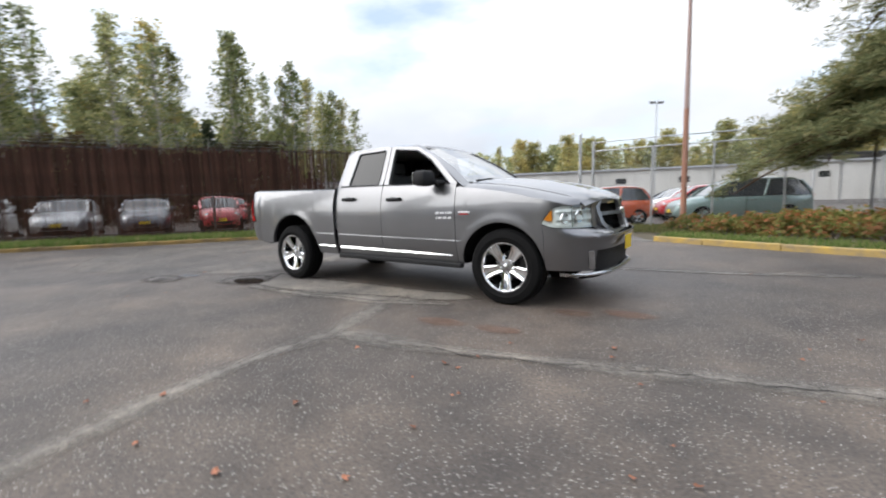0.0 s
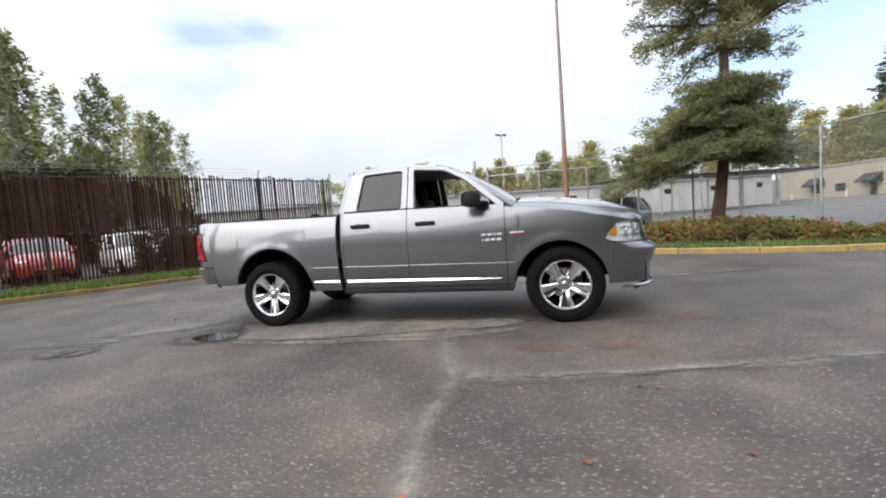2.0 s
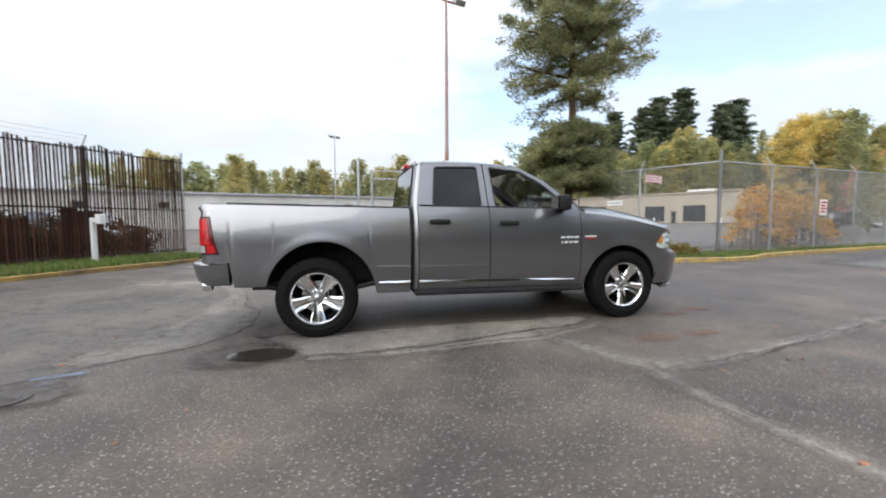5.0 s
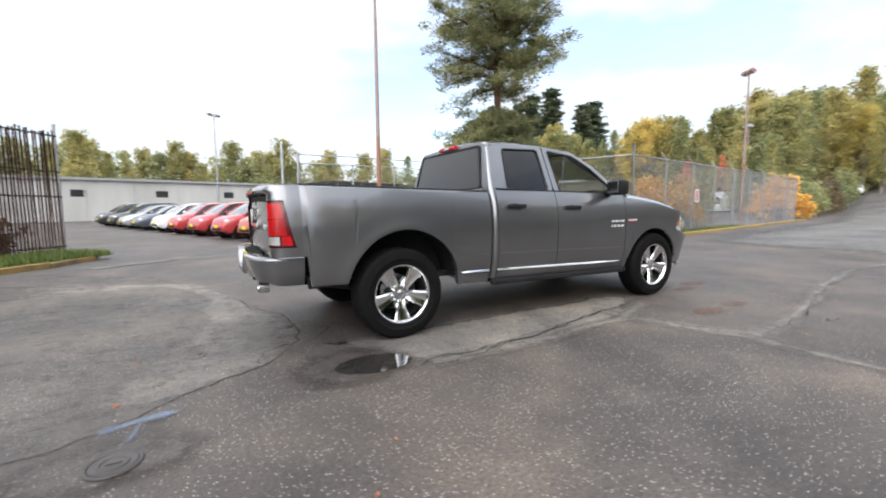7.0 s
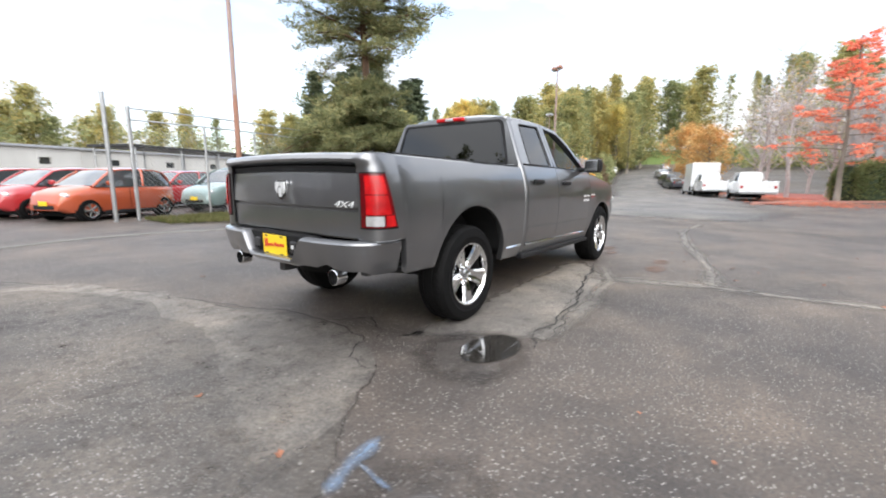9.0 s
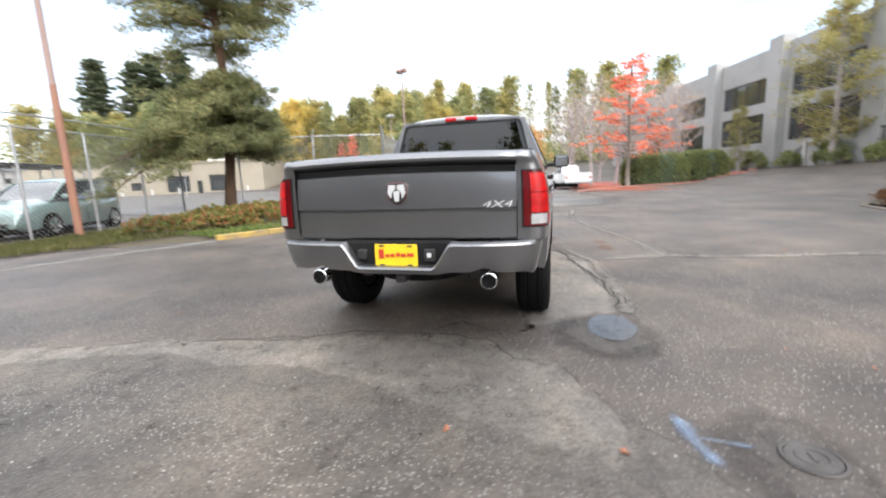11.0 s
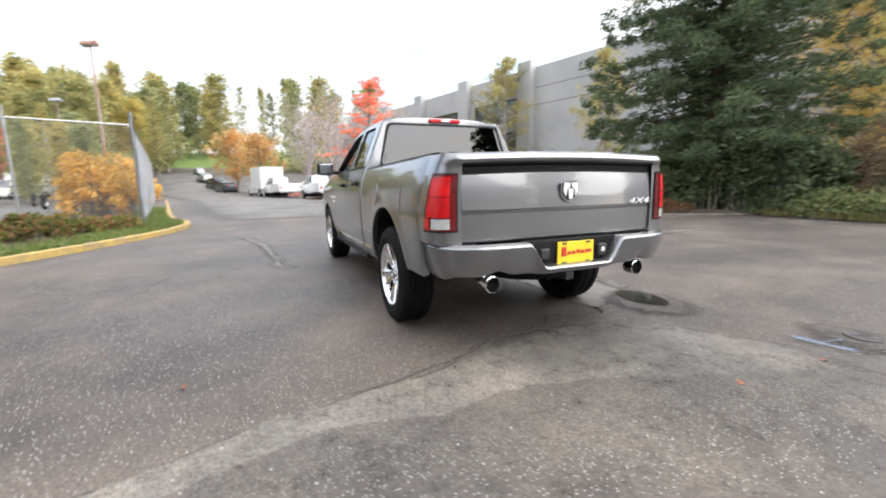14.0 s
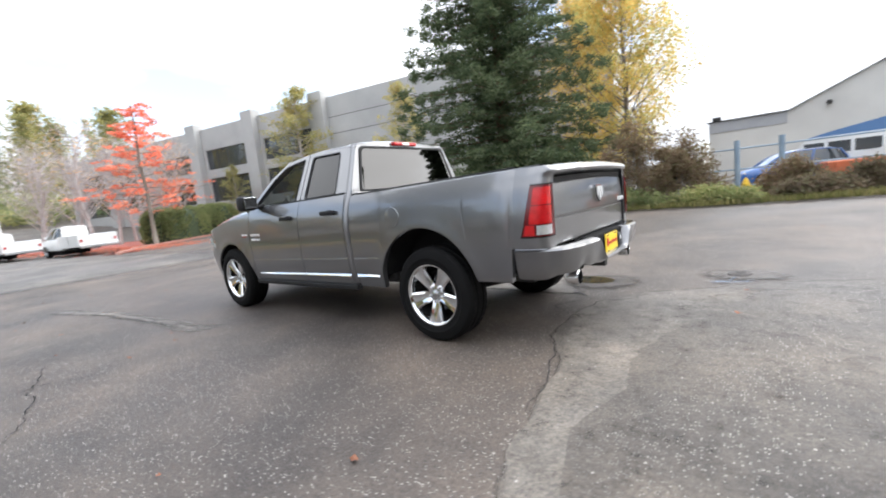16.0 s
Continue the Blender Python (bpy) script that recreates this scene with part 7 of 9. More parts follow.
def flank_y(x, z):
    """Half width of the body side."""
    y = smooth_table([(0.30, 0.890), (0.42, 0.932), (0.50, 0.957), (0.58, 0.979), (0.70, 0.995), (0.85, 1.004), (1.0, 1.006), (1.10, 0.998), (1.20, 0.980), (1.30, 0.948), (1.38, 0.915)], z)
    line = 0.70 - 0.02 * x
    if z < line + 0.01:
        y += 0.0045 * sstep(line + 0.007, line - 0.004, z) * math.exp((z - line) / 0.14) * sstep(1.30, 1.22, x) * sstep(-1.20, -1.15, x)
    for cx, cz, r in ARCH_R.values():
        d = math.hypot(x - cx, z - cz)
        y += 0.009 * math.exp(-(((d - r - 0.02) / 0.06) ** 2)) * (1 if z > 0.3 else 0)
    y -= 0.03 * sstep(2.45, 2.88, -x)
    return y


REACH = [(0.30, 2.715), (0.345, 2.765), (0.40, 2.765), (0.60, 2.765), (0.68, 2.79), (0.735, 2.815), (0.755, 2.812), (0.795, 2.735), (0.825, 2.665), (0.845, 2.652), (1.04, 2.635), (1.09, 2.655), (1.14, 2.645), (1.2, 2.58), (1.3, 2.5)]


def side_y(x, z):
    """Half width of the body, rounded off towards the nose."""
    y = flank_y(x, z)
    if x > 2.16:
        sa = min(0.999, (x - 2.16) / (lerp_table(REACH, z) - 2.16)) ** 1.28
        y *= (1 - sa * sa) ** 0.26
    return y


def skin(a, z, out=0.0):
    """A place on the rounded front end: a runs from 0 at the side to 90 at the middle."""
    ca, sa = max(math.cos(radians(a)), 0.0), math.sin(radians(a))
    x = 2.16 + (lerp_table(REACH, z) + out - 2.16) * sa**0.78
    return Vector((x, (flank_y(x, z) + out) * ca**0.52, z))


def rocker(x):
    return 0.415 - 0.012 * x


def body_bottom(x):
    z = rocker(x) if x < 2.2 else rocker(x) + 0.0
    if x < -2.2:
        z = 0.545 if x > -2.585 else 0.80
    for cx, cz, r in ARCH_R.values():
        d = abs(x - cx)
        if d < r:
            z = max(z, cz + math.sqrt(r * r - d * d) * (1.02 if cx < 0 else 1.0))
    return z


def side_panel(x0, x1, top, sgn, nx, nz=22, bottom=body_bottom, fold=0.05, rear_edge=True):
    """A pressed body side panel with folded edges."""
    bm = bmesh.new()
    xs = [x0 + (x1 - x0) * k / nx for k in range(nx + 1)]
    extra = []
    for cx, cz, r in ARCH_R.values():
        extra += [cx + r * math.cos(radians(a)) for a in range(0, 181, 5)]
    xs = sorted(xs + [x for x in extra if x0 + 0.004 < x < x1 - 0.004])
    xs = [x for k, x in enumerate(xs) if k == 0 or x - xs[k - 1] > 0.003]
    rows = []
    for x in xs:
        zb, zt = bottom(x), top(x)
        row = []
        y0 = side_y(x, zb)
        row.append((x, sgn * (y0 - fold), zb + 0.012))
        row.append((x, sgn * (y0 - 0.006), zb))
        a, b, line = zb + 0.006, zt - 0.006, 0.70 - 0.02 * x
        if a < line - 0.02 < line + 0.02 < b:
            zs = [a + (line - 0.012 - a) * k / 7 for k in range(7)] + [line - 0.012, line - 0.004, line + 0.0015, line + 0.007, line + 0.012] + [line + 0.012 + (b - line - 0.012) * k / (nz - 11) for k in range(1, nz - 10)]
        else:
            zs = [a + (b - a) * k / nz for k in range(nz + 1)]
        for z in zs:
            row.append((x, sgn * side_y(x, z), z))
        yt = side_y(x, zt)
        row.append((x, sgn * (yt - 0.008), zt))
        row.append((x, sgn * (yt - fold), zt - 0.004))
        rows.append(row)
    first = [(p[0], p[1] - sgn * 0.03, p[2]) for p in rows[0]]
    last = [(p[0], p[1] - sgn * 0.03, p[2]) for p in rows[-1]]
    rows = ([first] if rear_edge else []) + rows + [last]
    grid(bm, rows)
    if sgn > 0:
        bmesh.ops.reverse_faces(bm, faces=list(bm.faces))
    bmesh.ops.recalc_face_normals(bm, faces=list(bm.faces))
    return bm


def glass_side_y(z):
    return 0.918 - (z - 1.35) * 0.43


def round_outline(pts, r=0.03, n=4):
    """An outline with rounded corners."""
    out = []
    k = len(pts)
    for i in range(k):
        p, a, b = Vector(pts[i]), Vector(pts[i - 1]), Vector(pts[(i + 1) % k])
        da, db = (a - p), (b - p)
        rr = min(r, da.length * 0.45, db.length * 0.45)
        s, e = p + da.normalized() * rr, p + db.normalized() * rr
        for j in range(n + 1):
            t = j / n
            q = s * (1 - t) ** 2 + p * 2 * t * (1 - t) + e * t * t
            out.append((q.x, q.y))
    return out


truck = thing("pickup_truck", "graphite grey metallic four-door pickup truck parked on wet asphalt", "pickup truck")
paint_m = M["ram"]

for sgn, side in ((-1, "right"), (1, "left")):
    bed = part("bed_side", side_panel(-2.630, -0.822, rail_z, sgn, 56, rear_edge=False), paint_m, truck, smooth=32)
    # inner bed wall and rail cap
    bm = bmesh.new()
    rows = []
    for x in (-2.80, -2.2, -1.5, -0.83):
        yr = side_y(x, rail_z(x)) - 0.02
        rows.append([(x, sgn * yr, rail_z(x) + 0.002), (x, sgn * (yr - 0.02), rail_z(x) + 0.010), (x, sgn * (yr - 0.075), rail_z(x) + 0.009), (x, sgn * (yr - 0.09), rail_z(x) - 0.01), (x, sgn * (yr - 0.09), 1.02)])
    grid(bm, rows)
    bmesh.ops.solidify(bm, geom=list(bm.faces), thickness=0.006)
    part("bed_inner_wall", bm, paint_m, truck)
    bm = bmesh.new()
    rows = []
    for x in (-2.62, -2.2, -1.5, -0.83):
        yr = side_y(x, rail_z(x)) - 0.045
        rows.append([(x, sgn * (yr + 0.030), rail_z(x) + 0.003), (x, sgn * (yr + 0.024), rail_z(x) + 0.018), (x, sgn * (yr - 0.04), rail_z(x) + 0.020), (x, sgn * (yr - 0.046), rail_z(x) + 0.004)])
    grid(bm, rows)
    part("rail_cap", bm, M["plastic"], truck, "black rail cap")
    part("rear_door_skin", side_panel(-0.728, 0.068, belt, sgn, 20), paint_m, truck, smooth=32)
    part("front_door_skin", side_panel(0.076, 1.185, belt, sgn, 26), paint_m, truck, smooth=32)

    # upper door frames, in the plane of the glass
    def up(u, v, w, s=sgn):
        return Vector((u, s * (glass_side_y(v) + w), v))

    rear_outer = round_outline([(-0.735, 1.355), (-0.655, 1.835), (0.055, 1.852), (0.066, 1.345)], 0.05)
    rear_hole = round_outline([(-0.555, 1.372), (-0.500, 1.79), (-0.020, 1.802), (-0.014, 1.362)], 0.035)
    door_u = part("rear_door_frame", plate_from(bmesh.new(), rear_outer, 0.035, [rear_hole], lambda u, v, w: up(u, v, w - 0.03)), paint_m, truck, smooth=30)
    part("rear_door_glass", plate_from(bmesh.new(), round_outline([(-0.57, 1.35), (-0.515, 1.80), (-0.010, 1.81), (0.0, 1.345)], 0.03), 0.004, (), lambda u, v, w: up(u, v, w - 0.012)), M["glass_side"], truck, "dark privacy glass")
    front_outer = round_outline([(0.078, 1.344), (0.068, 1.852), (0.50, 1.812), (0.80, 1.655), (1.20, 1.318)], 0.03)
    front_hole = round_outline([(0.165, 1.355), (0.145, 1.800), (0.50, 1.755), (0.74, 1.62), (1.09, 1.325)], 0.03)
    part("front_door_frame", plate_from(bmesh.new(), front_outer, 0.035, [front_hole], lambda u, v, w: up(u, v, w - 0.03)), paint_m, truck, smooth=30)
    seal = bmesh.new()
    plate_from(seal, round_outline([(0.152, 1.34), (0.132, 1.812), (0.51, 1.767), (0.75, 1.632), (1.115, 1.312)], 0.03), 0.012, [front_hole], lambda u, v, w: up(u, v, w - 0.003))
    part("window_seal", seal, M["plastic"], truck, "black rubber seal")
    seal = bmesh.new()
    plate_from(seal, round_outline([(-0.57, 1.358), (-0.513, 1.802), (-0.010, 1.814), (-0.002, 1.35)], 0.04), 0.010, [rear_hole], lambda u, v, w: up(u, v, w - 0.002))
    part("window_seal", seal, M["plastic"], truck, "black rubber seal")
    part("belt_moulding", B((-0.74, sgn * 0.921 - 0.012, 1.352), (1.16, sgn * 0.921 + 0.012, 1.37), 0.004, pose(0, 0, -0.016, 0, 1.26, 0)), M["plastic"], truck, "black belt strip")

    # door handles
    for hx, hz in ((-0.50, 1.185), (0.295, 1.165)):
        hm = B((hx - 0.115, sgn * 1.005 - 0.018, hz - 0.022), (hx + 0.115, sgn * 1.005 + 0.018, hz + 0.022), 0.012)
        h = part("door_handle", hm, M["plastic"], truck, "black door handle", smooth=40)
        # dark disc laid on the skin as the shade in the handle hollow
        hm = bmesh.new()
        lathe(hm, [(0.0, 0.0), (0.03, 0.0), (0.034, 0.004)], 16, "y", pose(hx - 0.02, sgn * 0.985, hz, 0, 0, 0) @ Matrix.Diagonal((2.4, 0.4, 0.8, 1)))
        part("handle_recess", hm, M["dark_in"], h)
    # bright sill strip and the rocker under it
    for xa, xb in ((-1.16, -0.825), (-0.728, 1.12)):
        bm = bmesh.new()
        rows = []
        for k in range(13):
            x = xa + (xb - xa) * k / 12
            w = 0.015 * (1 - 0.75 * sstep(0.3, 1.12, x)) * (1 if xa > -1 else 0.4 + 0.6 * k / 12)
            zc = 0.542 - 0.02 * (x + 0.75)
            y = side_y(x, zc)
            rows.append([(x, sgn * (y - 0.004), zc - w), (x, sgn * (y + 0.012), zc - w * 0.85), (x, sgn * (y + 0.010), zc - w * 0.3), (x, sgn * (y + 0.002), zc + w)])
        grid(bm, rows)
        if sgn > 0:
            bmesh.ops.reverse_faces(bm, faces=list(bm.faces))
        part("sill_strip", bm, M["chrome"], truck, "bright sill strip", smooth=40)
    part("rocker_guard", B((-0.78, sgn * 0.93 - 0.05, 0.375), (1.24, sgn * 0.93 + 0.03, 0.432), 0.015, pose(0, 0, 0.0, 0, 0.7, 0)), M["plastic"], truck, "black rocker guard")
    # cab corner behind the rear door
    bm = bmesh.new()
    rows = []
    for k in range(20):
        z = 0.45 + (1.86 - 0.45) * k / 19
        y = side_y(-0.76, z) if z < 1.355 else glass_side_y(z) + 0.006
        xr = -0.790 + 0.010 * sstep(1.3, 1.86, z) + 0.06 * sstep(1.36, 1.88, z)
        xf = -0.732 if z < 1.355 else -0.732 + (z - 1.355) / 0.48 * 0.080
        arc = [((xf - 0.006) * (1 - math.sin(a)) + xr * math.sin(a), sgn * (y - 0.055 * (1 - math.cos(a))), z) for a in [1.5708 * j / 7 for j in range(8)]]
        rows.append([(xf, sgn * (y - 0.03), z), (xf - 0.002, sgn * y, z)] + arc + [(xr, sgn * (y - 0.20), z)])
    grid(bm, rows)
    if sgn < 0:
        bmesh.ops.reverse_faces(bm, faces=list(bm.faces))
    part("cab_corner", bm, paint_m, truck, smooth=40)

    # front fender: body side and its rounded shoulder up to the hood
    def fender_top(x):
        return smooth_table([(1.19, 1.285), (1.5, 1.255), (1.9, 1.19), (2.2, 1.12), (2.45, 1.055), (2.62, 1.0)], x)

    bm = side_panel(1.193, 2.16, fender_top, sgn, 34, 20, body_bottom, fold=0.012)
    part("front_fender", bm, paint_m, truck, smooth=32)
    # mirror
    mir = bmesh.new()
    box(mir, (0.80, 1.02, 1.30), (0.965, 1.235, 1.475), 0.045)
    for v in mir.verts:
        v.co.x += (v.co.y - 1.02) * -0.10
        v.co.y *= sgn
    if sgn < 0:
        bmesh.ops.reverse_faces(mir, faces=list(mir.faces))
    mirror = part("door_mirror", mir, M["plastic"], truck, "black door mirror", smooth=40)
    mm = B((0.782, min(sgn * 1.045, sgn * 1.21), 1.325), (0.795, max(sgn * 1.045, sgn * 1.21), 1.455), 0.005, pose(0, 0, 0))
    for v in mm.verts:
        v.co.x += (abs(v.co.y) - 1.02) * -0.10
    part("mirror_glass", mm, M["satin"], mirror, "mirror glass")
    part("mirror_arm", B((0.86, min(sgn * 0.90, sgn * 1.06), 1.315), (1.02, max(sgn * 0.90, sgn * 1.06), 1.365), 0.02), M["plastic"], mirror)

    # wheel arch liners
    for cx, cz, r in ARCH_R.values():
        bm = bmesh.new()
        rows = []
        for a in range(12, 169, 6):
            ca, sa = math.cos(radians(a)), math.sin(radians(a))
            rr = r + 0.012
            rows.append([(cx + rr * ca, sgn * 0.975, cz + rr * sa), (cx + rr * ca, sgn * 0.90, cz + rr * sa), (cx + rr * ca, sgn * 0.62, cz + rr * sa), (cx, sgn * 0.60, cz + 0.1)])
        grid(bm, rows)
        part("wheel_arch_liner", bm, M["dark_in"], truck)

# cab roof
bm = bmesh.new()
rows = []
for k in range(25):
    x = -0.715 + (0.60 + 0.715) * k / 24
    zc = smooth_table([(-0.73, 1.868), (-0.66, 1.902), (-0.45, 1.925), (-0.1, 1.925), (0.25, 1.905), (0.45, 1.872), (0.62, 1.825)], x)
    ze = smooth_table([(-0.73, 1.830), (-0.6, 1.852), (0.0, 1.858), (0.35, 1.838), (0.5, 1.818), (0.62, 1.765)], x)
    w = glass_side_y(ze) + 0.012
    row = [(x, -(w - 0.03), ze - 0.03), (x, -w, ze - 0.014)]
    for j in range(17):
        t = -1 + 2 * j / 16
        row.append((x, w * 0.985 * t, ze + (zc - ze) * (1 - abs(t) ** 3.2)))
    row += [(x, w, ze - 0.014), (x, w - 0.03, ze - 0.03)]
    rows.append([(-0.715 + (px + 0.715) * (1.258 - 0.068 * (py / 0.64) ** 2) / 1.315, py, pz) for px, py, pz in row])
rows.insert(0, [(p[0] - 0.004, p[1] * 0.97, p[2] - 0.03) for p in rows[0]])
grid(bm, rows)
part("roof", bm, paint_m, truck, smooth=35)
part("headliner", B((-0.68, -0.66, 1.79), (0.56, 0.66, 1.805), 0.004), M["headliner"], truck)


# windscreen and its pillars
def ws(u, v):
    """A place on the windscreen: u across from -1 to 1, v up from 0 to 1."""
    z = 1.335 + (1.83 - 1.335) * v
    half = 0.85 + (0.65 - 0.85) * v
    x = 1.36 - (1.36 - 0.545) * v - 0.09 * u * u * (1 - 0.3 * v) + 0.055 * math.sin(math.pi * min(1, max(0, v)))
    return Vector((x, u * half, z - 0.018 * u * u))


bm = bmesh.new()
grid(bm, [[ws(-1 + 2 * i / 16, j / 8) for i in range(17)] for j in range(9)])
part("windscreen", bm, M["glass_screen"], truck, "clear windscreen", smooth=60).visible_shadow = False
for s in (-1, 1):
    bm = bmesh.new()
    rows = []
    for j in range(11):
        v = -0.06 + 1.1 * j / 10
        p = ws(s, v)
        rows.append([p + Vector((0.02, -s * 0.012, 0.010)), p + Vector((0.01, -s * 0.002, 0.014)), Vector((p.x - 0.045, s * (glass_side_y(p.z) + 0.004), p.z + 0.002)), Vector((p.x - 0.075, s * (glass_side_y(p.z) - 0.012), p.z - 0.02)), p + Vector((-0.05, s * 0.0, -0.02))])
    grid(bm, rows, closed_v=True)
    part("windscreen_pillar", bm, paint_m, truck, smooth=50)
bm = bmesh.new()
rows = []
for i in range(17):
    p = ws(-1 + 2 * i / 16, 1.0)
    rows.append([p + Vector((0.02, 0, -0.012)), p + Vector((0.0, 0, 0.016)), p + Vector((-0.05, 0, 0.035))])
grid(bm, rows)
part("windscreen_header", bm, paint_m, truck, smooth=50)
bm = bmesh.new()
grid(bm, [[ws(u, 0.0) + Vector((0.16, 0, -0.03)) for u in [-1 + 2 * i / 16 for i in range(17)]], [ws(u, 0.03) + Vector((0, 0, 0.006)) for u in [-1 + 2 * i / 16 for i in range(17)]]])
part("cowl", bm, M["plastic"], truck, "black plastic cowl")
for y0, y1 in ((-0.70, -0.05), (0.05, 0.62)):
    bm = bmesh.new()
    tube(bm, [ws(y0 / 0.83, 0.02) + Vector((0.03, 0, 0.02)), ws((y0 + y1) / 2 / 0.83, 0.05) + Vector((0.02, 0, 0.025)), ws(y1 / 0.83, 0.03) + Vector((0.03, 0, 0.015))], 0.010, 6)
    part("wiper", bm, M["plastic"], truck, "black wiper")

# back of the cab with its window
back_x = lambda z: -0.80 + 0.075 * sstep(1.30, 1.90, z)
bm = plate_from(bmesh.new(), round_outline([(-0.86, 0.80), (-0.90, 1.36), (-0.70, 1.845), (0.70, 1.845), (0.90, 1.36), (0.86, 0.80)], 0.05), 0.03,
                [round_outline([(-0.775, 1.37), (-0.655, 1.815), (0.655, 1.815), (0.775, 1.37)], 0.05)], lambda u, v, w: Vector((back_x(v) + w, u, v)))
part("cab_back", bm, paint_m, truck, smooth=30)
bm = plate_from(bmesh.new(), round_outline([(-0.785, 1.36), (-0.665, 1.825), (0.665, 1.825), (0.785, 1.36)], 0.05), 0.004, (), lambda u, v, w: Vector((back_x(v) - 0.006 + w, u, v)))
part("rear_window", bm, M["glass_tint"], truck, "dark privacy glass rear window")
bm = plate_from(bmesh.new(), round_outline([(-0.79, 1.355), (-0.67, 1.83), (0.67, 1.83), (0.79, 1.355)], 0.05), 0.010,
                [round_outline([(-0.765, 1.38), (-0.645, 1.807), (0.645, 1.807), (0.765, 1.38)], 0.05)], lambda u, v, w: Vector((back_x(v) - 0.012 + w, u, v)))
part("rear_window_seal", bm, M["plastic"], truck, "black rubber seal")
brake = part("high_brake_light", B((-0.762, -0.185, 1.842), (-0.70, 0.185, 1.885), 0.012), M["red_lens"], truck, "red and clear high brake light")
part("cargo_lamp", B((-0.766, -0.055, 1.846), (-0.71, 0.055, 1.878), 0.008), M["clear_lens"], brake)

# hood
bm = bmesh.new()
rows = []


def hood_front(y):
    c = min(1.0, abs(y) / 0.996) ** 1.923
    return 2.168 + 0.497 * (1 - c * c) ** 0.39


def hood_z(x, y):
    zc = smooth_table([(1.30, 1.372), (1.55, 1.366), (1.9, 1.330), (2.2, 1.276), (2.45, 1.212), (2.6, 1.165), (2.72, 1.122)], x)
    ze = smooth_table([(1.19, 1.285), (1.5, 1.255), (1.9, 1.19), (2.2, 1.12), (2.45, 1.06), (2.7, 1.02)], x)
    t = abs(y) / 0.955
    dome = 0.012 * math.exp(-(((abs(y) - 0.36) / 0.07) ** 2)) * sstep(2.6, 2.3, x) if x < 2.6 else 0
    return ze + (zc - ze) * (1 - t**3.6) + dome


def hood_back(y):
    return 1.365 - 0.17 * (y / 0.83) ** 2


for j in range(33):
    y = -0.80 + 1.6 * j / 32
    row = []
    x0, x1 = hood_back(y), hood_front(y)
    for k in range(29):
        x = x0 + (x1 - x0) * k / 28
        row.append((x, y, hood_z(x, y) + (0.004 if k else 0) - (0.018 + 0.040 * (y / 0.8) ** 2) * max(0, 1 - (x1 - x) / 0.17) ** 2))
    row.insert(0, (x0, y, hood_z(x0, y) - 0.04))
    zf = row[-1][2]
    row.append((x1 + 0.005, y, zf - 0.010))
    row.append((x1 + 0.001, y, zf - 0.020))
    row.append((x1 - 0.03, y, zf - 0.024))
    rows.append(row)
rows.insert(0, [(p[0], p[1], p[2] - 0.025) for p in rows[0]])
rows.append([(p[0], p[1], p[2] - 0.025) for p in rows[-1]])
grid(bm, rows)
bmesh.ops.recalc_face_normals(bm, faces=list(bm.faces))
part("hood", bm, paint_m, truck, smooth=35)
for s in (-1, 1):
    bm = bmesh.new()
    rows = []
    for k in range(31):
        x = 1.195 + (2.53 - 1.195) * k / 30
        zt = smooth_table([(1.19, 1.285), (1.5, 1.255), (1.9, 1.19), (2.2, 1.12), (2.45, 1.055), (2.62, 1.0)], x)
        ys = side_y(x, zt) - 0.008
        row = [(x, s * (ys + 0.002), zt - 0.012)]
        for j in range(9):
            t = j / 8
            yi = min(0.806, ys - 0.01)
            y = ys + (yi - ys) * t
            edge = hood_z(x, yi)
            row.append((x, s * y, zt + (edge - zt) * math.sin(t * math.pi / 2) ** 0.9))
        row.append((x, s * yi, hood_z(x, yi) - 0.03))
        rows.append(row)
    grid(bm, rows)
    if s < 0:
        bmesh.ops.reverse_faces(bm, faces=list(bm.faces))
    part("fender_shoulder", bm, paint_m, truck, smooth=40)


# front end, laid along the rounded skin
def lamp_low(a):
    return lerp_table([(0, 0.872), (4, 0.862), (9, 0.842), (16, 0.830), (30, 0.825), (90, 0.825)], a)


def lamp_high(a):
    return lerp_table([(0, 0.865), (3, 0.888), (6, 0.938), (10, 0.992), (15, 1.028), (22, 1.042), (60, 1.052), (90, 1.052)], a)


def fender_edge(x):
    return smooth_table([(1.19, 1.285), (1.5, 1.255), (1.9, 1.19), (2.2, 1.12), (2.45, 1.055), (2.62, 1.0)], x)


def skin_patch(s, columns, low, high, nz=8, out=lambda a, f: 0.0, lip=0.015):
    """A patch of the front end between two edges that run along it."""
    bm = bmesh.new()
    rows = []
    for a in columns:
        z0, z1 = low(a), high(a)
        z1 = max(z1, z0 + 0.002)
        pts = [skin(a, z0 + (z1 - z0) * j / nz, out(a, j / nz)) for j in range(nz + 1)]
        pts = [skin(a, z0 + 0.002, out(a, 0) - lip)] + pts + [skin(a, z1 - 0.002, out(a, 1) - lip)]
        rows.append([(p.x, s * p.y, p.z) for p in pts])
    grid(bm, rows)
    bmesh.ops.recalc_face_normals(bm, faces=list(bm.faces))
    if sum(f.normal.y * s + f.normal.x for f in bm.faces) < 0:
        bmesh.ops.reverse_faces(bm, faces=list(bm.faces))
    return bm


def spread(a0, a1, n):
    return [a0 + (a1 - a0) * k / n for k in range(n + 1)]


def arch_low(a):
    x = skin(a, 0.5).x
    d = abs(x - 1.745)
    return max(0.356, 0.40 + math.sqrt(max(0.0, 0.485**2 - d * d)))


SEAM = 3.0
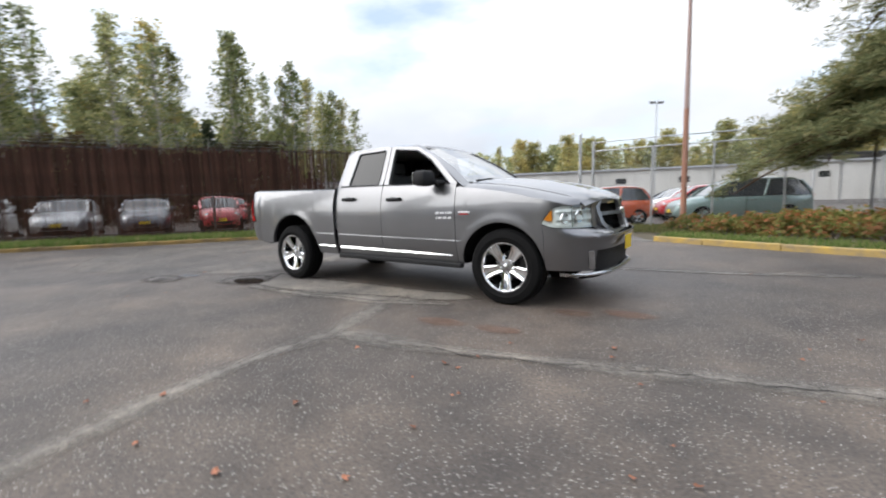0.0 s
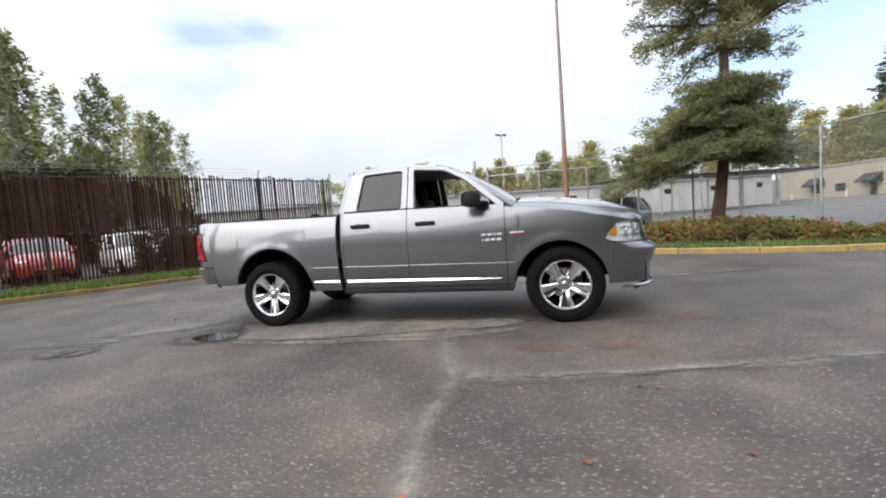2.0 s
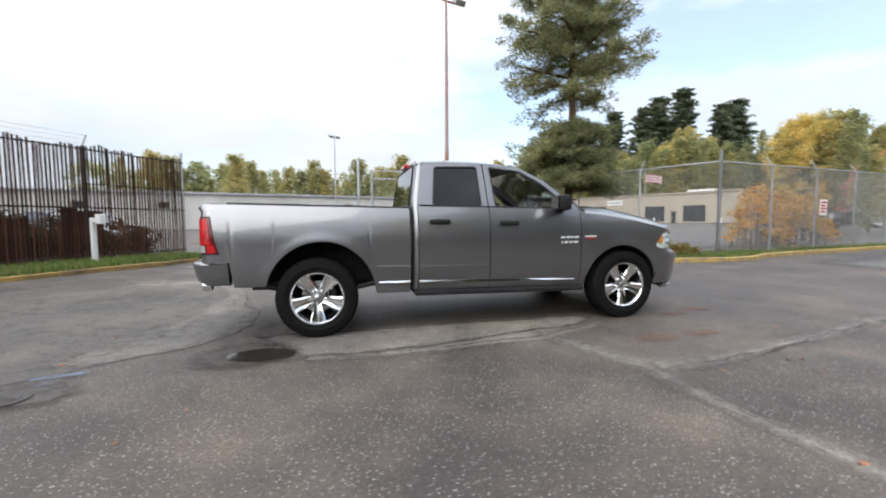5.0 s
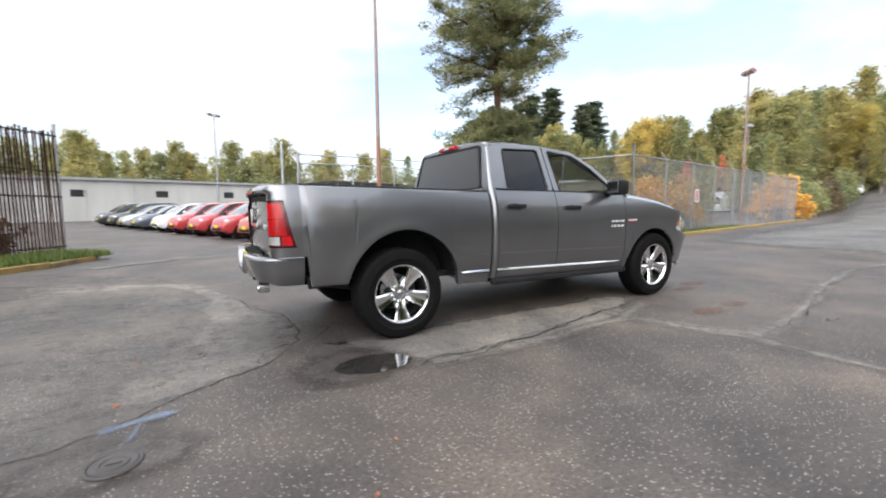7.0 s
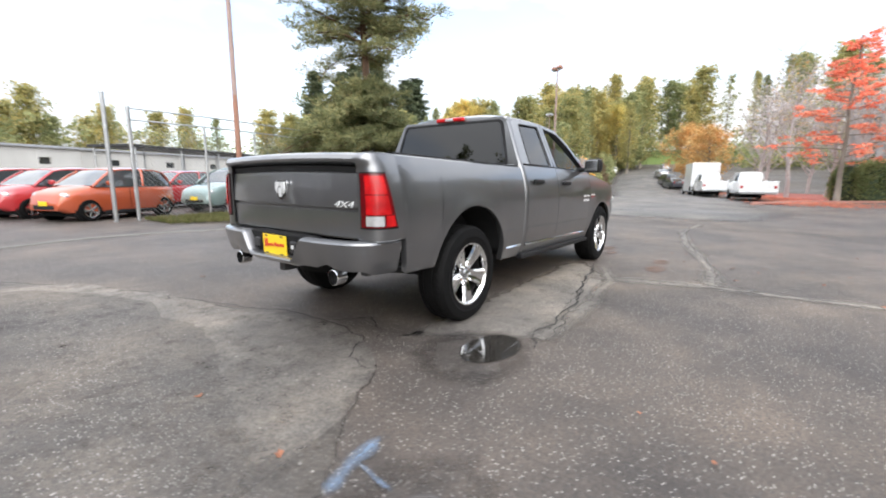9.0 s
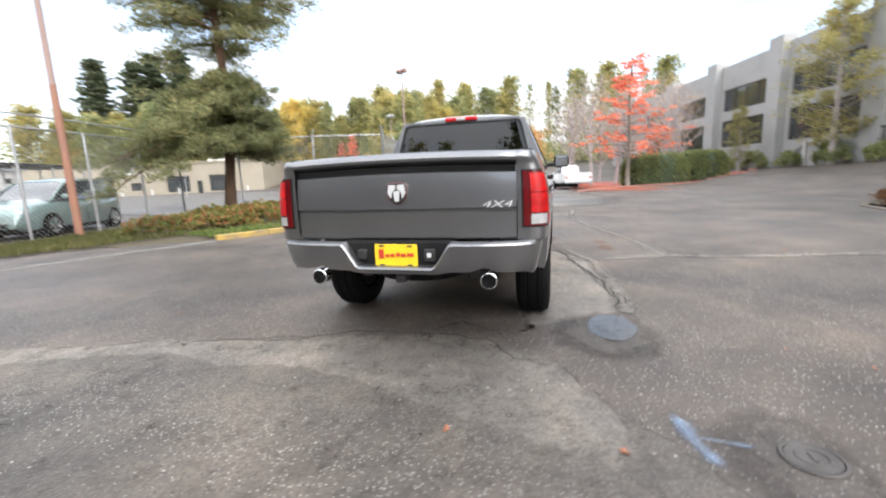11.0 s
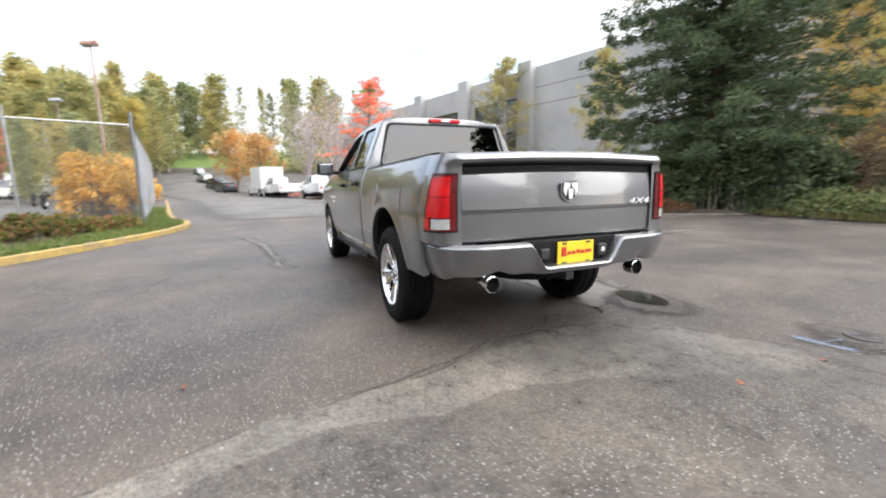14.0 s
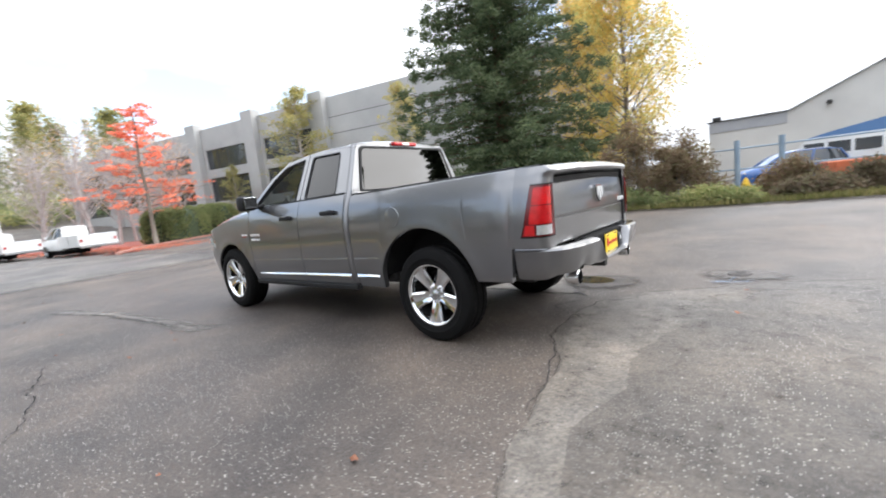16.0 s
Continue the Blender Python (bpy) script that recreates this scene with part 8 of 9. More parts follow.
for s in (-1, 1):
    part("fender_front", skin_patch(s, spread(0.0, SEAM, 6), arch_low, lambda a: fender_edge(skin(a, 1.1).x), 24), paint_m, truck, smooth=32)
    part("fender_tip", skin_patch(s, spread(SEAM, 46, 26), lambda a: lamp_high(a) + 0.004, lambda a: max(lamp_high(a) + 0.008, fender_edge(skin(a, 1.06).x)), 6), paint_m, truck, smooth=32)
    part("nose_panel", skin_patch(s, spread(38, 90, 20), lambda a: lamp_high(a) + 0.004, lambda a: hood_z(skin(a, 1.09).x, skin(a, 1.09).y) - 0.032 - 0.045 * min(1.2, skin(a, 1.09).y / 0.8) ** 2, 6), paint_m, truck, smooth=32)

bumper = thing_part("front_bumper", truck)
bumper["label"] = "body-coloured front bumper"
for s in (-1, 1):
    top = lambda a: lamp_low(a) - 0.004 - 0.065 * sstep(58, 68, a)
    part("bumper_skin", skin_patch(s, sorted(set(spread(SEAM + 0.15, 8, 8) + spread(8, 90, 40))), lambda a: max(arch_low(a), 0.356 + 0.247 * sstep(50, 55, a)), top, 22), paint_m, bumper, smooth=35)
    part("lower_lip", skin_patch(s, spread(14, 90, 26), lambda a: 0.338, lambda a: 0.372 + 0.012 * sstep(30, 60, a), 5, lambda a, f: 0.004 + 0.016 * math.sin(f * math.pi) * sstep(12, 40, a)), M["satin"], bumper, "bright lower lip", smooth=40)
    part("air_dam", skin_patch(s, spread(36, 90, 14), lambda a: 0.300, lambda a: 0.352, 2, lambda a, f: -0.05), M["plastic"], bumper, "black air dam")
    part("fog_recess", skin_patch(s, spread(51, 90, 14), lambda a: 0.375, lambda a: 0.612, 3, lambda a, f: -0.035), M["plastic"], bumper, "black recess")
    part("grille_surround", skin_patch(s, spread(62, 77, 8), lambda a: 0.765, lambda a: 1.075, 5, lambda a, f: 0.004), paint_m, truck, smooth=40)
    part("vent_trim", skin_patch(s, spread(44, 51, 4), lambda a: 0.415, lambda a: 0.60, 4, lambda a, f: 0.008), M["satin"], bumper, "grey vent trim", smooth=40)
part("front_plate", B((2.818, -0.15, 0.555), (2.828, 0.15, 0.705), 0.003), M["plate_y"], truck, "yellow dealer plate")

# grille
GX = 2.742
tilt = lambda u, v, w: Vector((GX - (v - 0.80) * 0.25 - 0.10 * abs(u / 0.55) ** 2.2 + w, u, v))
bm = plate_from(bmesh.new(), round_outline([(-0.40, 0.745), (-0.56, 0.84), (-0.59, 1.03), (-0.50, 1.125), (0.50, 1.125), (0.59, 1.03), (0.56, 0.84), (0.40, 0.745)], 0.05), 0.05,
                [round_outline([(-0.37, 0.785), (-0.505, 0.86), (-0.535, 0.938), (-0.04, 0.938), (-0.035, 0.785)], 0.03), round_outline([(0.37, 0.785), (0.505, 0.86), (0.535, 0.938), (0.04, 0.938), (0.035, 0.785)], 0.03),
                 round_outline([(-0.54, 0.975), (-0.535, 1.03), (-0.46, 1.098), (-0.04, 1.098), (-0.04, 0.975)], 0.025), round_outline([(0.54, 0.975), (0.535, 1.03), (0.46, 1.098), (0.04, 1.098), (0.04, 0.975)], 0.025)], tilt)
grille = part("grille", bm, paint_m, truck, "grey crosshair grille", smooth=30)
bm = bmesh.new()
for k in range(11):
    z = 0.79 + 0.03 * k
    box(bm, (GX - 0.165 - (z - 0.8) * 0.25, -0.52, z - 0.005), (GX - 0.14 - (z - 0.8) * 0.25, 0.52, z + 0.005))
part("grille_mesh", bm, M["dark_in"], grille, "black grille mesh")
part("grille_backing", B((2.50, -0.60, 0.74), (2.54, 0.60, 1.125)), M["dark_in"], grille)
bm = plate_from(bmesh.new(), round_outline([(-0.055, 1.01), (-0.06, 0.93), (0, 0.895), (0.06, 0.93), (0.055, 1.01), (0.02, 0.995), (-0.02, 0.995)], 0.015), 0.018, (), lambda u, v, w: tilt(u, v, w + 0.05))
part("nose_badge", bm, M["chrome"], grille, "chrome badge")

# headlamps: a bright housing behind a clear lens
for s in (-1, 1):
    cols = sorted(set(spread(SEAM + 0.1, 16, 12) + spread(16, 63, 20)))
    head = part("headlamp", skin_patch(s, cols, lambda a: lamp_low(a) + 0.004, lamp_high, 8, lambda a, f: -0.012 + 0.010 * math.sin(f * 19) * sstep(10, 25, a) + 0.008 * math.sin(a * 0.42) * math.sin(f * 3.1), 0.02), M["lamp_inner"], truck, "clear headlamp with amber side", smooth=25)
    part("lamp_bezel", skin_patch(s, cols, lambda a: lamp_low(a) - 0.006, lambda a: lamp_high(a) + 0.006, 6, lambda a, f: -0.030), M["dark_in"], head, smooth=60)
    part("turn_lens", skin_patch(s, spread(5.2, 13, 8), lambda a: max(lamp_low(a) + 0.055, 0.90), lambda a: lamp_high(a) - 0.006, 5, lambda a, f: -0.004), M["amber"], head, "amber turn lens", smooth=60)
    for a, z, r in ((27, 0.925, 0.050), (45, 0.94, 0.058)):
        p = skin(a, z, -0.002)
        bm = lathe(bmesh.new(), [(0.0, -0.03), (r * 0.4, -0.012), (r * 0.8, 0.004), (r, 0.008), (r * 1.08, 0.0)], 20, "y", pose(p.x, s * p.y, z, 0, 0, (-90 + (90 - a) * 0.45) if s > 0 else (-90 - (90 - a) * 0.45)))
        part("reflector", bm, M["chrome"], head)
    part("lamp_divider", skin_patch(s, spread(35.4, 36.4, 1), lambda a: 0.84, lambda a: 1.045, 4, lambda a, f: 0.0), M["satin"], head)
    part("lens_cover", skin_patch(s, cols, lambda a: lamp_low(a) + 0.001, lambda a: lamp_high(a) + 0.002, 8, lambda a, f: 0.004, 0.0), M["glass_clear"], head, "clear lens cover", smooth=60).visible_shadow = False

# badges on the doors: plain bright shapes
for s in (-1, 1):
    for x0, x1, z0, z1, mt in ((0.925, 0.975, 0.982, 1.006, "badge"), (0.99, 1.04, 0.982, 1.006, "badge"), (1.055, 1.08, 0.982, 1.006, "badge"), (1.093, 1.15, 0.982, 1.006, "badge"), (0.93, 0.945, 0.925, 0.950, "badge"), (0.965, 1.01, 0.925, 0.950, "badge"), (1.028, 1.075, 0.925, 0.950, "badge"), (1.093, 1.14, 0.925, 0.950, "badge"), (1.235, 1.385, 0.992, 1.010, "badge"), (1.25, 1.37, 0.972, 0.984, "red_lens")):
        bm = bmesh.new()
        y = side_y((x0 + x1) / 2, (z0 + z1) / 2)
        box(bm, (x0, s * y - 0.004, z0), (x1, s * y + 0.004, z1), 0.002)
        for v in bm.verts:
            v.co.x += (v.co.z - z0) * 0.25
        part("door_badge", bm, M[mt], truck, "bright badge")
bm = tube(bmesh.new(), [(1.42, -0.93, 1.19), (1.415, -0.935, 1.24)], [0.022, 0.014], 10)
part("antenna_base", bm, M["plastic"], truck, "black antenna base")
bm = lathe(bmesh.new(), [(0.083, -0.003), (0.09, 0.0), (0.088, 0.004), (0.08, 0.005), (0.0, 0.006)], 28, "y", pose(-1.42, side_y(-1.42, 1.1) + 0.001, 1.09, 6, 0, 0))
part("fuel_flap", bm, paint_m, truck, "round fuel flap", smooth=30)

# tailgate
bm = bmesh.new()
prof = [(-2.80, 0.80), (-2.866, 0.80), (-2.877, 0.812), (-2.879, 0.984), (-2.868, 0.994), (-2.868, 1.004), (-2.887, 1.012), (-2.882, 1.12), (-2.872, 1.232), (-2.870, 1.248), (-2.846, 1.262), (-2.842, 1.292), (-2.880, 1.312), (-2.918, 1.326), (-2.926, 1.344), (-2.912, 1.370), (-2.89, 1.384), (-2.82, 1.388), (-2.80, 1.38)]
rows = []
for j in range(25):
    y = -0.80 + 1.60 * j / 24
    t = abs(y) / 0.80
    row = []
    for x, z in prof:
        bow = 0.030 * t**2.5
        lift = -0.016 * t * t if z > 1.2 else 0
        row.append((x + (bow if x < -2.81 else 0), y, z + lift))
    rows.append(row)
vs = grid(bm, rows, closed_v=True)
cap(bm, vs[0])
cap(bm, vs[-1])
bmesh.ops.recalc_face_normals(bm, faces=list(bm.faces))
gate = part("tailgate", bm, paint_m, truck, smooth=28)
# black strip set in the recess as the shade under the lip
bm = plate_from(bmesh.new(), [(-0.79 + 1.58 * k / 16, 1.249) for k in range(17)] + [(0.79 - 1.58 * k / 16, 1.296) for k in range(17)], 0.008, (), lambda u, v, w: Vector((-2.850 + 0.030 * abs(u / 0.8) ** 2.5 - w - (v - 1.249) * 0.35, u, v - 0.016 * (u / 0.8) ** 2)))
part("gate_band", bm, M["plastic"], gate, "black strip as shade under the lip")
part("gate_handle", B((-2.868, -0.13, 1.262), (-2.842, 0.13, 1.297), 0.006), M["plastic"], gate, "black handle")
bm = bmesh.new()
plate_from(bm, round_outline([(-0.058, 1.19), (-0.075, 1.175), (-0.07, 1.09), (-0.02, 1.045), (0.02, 1.045), (0.07, 1.09), (0.075, 1.175), (0.058, 1.19)], 0.02), 0.016, (), lambda u, v, w: Vector((-2.884 - w, u, v)))
badge = part("tail_badge", bm, M["chrome"], gate, "chrome shield badge")
bm = plate_from(bmesh.new(), round_outline([(-0.050, 1.182), (-0.066, 1.17), (-0.061, 1.094), (-0.017, 1.053), (0.017, 1.053), (0.061, 1.094), (0.066, 1.17), (0.050, 1.182)], 0.018), 0.004, (), lambda u, v, w: Vector((-2.899 - w, u, v)))
part("badge_field", bm, M["black_steel"], badge)
for s in (-1, 1):
    bm = plate_from(bmesh.new(), round_outline([(s * 0.006, 1.175), (s * 0.055, 1.178), (s * 0.062, 1.12), (s * 0.04, 1.085), (s * 0.032, 1.13), (s * 0.008, 1.145)], 0.008), 0.012, (), lambda u, v, w: Vector((-2.902 - w, u, v)))
    part("badge_relief", bm, M["badge"], badge)
bm = plate_from(bmesh.new(), round_outline([(-0.022, 1.135), (0.022, 1.135), (0.014, 1.065), (-0.014, 1.065)], 0.008), 0.012, (), lambda u, v, w: Vector((-2.902 - w, u, v)))
part("badge_relief", bm, M["badge"], badge)
fc = bpy.data.curves.new("drive_lettering", "FONT")
fc.body, fc.size, fc.extrude, fc.shear, fc.align_x, fc.align_y = "4X4", 0.085, 0.004, 0.25, "CENTER", "CENTER"
fo = bpy.data.objects.new("drive_lettering", fc)
scene.collection.objects.link(fo)
bpy.context.view_layer.update()
me = bpy.data.meshes.new_from_object(fo.evaluated_get(bpy.context.evaluated_depsgraph_get()))
bpy.data.objects.remove(fo)
me.materials.clear()
me.materials.append(M["badge"])
for v in me.vertices:
    v.co = Vector((-2.872 - v.co.z, -0.672 - v.co.x * 1.35, 1.03 + v.co.y * 0.72))
letters = new("drive_lettering", me)
letters.parent = gate
letters["label"] = "chrome 4X4 lettering"

# tail lamps wrap the corner
def corner(s, t, z, out=0.0):
    """Along the rounded rear corner: from the gate (0) to the body side (1)."""
    ys = side_y(-2.63, z)
    a = radians(90 * t)
    rx, ry = 0.232 + out, ys - 0.806 + out
    return Vector((-2.630 - rx * max(0.0, math.cos(a)) ** 0.52, s * (0.806 + ry * max(0.0, math.sin(a)) ** 0.52), z))


def corner_piece(s, t0, t1, z0, z1, out, skew=0.0, nz=8, back=0.02):
    bm = bmesh.new()
    rows = []
    for k in range(21):
        f = k / 20
        row = []
        for j in range(nz + 1):
            z = z0 + (z1 - z0) * j / nz
            tt = t0 + (t1 - skew * j / nz - t0) * f
            row.append(corner(s, tt, z, out))
        row = [corner(s, t0 + (t1 - t0) * f, z0, out - back)] + row + [corner(s, t0 + (t1 - skew - t0) * f, z1, out - back)]
        rows.append(row)
    grid(bm, rows)
    if s < 0:
        bmesh.ops.reverse_faces(bm, faces=list(bm.faces))
    return bm


def cap_piece(s):
    """The corner above a lamp, which takes up the lip of the gate and runs into the rail."""
    bm = bmesh.new()
    rows = []
    for k in range(31):
        t = (k / 30) ** 1.3
        row = []
        for z, o in ((1.238, 0.0), (1.247, 0.0), (1.276, 0.0), (1.298, 0.004), (1.311, 0.027), (1.329, 0.034), (1.354, 0.020), (1.3665, 0.0), (1.370, -0.06), (1.34, -0.075)):
            f = (1 - t) ** 2 if o > 0 else ((1 - t) ** 9 if z < 1.29 else 1.0)
            ys = side_y(-2.63, z)
            c, n_ = max(0.0, math.cos(radians(90 * t))) ** 0.52, max(0.0, math.sin(radians(90 * t))) ** 0.52
            inner = o if z > 1.335 and o < 0 else 0.0
            row.append((-2.630 - (0.232 + o * f) * c, s * (0.800 + (ys - 0.800 + inner) * n_), z))
        rows.append(row)
    grid(bm, rows)
    if s < 0:
        bmesh.ops.reverse_faces(bm, faces=list(bm.faces))
    return bm


for s in (-1, 1):
    edge = lambda z: 0.962 - 0.17 * (z - 0.888) / 0.348

    def lens(z0, z1, t0, inset, out, s=s, share=1.0):
        return corner_piece(s, t0, (edge(z0) - inset) * share, z0, z1, out, 0.17 * (z1 - z0) / 0.348 * share)

    tl = part("tail_lamp", lens(0.888, 1.236, 0.03, 0.0, 0.008), M["red_dark"], truck, "red tail lamp with clear reverse lens", smooth=50)
    part("lamp_surround", corner_piece(s, 0.0, 1.0, 0.872, 1.250, 0.0, 0.0), paint_m, tl, smooth=50)
    part("lamp_frame", corner_piece(s, 0.015, 0.972, 0.878, 1.246, 0.004, 0.175), M["dark_in"], tl, smooth=50)
    part("brake_lens", lens(1.105, 1.222, 0.13, 0.08, 0.013), M["red_lens"], tl, "bright red lens", smooth=50)
    part("tail_lens", lens(0.975, 1.098, 0.13, 0.08, 0.013), M["red_lens"], tl, "bright red lens", smooth=50)
    part("side_lens", corner_piece(s, 0.72, 0.93, 0.896, 0.968, 0.012, 0.035), M["red_lens"], tl, "bright red lens", smooth=50)
    part("reverse_lens", corner_piece(s, 0.13, 0.66, 0.900, 0.964, 0.013, 0.01), M["clear_lens"], tl, "clear reverse lens", smooth=50)
    part("corner_panel", corner_piece(s, 0.0, 1.0, 0.80, 0.872, 0.0), paint_m, truck, smooth=50)
    part("corner_cap", cap_piece(s), paint_m, truck, smooth=50)

# rear bumper: a painted bar swept round the corners, with a dropped middle
def bumper_drop(y):
    return sstep(0.40, 0.255, abs(y))


def bumper_plan(a):
    ca, sa = math.cos(radians(a)), math.sin(radians(a))
    return -2.585 - 0.448 * max(0.0, sa) ** 0.46 + 0.02 * (max(0.0, ca) ** 0.5) ** 2, math.copysign(0.966 * abs(ca) ** 0.46, ca)


bm = bmesh.new()
rows = []
ang = sorted(set([0.2 + 179.6 * k / 90 for k in range(91)] + [90 + s * (90 - math.degrees(math.acos(min(1, (y / 0.966) ** (1 / 0.46))))) for s in (-1, 1) for y in [0.02 * j for j in range(1, 44)]]))
for a in ang:
    x, y = bumper_plan(a)
    t = abs(y) / 0.966
    d = bumper_drop(y)
    side = sstep(0.93, 1.0, t)
    top = 0.797 - 0.160 * d
    low = 0.590 - 0.018 * d + 0.030 * math.exp(-(((abs(y) - 0.62) / 0.07) ** 2)) - 0.03 * side
    low = min(low, top - 0.05)
    nx, ny = (x + 2.585) / 0.448, y / 0.966
    n_ = Vector((nx * abs(nx), ny * abs(ny) * 1.0))
    n_ = n_ / max(1e-6, n_.length)

    def q(off, z, x=x, y=y, n_=n_):
        return (x - n_.x * off, y - n_.y * off, z)

    mid = top * 0.45 + low * 0.55
    rows.append([q(0.16, top - 0.012), q(0.075, top + 0.002), q(0.024, top), q(0.007, top - 0.007), q(0.0, top - 0.020), q(0.020, mid), q(0.040, low + 0.03), q(0.056, low + 0.004), q(0.09, low), q(0.16, low + 0.01)])
vs = grid(bm, rows, closed_v=True)
cap(bm, vs[0])
cap(bm, vs[-1])
bmesh.ops.recalc_face_normals(bm, faces=list(bm.faces))
rb = part("rear_bumper", bm, M["ram"], truck, "grey rear bumper with dropped middle", smooth=35)
for s in (-1, 1):
    pipe = bmesh.new()
    lathe(pipe, [(0.050, 0.0), (0.056, 0.004), (0.057, 0.02), (0.055, 0.085), (0.046, 0.085), (0.047, 0.02), (0.050, 0.0)], 24, "y", pose(-2.94, s * 0.622, 0.533, 0, 0, -90))
    ex = part("tail_pipe", pipe, M["chrome"], truck, "chrome tail pipe", smooth=40)
    part("pipe_bore", lathe(bmesh.new(), [(0.0, 0.06), (0.047, 0.06), (0.047, 0.01)], 20, "y", pose(-2.94, s * 0.622, 0.533, 0, 0, -90)), M["dark_in"], ex)
part("bumper_recess", B((-2.96, -0.40, 0.62), (-2.86, 0.40, 0.795), 0.01), M["dark_in"], rb, "black step recess")
plate = part("rear_plate", B((-2.985, -0.152, 0.632), (-2.975, 0.152, 0.782), 0.003), M["plate_y"], truck, "yellow dealer plate with red print")
for y0, y1, z0, z1 in ((0.085, 0.122, 0.685, 0.748), (0.045, 0.075, 0.695, 0.715), (0.008, 0.037, 0.695, 0.717), (-0.030, -0.004, 0.70, 0.725), (-0.070, -0.038, 0.697, 0.719), (-0.128, -0.080, 0.70, 0.722)):
    bm = B((-2.990, y0, z0), (-2.984, y1, z1), 0.001)
    part("print_bar", bm, M["plate_red"], plate)
for z in (0.64, 0.772):
    for y in (-0.10, 0.10):
        part("plate_screw", B((-2.990, y - 0.018, z - 0.006), (-2.984, y + 0.018, z + 0.006), 0.002), M["black_steel"], plate)
part("socket", B((-2.985, 0.215, 0.675), (-2.955, 0.285, 0.745), 0.010), M["black_steel"], rb, "trailer socket")
part("socket", B((-2.985, -0.275, 0.665), (-2.955, -0.195, 0.75), 0.010), M["black_steel"], rb, "trailer socket")
part("socket_cap", B((-2.989, -0.25, 0.695), (-2.984, -0.22, 0.725), 0.002), M["badge"], rb)
part("hitch", B((-2.93, -0.035, 0.50), (-2.80, 0.035, 0.56), 0.008), M["black_steel"], truck, "black hitch")

# bed floor, bulkhead, underbody
part("bed_floor", B((-2.82, -0.59, 0.82), (-0.83, 0.59, 0.85), 0.004), M["ram"], truck)
part("bed_bulkhead", B((-0.865, -0.88, 0.82), (-0.835, 0.88, 1.36), 0.008), M["ram"], truck)
# dark block added as the shade in the gap between cab and bed
part("gap_filler", B((-0.835, -0.84, 0.45), (-0.795, 0.84, 1.28), 0.004), M["dark_in"], truck)
part("cab_floor", B((-0.78, -0.86, 0.40), (1.25, 0.86, 0.47), 0.01), M["dark_in"], truck)
part("firewall", B((1.20, -0.88, 0.42), (1.25, 0.88, 1.25), 0.01), M["dark_in"], truck)
part("engine_block", B((1.3, -0.50, 0.42), (2.40, 0.50, 1.0), 0.05), M["dark_in"], truck)
for s in (-1, 1):
    part("frame_rail", B((-2.50, s * 0.45 - 0.04, 0.44), (2.35, s * 0.45 + 0.04, 0.56), 0.01), M["black_steel"], truck)
    bm = tube(bmesh.new(), [(-2.4, s * 0.55, 0.50), (-1.78, s * 0.55, 0.36), (-1.1, s * 0.55, 0.50)], 0.03, 8)
    part("leaf_spring", bm, M["black_steel"], truck)
for x in (-WBH, WBH):
    bm = tube(bmesh.new(), [(x, -0.78, HUB_Z), (x, -0.14, HUB_Z), (x, 0.0, HUB_Z), (x, 0.14, HUB_Z), (x, 0.78, HUB_Z)], [0.045, 0.05, 0.14, 0.05, 0.045], 12)
    part("axle", bm, M["black_steel"], truck)
bm = tube(bmesh.new(), [(-2.2, -0.62, 0.50), (-1.3, -0.35, 0.47), (0.0, -0.30, 0.44), (0.9, -0.3, 0.44)], 0.04, 10)
part("exhaust_pipe", bm, M["satin"], truck)
part("muffler", B((-0.9, -0.52, 0.37), (-0.1, -0.22, 0.52), 0.05), M["satin"], truck)
part("fuel_tank", B((-0.9, 0.15, 0.36), (0.7, 0.52, 0.56), 0.05), M["black_steel"], truck)
spare = lathe(bmesh.new(), [(0.16, -0.07), (0.36, -0.10), (0.38, 0.0), (0.36, 0.10), (0.16, 0.07)], 28, "z", pose(-2.35, 0, 0.56))
part("spare_tyre", spare, M["tyre"], truck, smooth=40)

# seats and dash, seen through the open front window
for x0, x1, tag in ((0.10, 0.62, "front_seat"), (-0.42, 0.0, "rear_seat")):
    for y in (-0.42, 0.42):
        seat = part(tag, B((x0, y - 0.25, 0.80), (x1, y + 0.25, 0.98), 0.06), M["seat_cloth"], truck, "grey cloth seat", smooth=50)
        part("seat_back", B((-0.07, -0.25, 0.0), (0.07, 0.25, 0.62), 0.06, pose(x0 - 0.02, y, 0.90, 0, -14, 0)), M["seat_cloth"], seat, smooth=50)
        part("headrest", B((-0.05, -0.13, 0.0), (0.05, 0.13, 0.17), 0.045, pose(x0 - 0.19, y, 1.50 if tag == "front_seat" else 1.38, 0, -8, 0)), M["seat_cloth"], seat, smooth=50)
part("dashboard", B((0.86, -0.82, 0.95), (1.22, 0.82, 1.30), 0.06), M["dark_in"], truck, "dark dashboard", smooth=50)
bm = bmesh.new()
ring = [Vector((0, 0.185 * math.cos(a * 0.2618), 0.185 * math.sin(a * 0.2618))) for a in range(24)]
rows = []
for k, p in enumerate(ring):
    o = p.normalized()
    rows.append([p + o * 0.015 * math.cos(b * 1.0472) + Vector((0.015 * math.sin(b * 1.0472), 0, 0)) for b in range(6)])
grid(bm, rows, closed_u=True, closed_v=True)
box(bm, (-0.01, -0.17, -0.03), (0.02, 0.17, 0.03), 0.008)
bm.transform(pose(0.72, 0.40, 1.22, 0, 22, 0))
part("steering_wheel", bm, M["plastic"], truck, "black steering wheel", smooth=50)


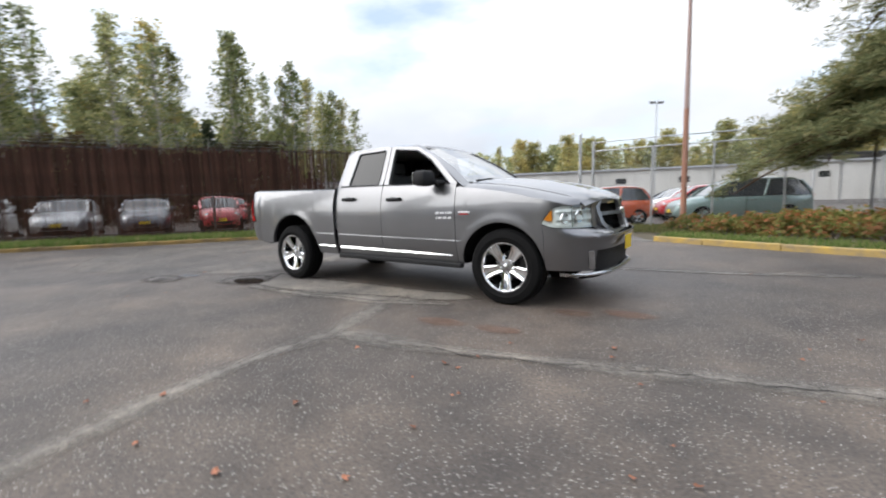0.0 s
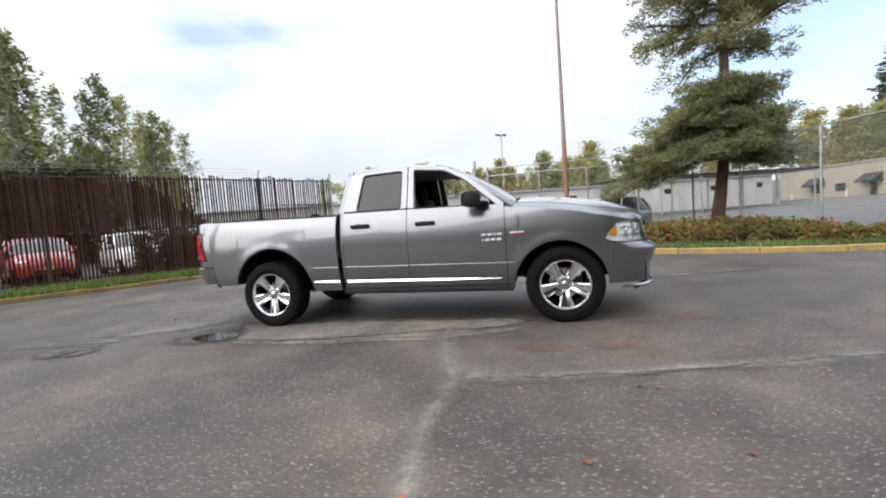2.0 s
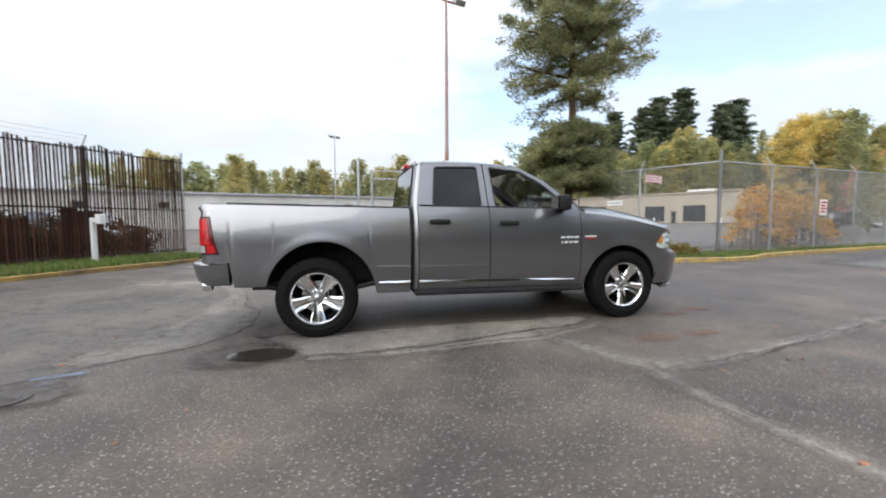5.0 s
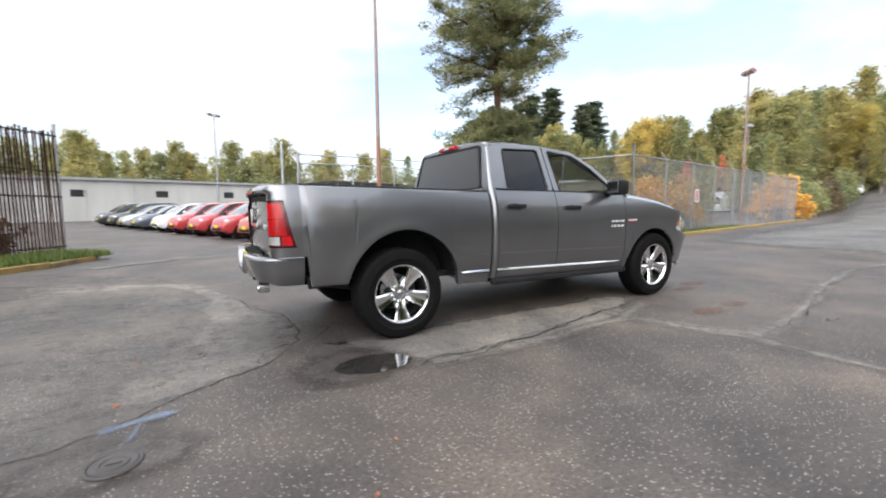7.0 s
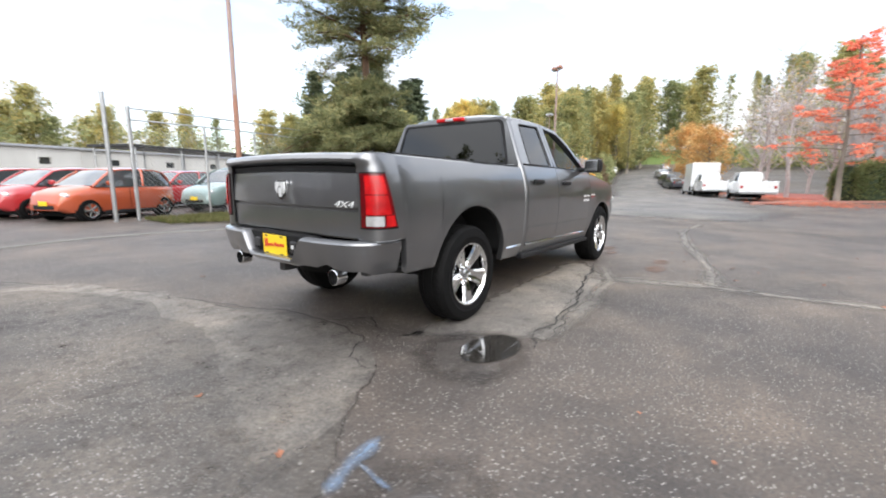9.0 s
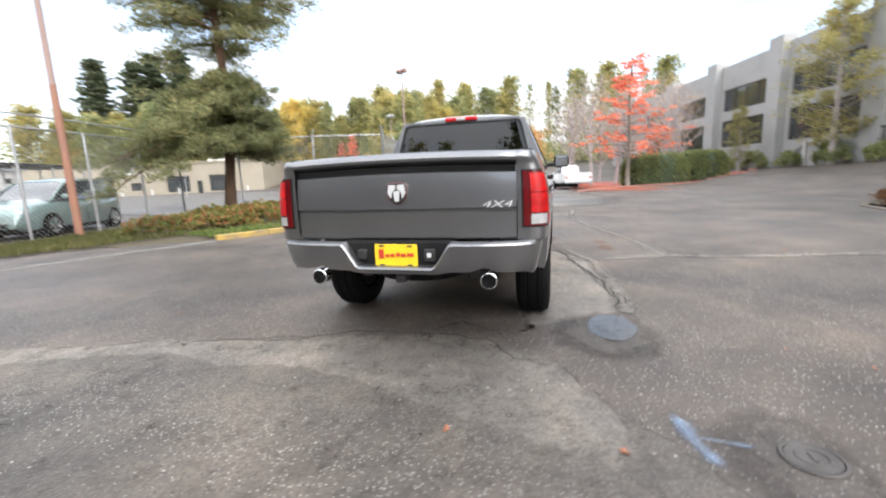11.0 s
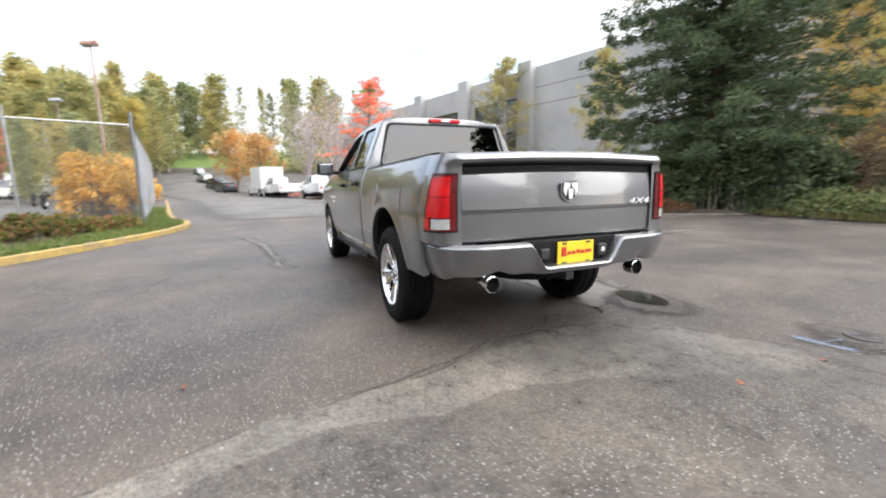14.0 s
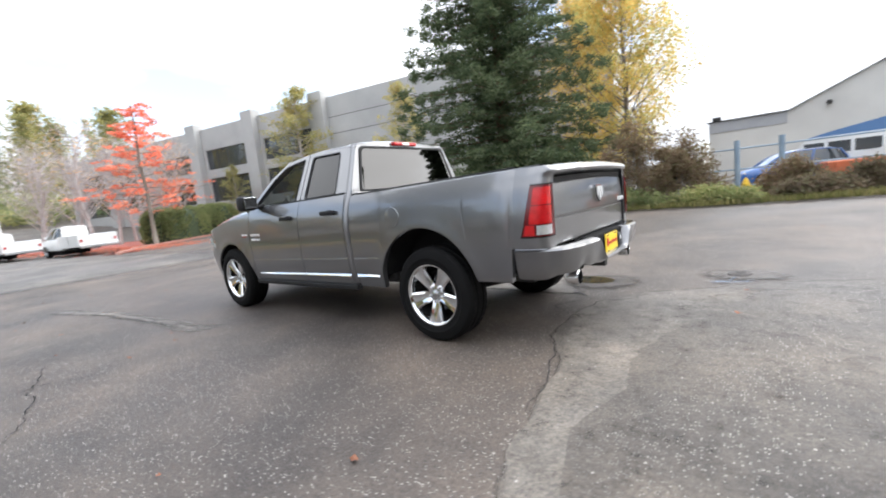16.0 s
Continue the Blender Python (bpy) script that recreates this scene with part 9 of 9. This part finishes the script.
# wheels
def wheel(name, x, s):
    w = new(name)
    w.parent = truck
    w.empty_display_size = 0.1
    w["label"] = "chrome five-spoke wheel with black tyre"
    w.matrix_basis = pose(x, s * 0.86, HUB_Z, 0, 0, 0 if s > 0 else 180)
    R, W = TYRE_R, 0.135
    prof = [(0.262, -W + 0.02), (0.285, -W), (0.34, -W - 0.004), (0.385, -W + 0.006), (R - 0.008, -W + 0.03), (R, -W + 0.055), (R, -0.052), (R - 0.009, -0.047), (R - 0.009, -0.035), (R, -0.030), (R, 0.030), (R - 0.009, 0.035), (R - 0.009, 0.047), (R, 0.052), (R, W - 0.055), (R - 0.006, W - 0.03), (0.385, W - 0.006), (0.34, W + 0.004), (0.320, W + 0.007), (0.315, W + 0.003), (0.285, W), (0.262, W - 0.02)]
    bm = lathe(bmesh.new(), prof, 56)
    tyre = part("tyre", bm, M["tyre"], w, "black all-terrain tyre", smooth=35)
    bm = bmesh.new()
    for k in range(44):
        for side in (-1, 1):
            a = 360 * (k + 0.25 * side) / 44
            box(bm, (-0.015, side * 0.072 - 0.022, R - 0.012), (0.015, side * 0.072 + 0.022, R + 0.0015), 0, pose(0, 0, 0, 0, a, 0))
    part("tread_block", bm, M["tyre"], tyre)["kind"] = "stuff"
    bm = lathe(bmesh.new(), [(0.252, -0.11), (0.262, -0.12), (0.262, 0.118), (0.270, 0.126), (0.268, 0.134), (0.258, 0.133), (0.248, 0.122), (0.242, 0.095), (0.235, 0.05), (0.235, -0.11)], 48)
    rim = part("rim", bm, M["chrome"], w, "chrome rim", smooth=35)
    part("barrel", lathe(bmesh.new(), [(0.234, 0.07), (0.232, -0.10), (0.20, -0.11), (0.05, -0.10)], 32), M["dark_in"], rim, smooth=40)
    bm = lathe(bmesh.new(), [(0.0, -0.02), (0.165, -0.02), (0.17, -0.025), (0.17, -0.045)], 32)
    part("brake_disc", bm, M["satin"], w, smooth=30)
    part("brake_caliper", B((-0.19, -0.06, -0.08), (-0.11, 0.0, 0.08), 0.02), M["black_steel"], w)
    for k in range(5):
        m = pose(0, 0, 0, 0, 90 + 72 * k, 0)
        bm = bmesh.new()
        rows = []
        # radius, half width at the face, half width of the flank, height
        for r, hw, fl, hy in ((0.035, 0.040, 0.046, 0.070), (0.075, 0.034, 0.044, 0.085), (0.12, 0.038, 0.052, 0.098), (0.17, 0.046, 0.062, 0.108), (0.215, 0.056, 0.072, 0.116), (0.252, 0.066, 0.082, 0.122)):
            rows.append([m @ Vector((r, hy - 0.06, -fl)), m @ Vector((r, hy - 0.012, -fl)), m @ Vector((r, hy, -hw)), m @ Vector((r, hy - 0.007, -hw * 0.55)), m @ Vector((r, hy - 0.009, 0)), m @ Vector((r, hy - 0.007, hw * 0.55)), m @ Vector((r, hy, hw)), m @ Vector((r, hy - 0.012, fl)), m @ Vector((r, hy - 0.06, fl))])
        grid(bm, rows)
        bmesh.ops.recalc_face_normals(bm, faces=list(bm.faces))
        part("spoke", bm, M["chrome"], rim, smooth=25)
        a = radians(90 + 72 * k + 36)
        bm = lathe(bmesh.new(), [(0.0, 0.098), (0.010, 0.097), (0.012, 0.09), (0.012, 0.05)], 8, "y", pose(0.068 * math.cos(a), 0, 0.068 * math.sin(a)))
        part("lug_nut", bm, M["chrome"], rim)
    bm = lathe(bmesh.new(), [(0.0, 0.100), (0.025, 0.098), (0.034, 0.092), (0.038, 0.08), (0.085, 0.074), (0.09, 0.05)], 24)
    part("hub_cap", bm, M["satin"], rim, smooth=35)
    return w


for s in (-1, 1):
    for x in (-WBH, WBH):
        wheel("wheel", x, s)


# ---------------------------------------------------------------- roadside fence, hydrant and signs
steel_gate = new("yard_fence")
tagged(steel_gate, "blue-grey steel yard fence with three rails across the road", "fence", kind="structure")
yard = [(-24.0, -15.0), (-18.5, -15.2), (-13.0, -15.4), (-8.0, -15.6), (-4.05, -15.7), (-2.75, -15.7), (0.8, -16.0), (4.0, -16.4)]
for k, (x, y) in enumerate(yard):
    r = 0.09 if k in (4, 5) else 0.05
    part("fence_post", tube(bmesh.new(), [(x, y, ground_z(x, y)), (x, y, ground_z(x, y) + (2.1 if k in (4, 5) else 1.9))], r, 10), M["post_blue"], steel_gate)
for a, b in zip(yard, yard[1:]):
    for z in (0.45, 1.05, 1.8):
        part("fence_rail", tube(bmesh.new(), [(*a, z), (*b, z)], 0.03, 6), M["post_blue"], steel_gate)
hyd = thing("fire_hydrant", "yellow fire hydrant on the grass verge", "hydrant", at=pose(-3.05, -14.9, 0.06, 0, 0, 40))
bm = lathe(bmesh.new(), [(0.0, 0.0), (0.14, 0.0), (0.14, 0.04), (0.10, 0.05), (0.10, 0.42), (0.135, 0.44), (0.135, 0.48), (0.10, 0.50), (0.09, 0.58), (0.05, 0.65), (0.0, 0.66)], 18, "z")
part("barrel", bm, M["hydrant"], hyd, smooth=40)
for a in (0, 90, 180):
    part("outlet", lathe(bmesh.new(), [(0.0, 0.17), (0.055, 0.17), (0.06, 0.15), (0.045, 0.14), (0.045, 0.08)], 12, "y", pose(0, 0, 0.36, 0, 0, a)), M["hydrant"], hyd)
part("cap_nut", B((-0.02, -0.02, 0.65), (0.02, 0.02, 0.70), 0.004), M["hydrant"], hyd)
sign = thing("notice_sign", "small white notice with red bars on the chain-link fence", "sign", at=pose(15.2, 6.22, 1.55, 0, 0, 10.5))
part("board", B((-0.22, -0.012, -0.28), (0.22, 0.004, 0.28), 0.006), M["white_paint"], sign)
for k in range(4):
    part("print_bar", B((-0.17, -0.018, 0.15 - 0.11 * k), (0.17 - 0.05 * (k % 2), -0.012, 0.21 - 0.11 * k)), M["plate_red"], sign)
pole = thing("flagpole", "grey flagpole with a striped flag by the far lot", "flag", at=pose(37.5, 43.3, 0, 0, 0, -38))
part("pole", tube(bmesh.new(), [(0, 0, 0), (0, 0, 7.4)], [0.06, 0.03], 10), M["steel"], pole)
for k in range(7):
    bm = bmesh.new()
    rows = []
    for i in range(13):
        u = i / 12
        y = 0.12 * math.sin(u * 7) * u
        z = 6.95 - 0.15 * k - 0.35 * u * u
        rows.append([(0.05 + 1.9 * u, y, z), (0.05 + 1.9 * u, y, z - 0.15)])
    grid(bm, rows)
    bmesh.ops.solidify(bm, geom=list(bm.faces), thickness=0.01)
    part("flag_stripe", bm, M["flag_red"] if k % 2 == 0 else M["flag"], pole)
bin_ = thing("heap_container", "orange steel container behind the yard fence", "container", at=pose(-7.9, -19.2, 0, 0, 0, 4))
part("body", B((-2.6, -0.9, 0.25), (2.6, 0.9, 0.98), 0.05), M["container"], bin_)
for k in range(7):
    part("rib", B((-2.5 + 0.8 * k, 0.88, 0.25), (-2.42 + 0.8 * k, 0.95, 0.95), 0.01), M["container"], bin_)
for x in (-2.2, 2.2):
    part("skid", B((x - 0.15, -0.8, 0.0), (x + 0.15, 0.8, 0.26), 0.02), M["black_steel"], bin_)
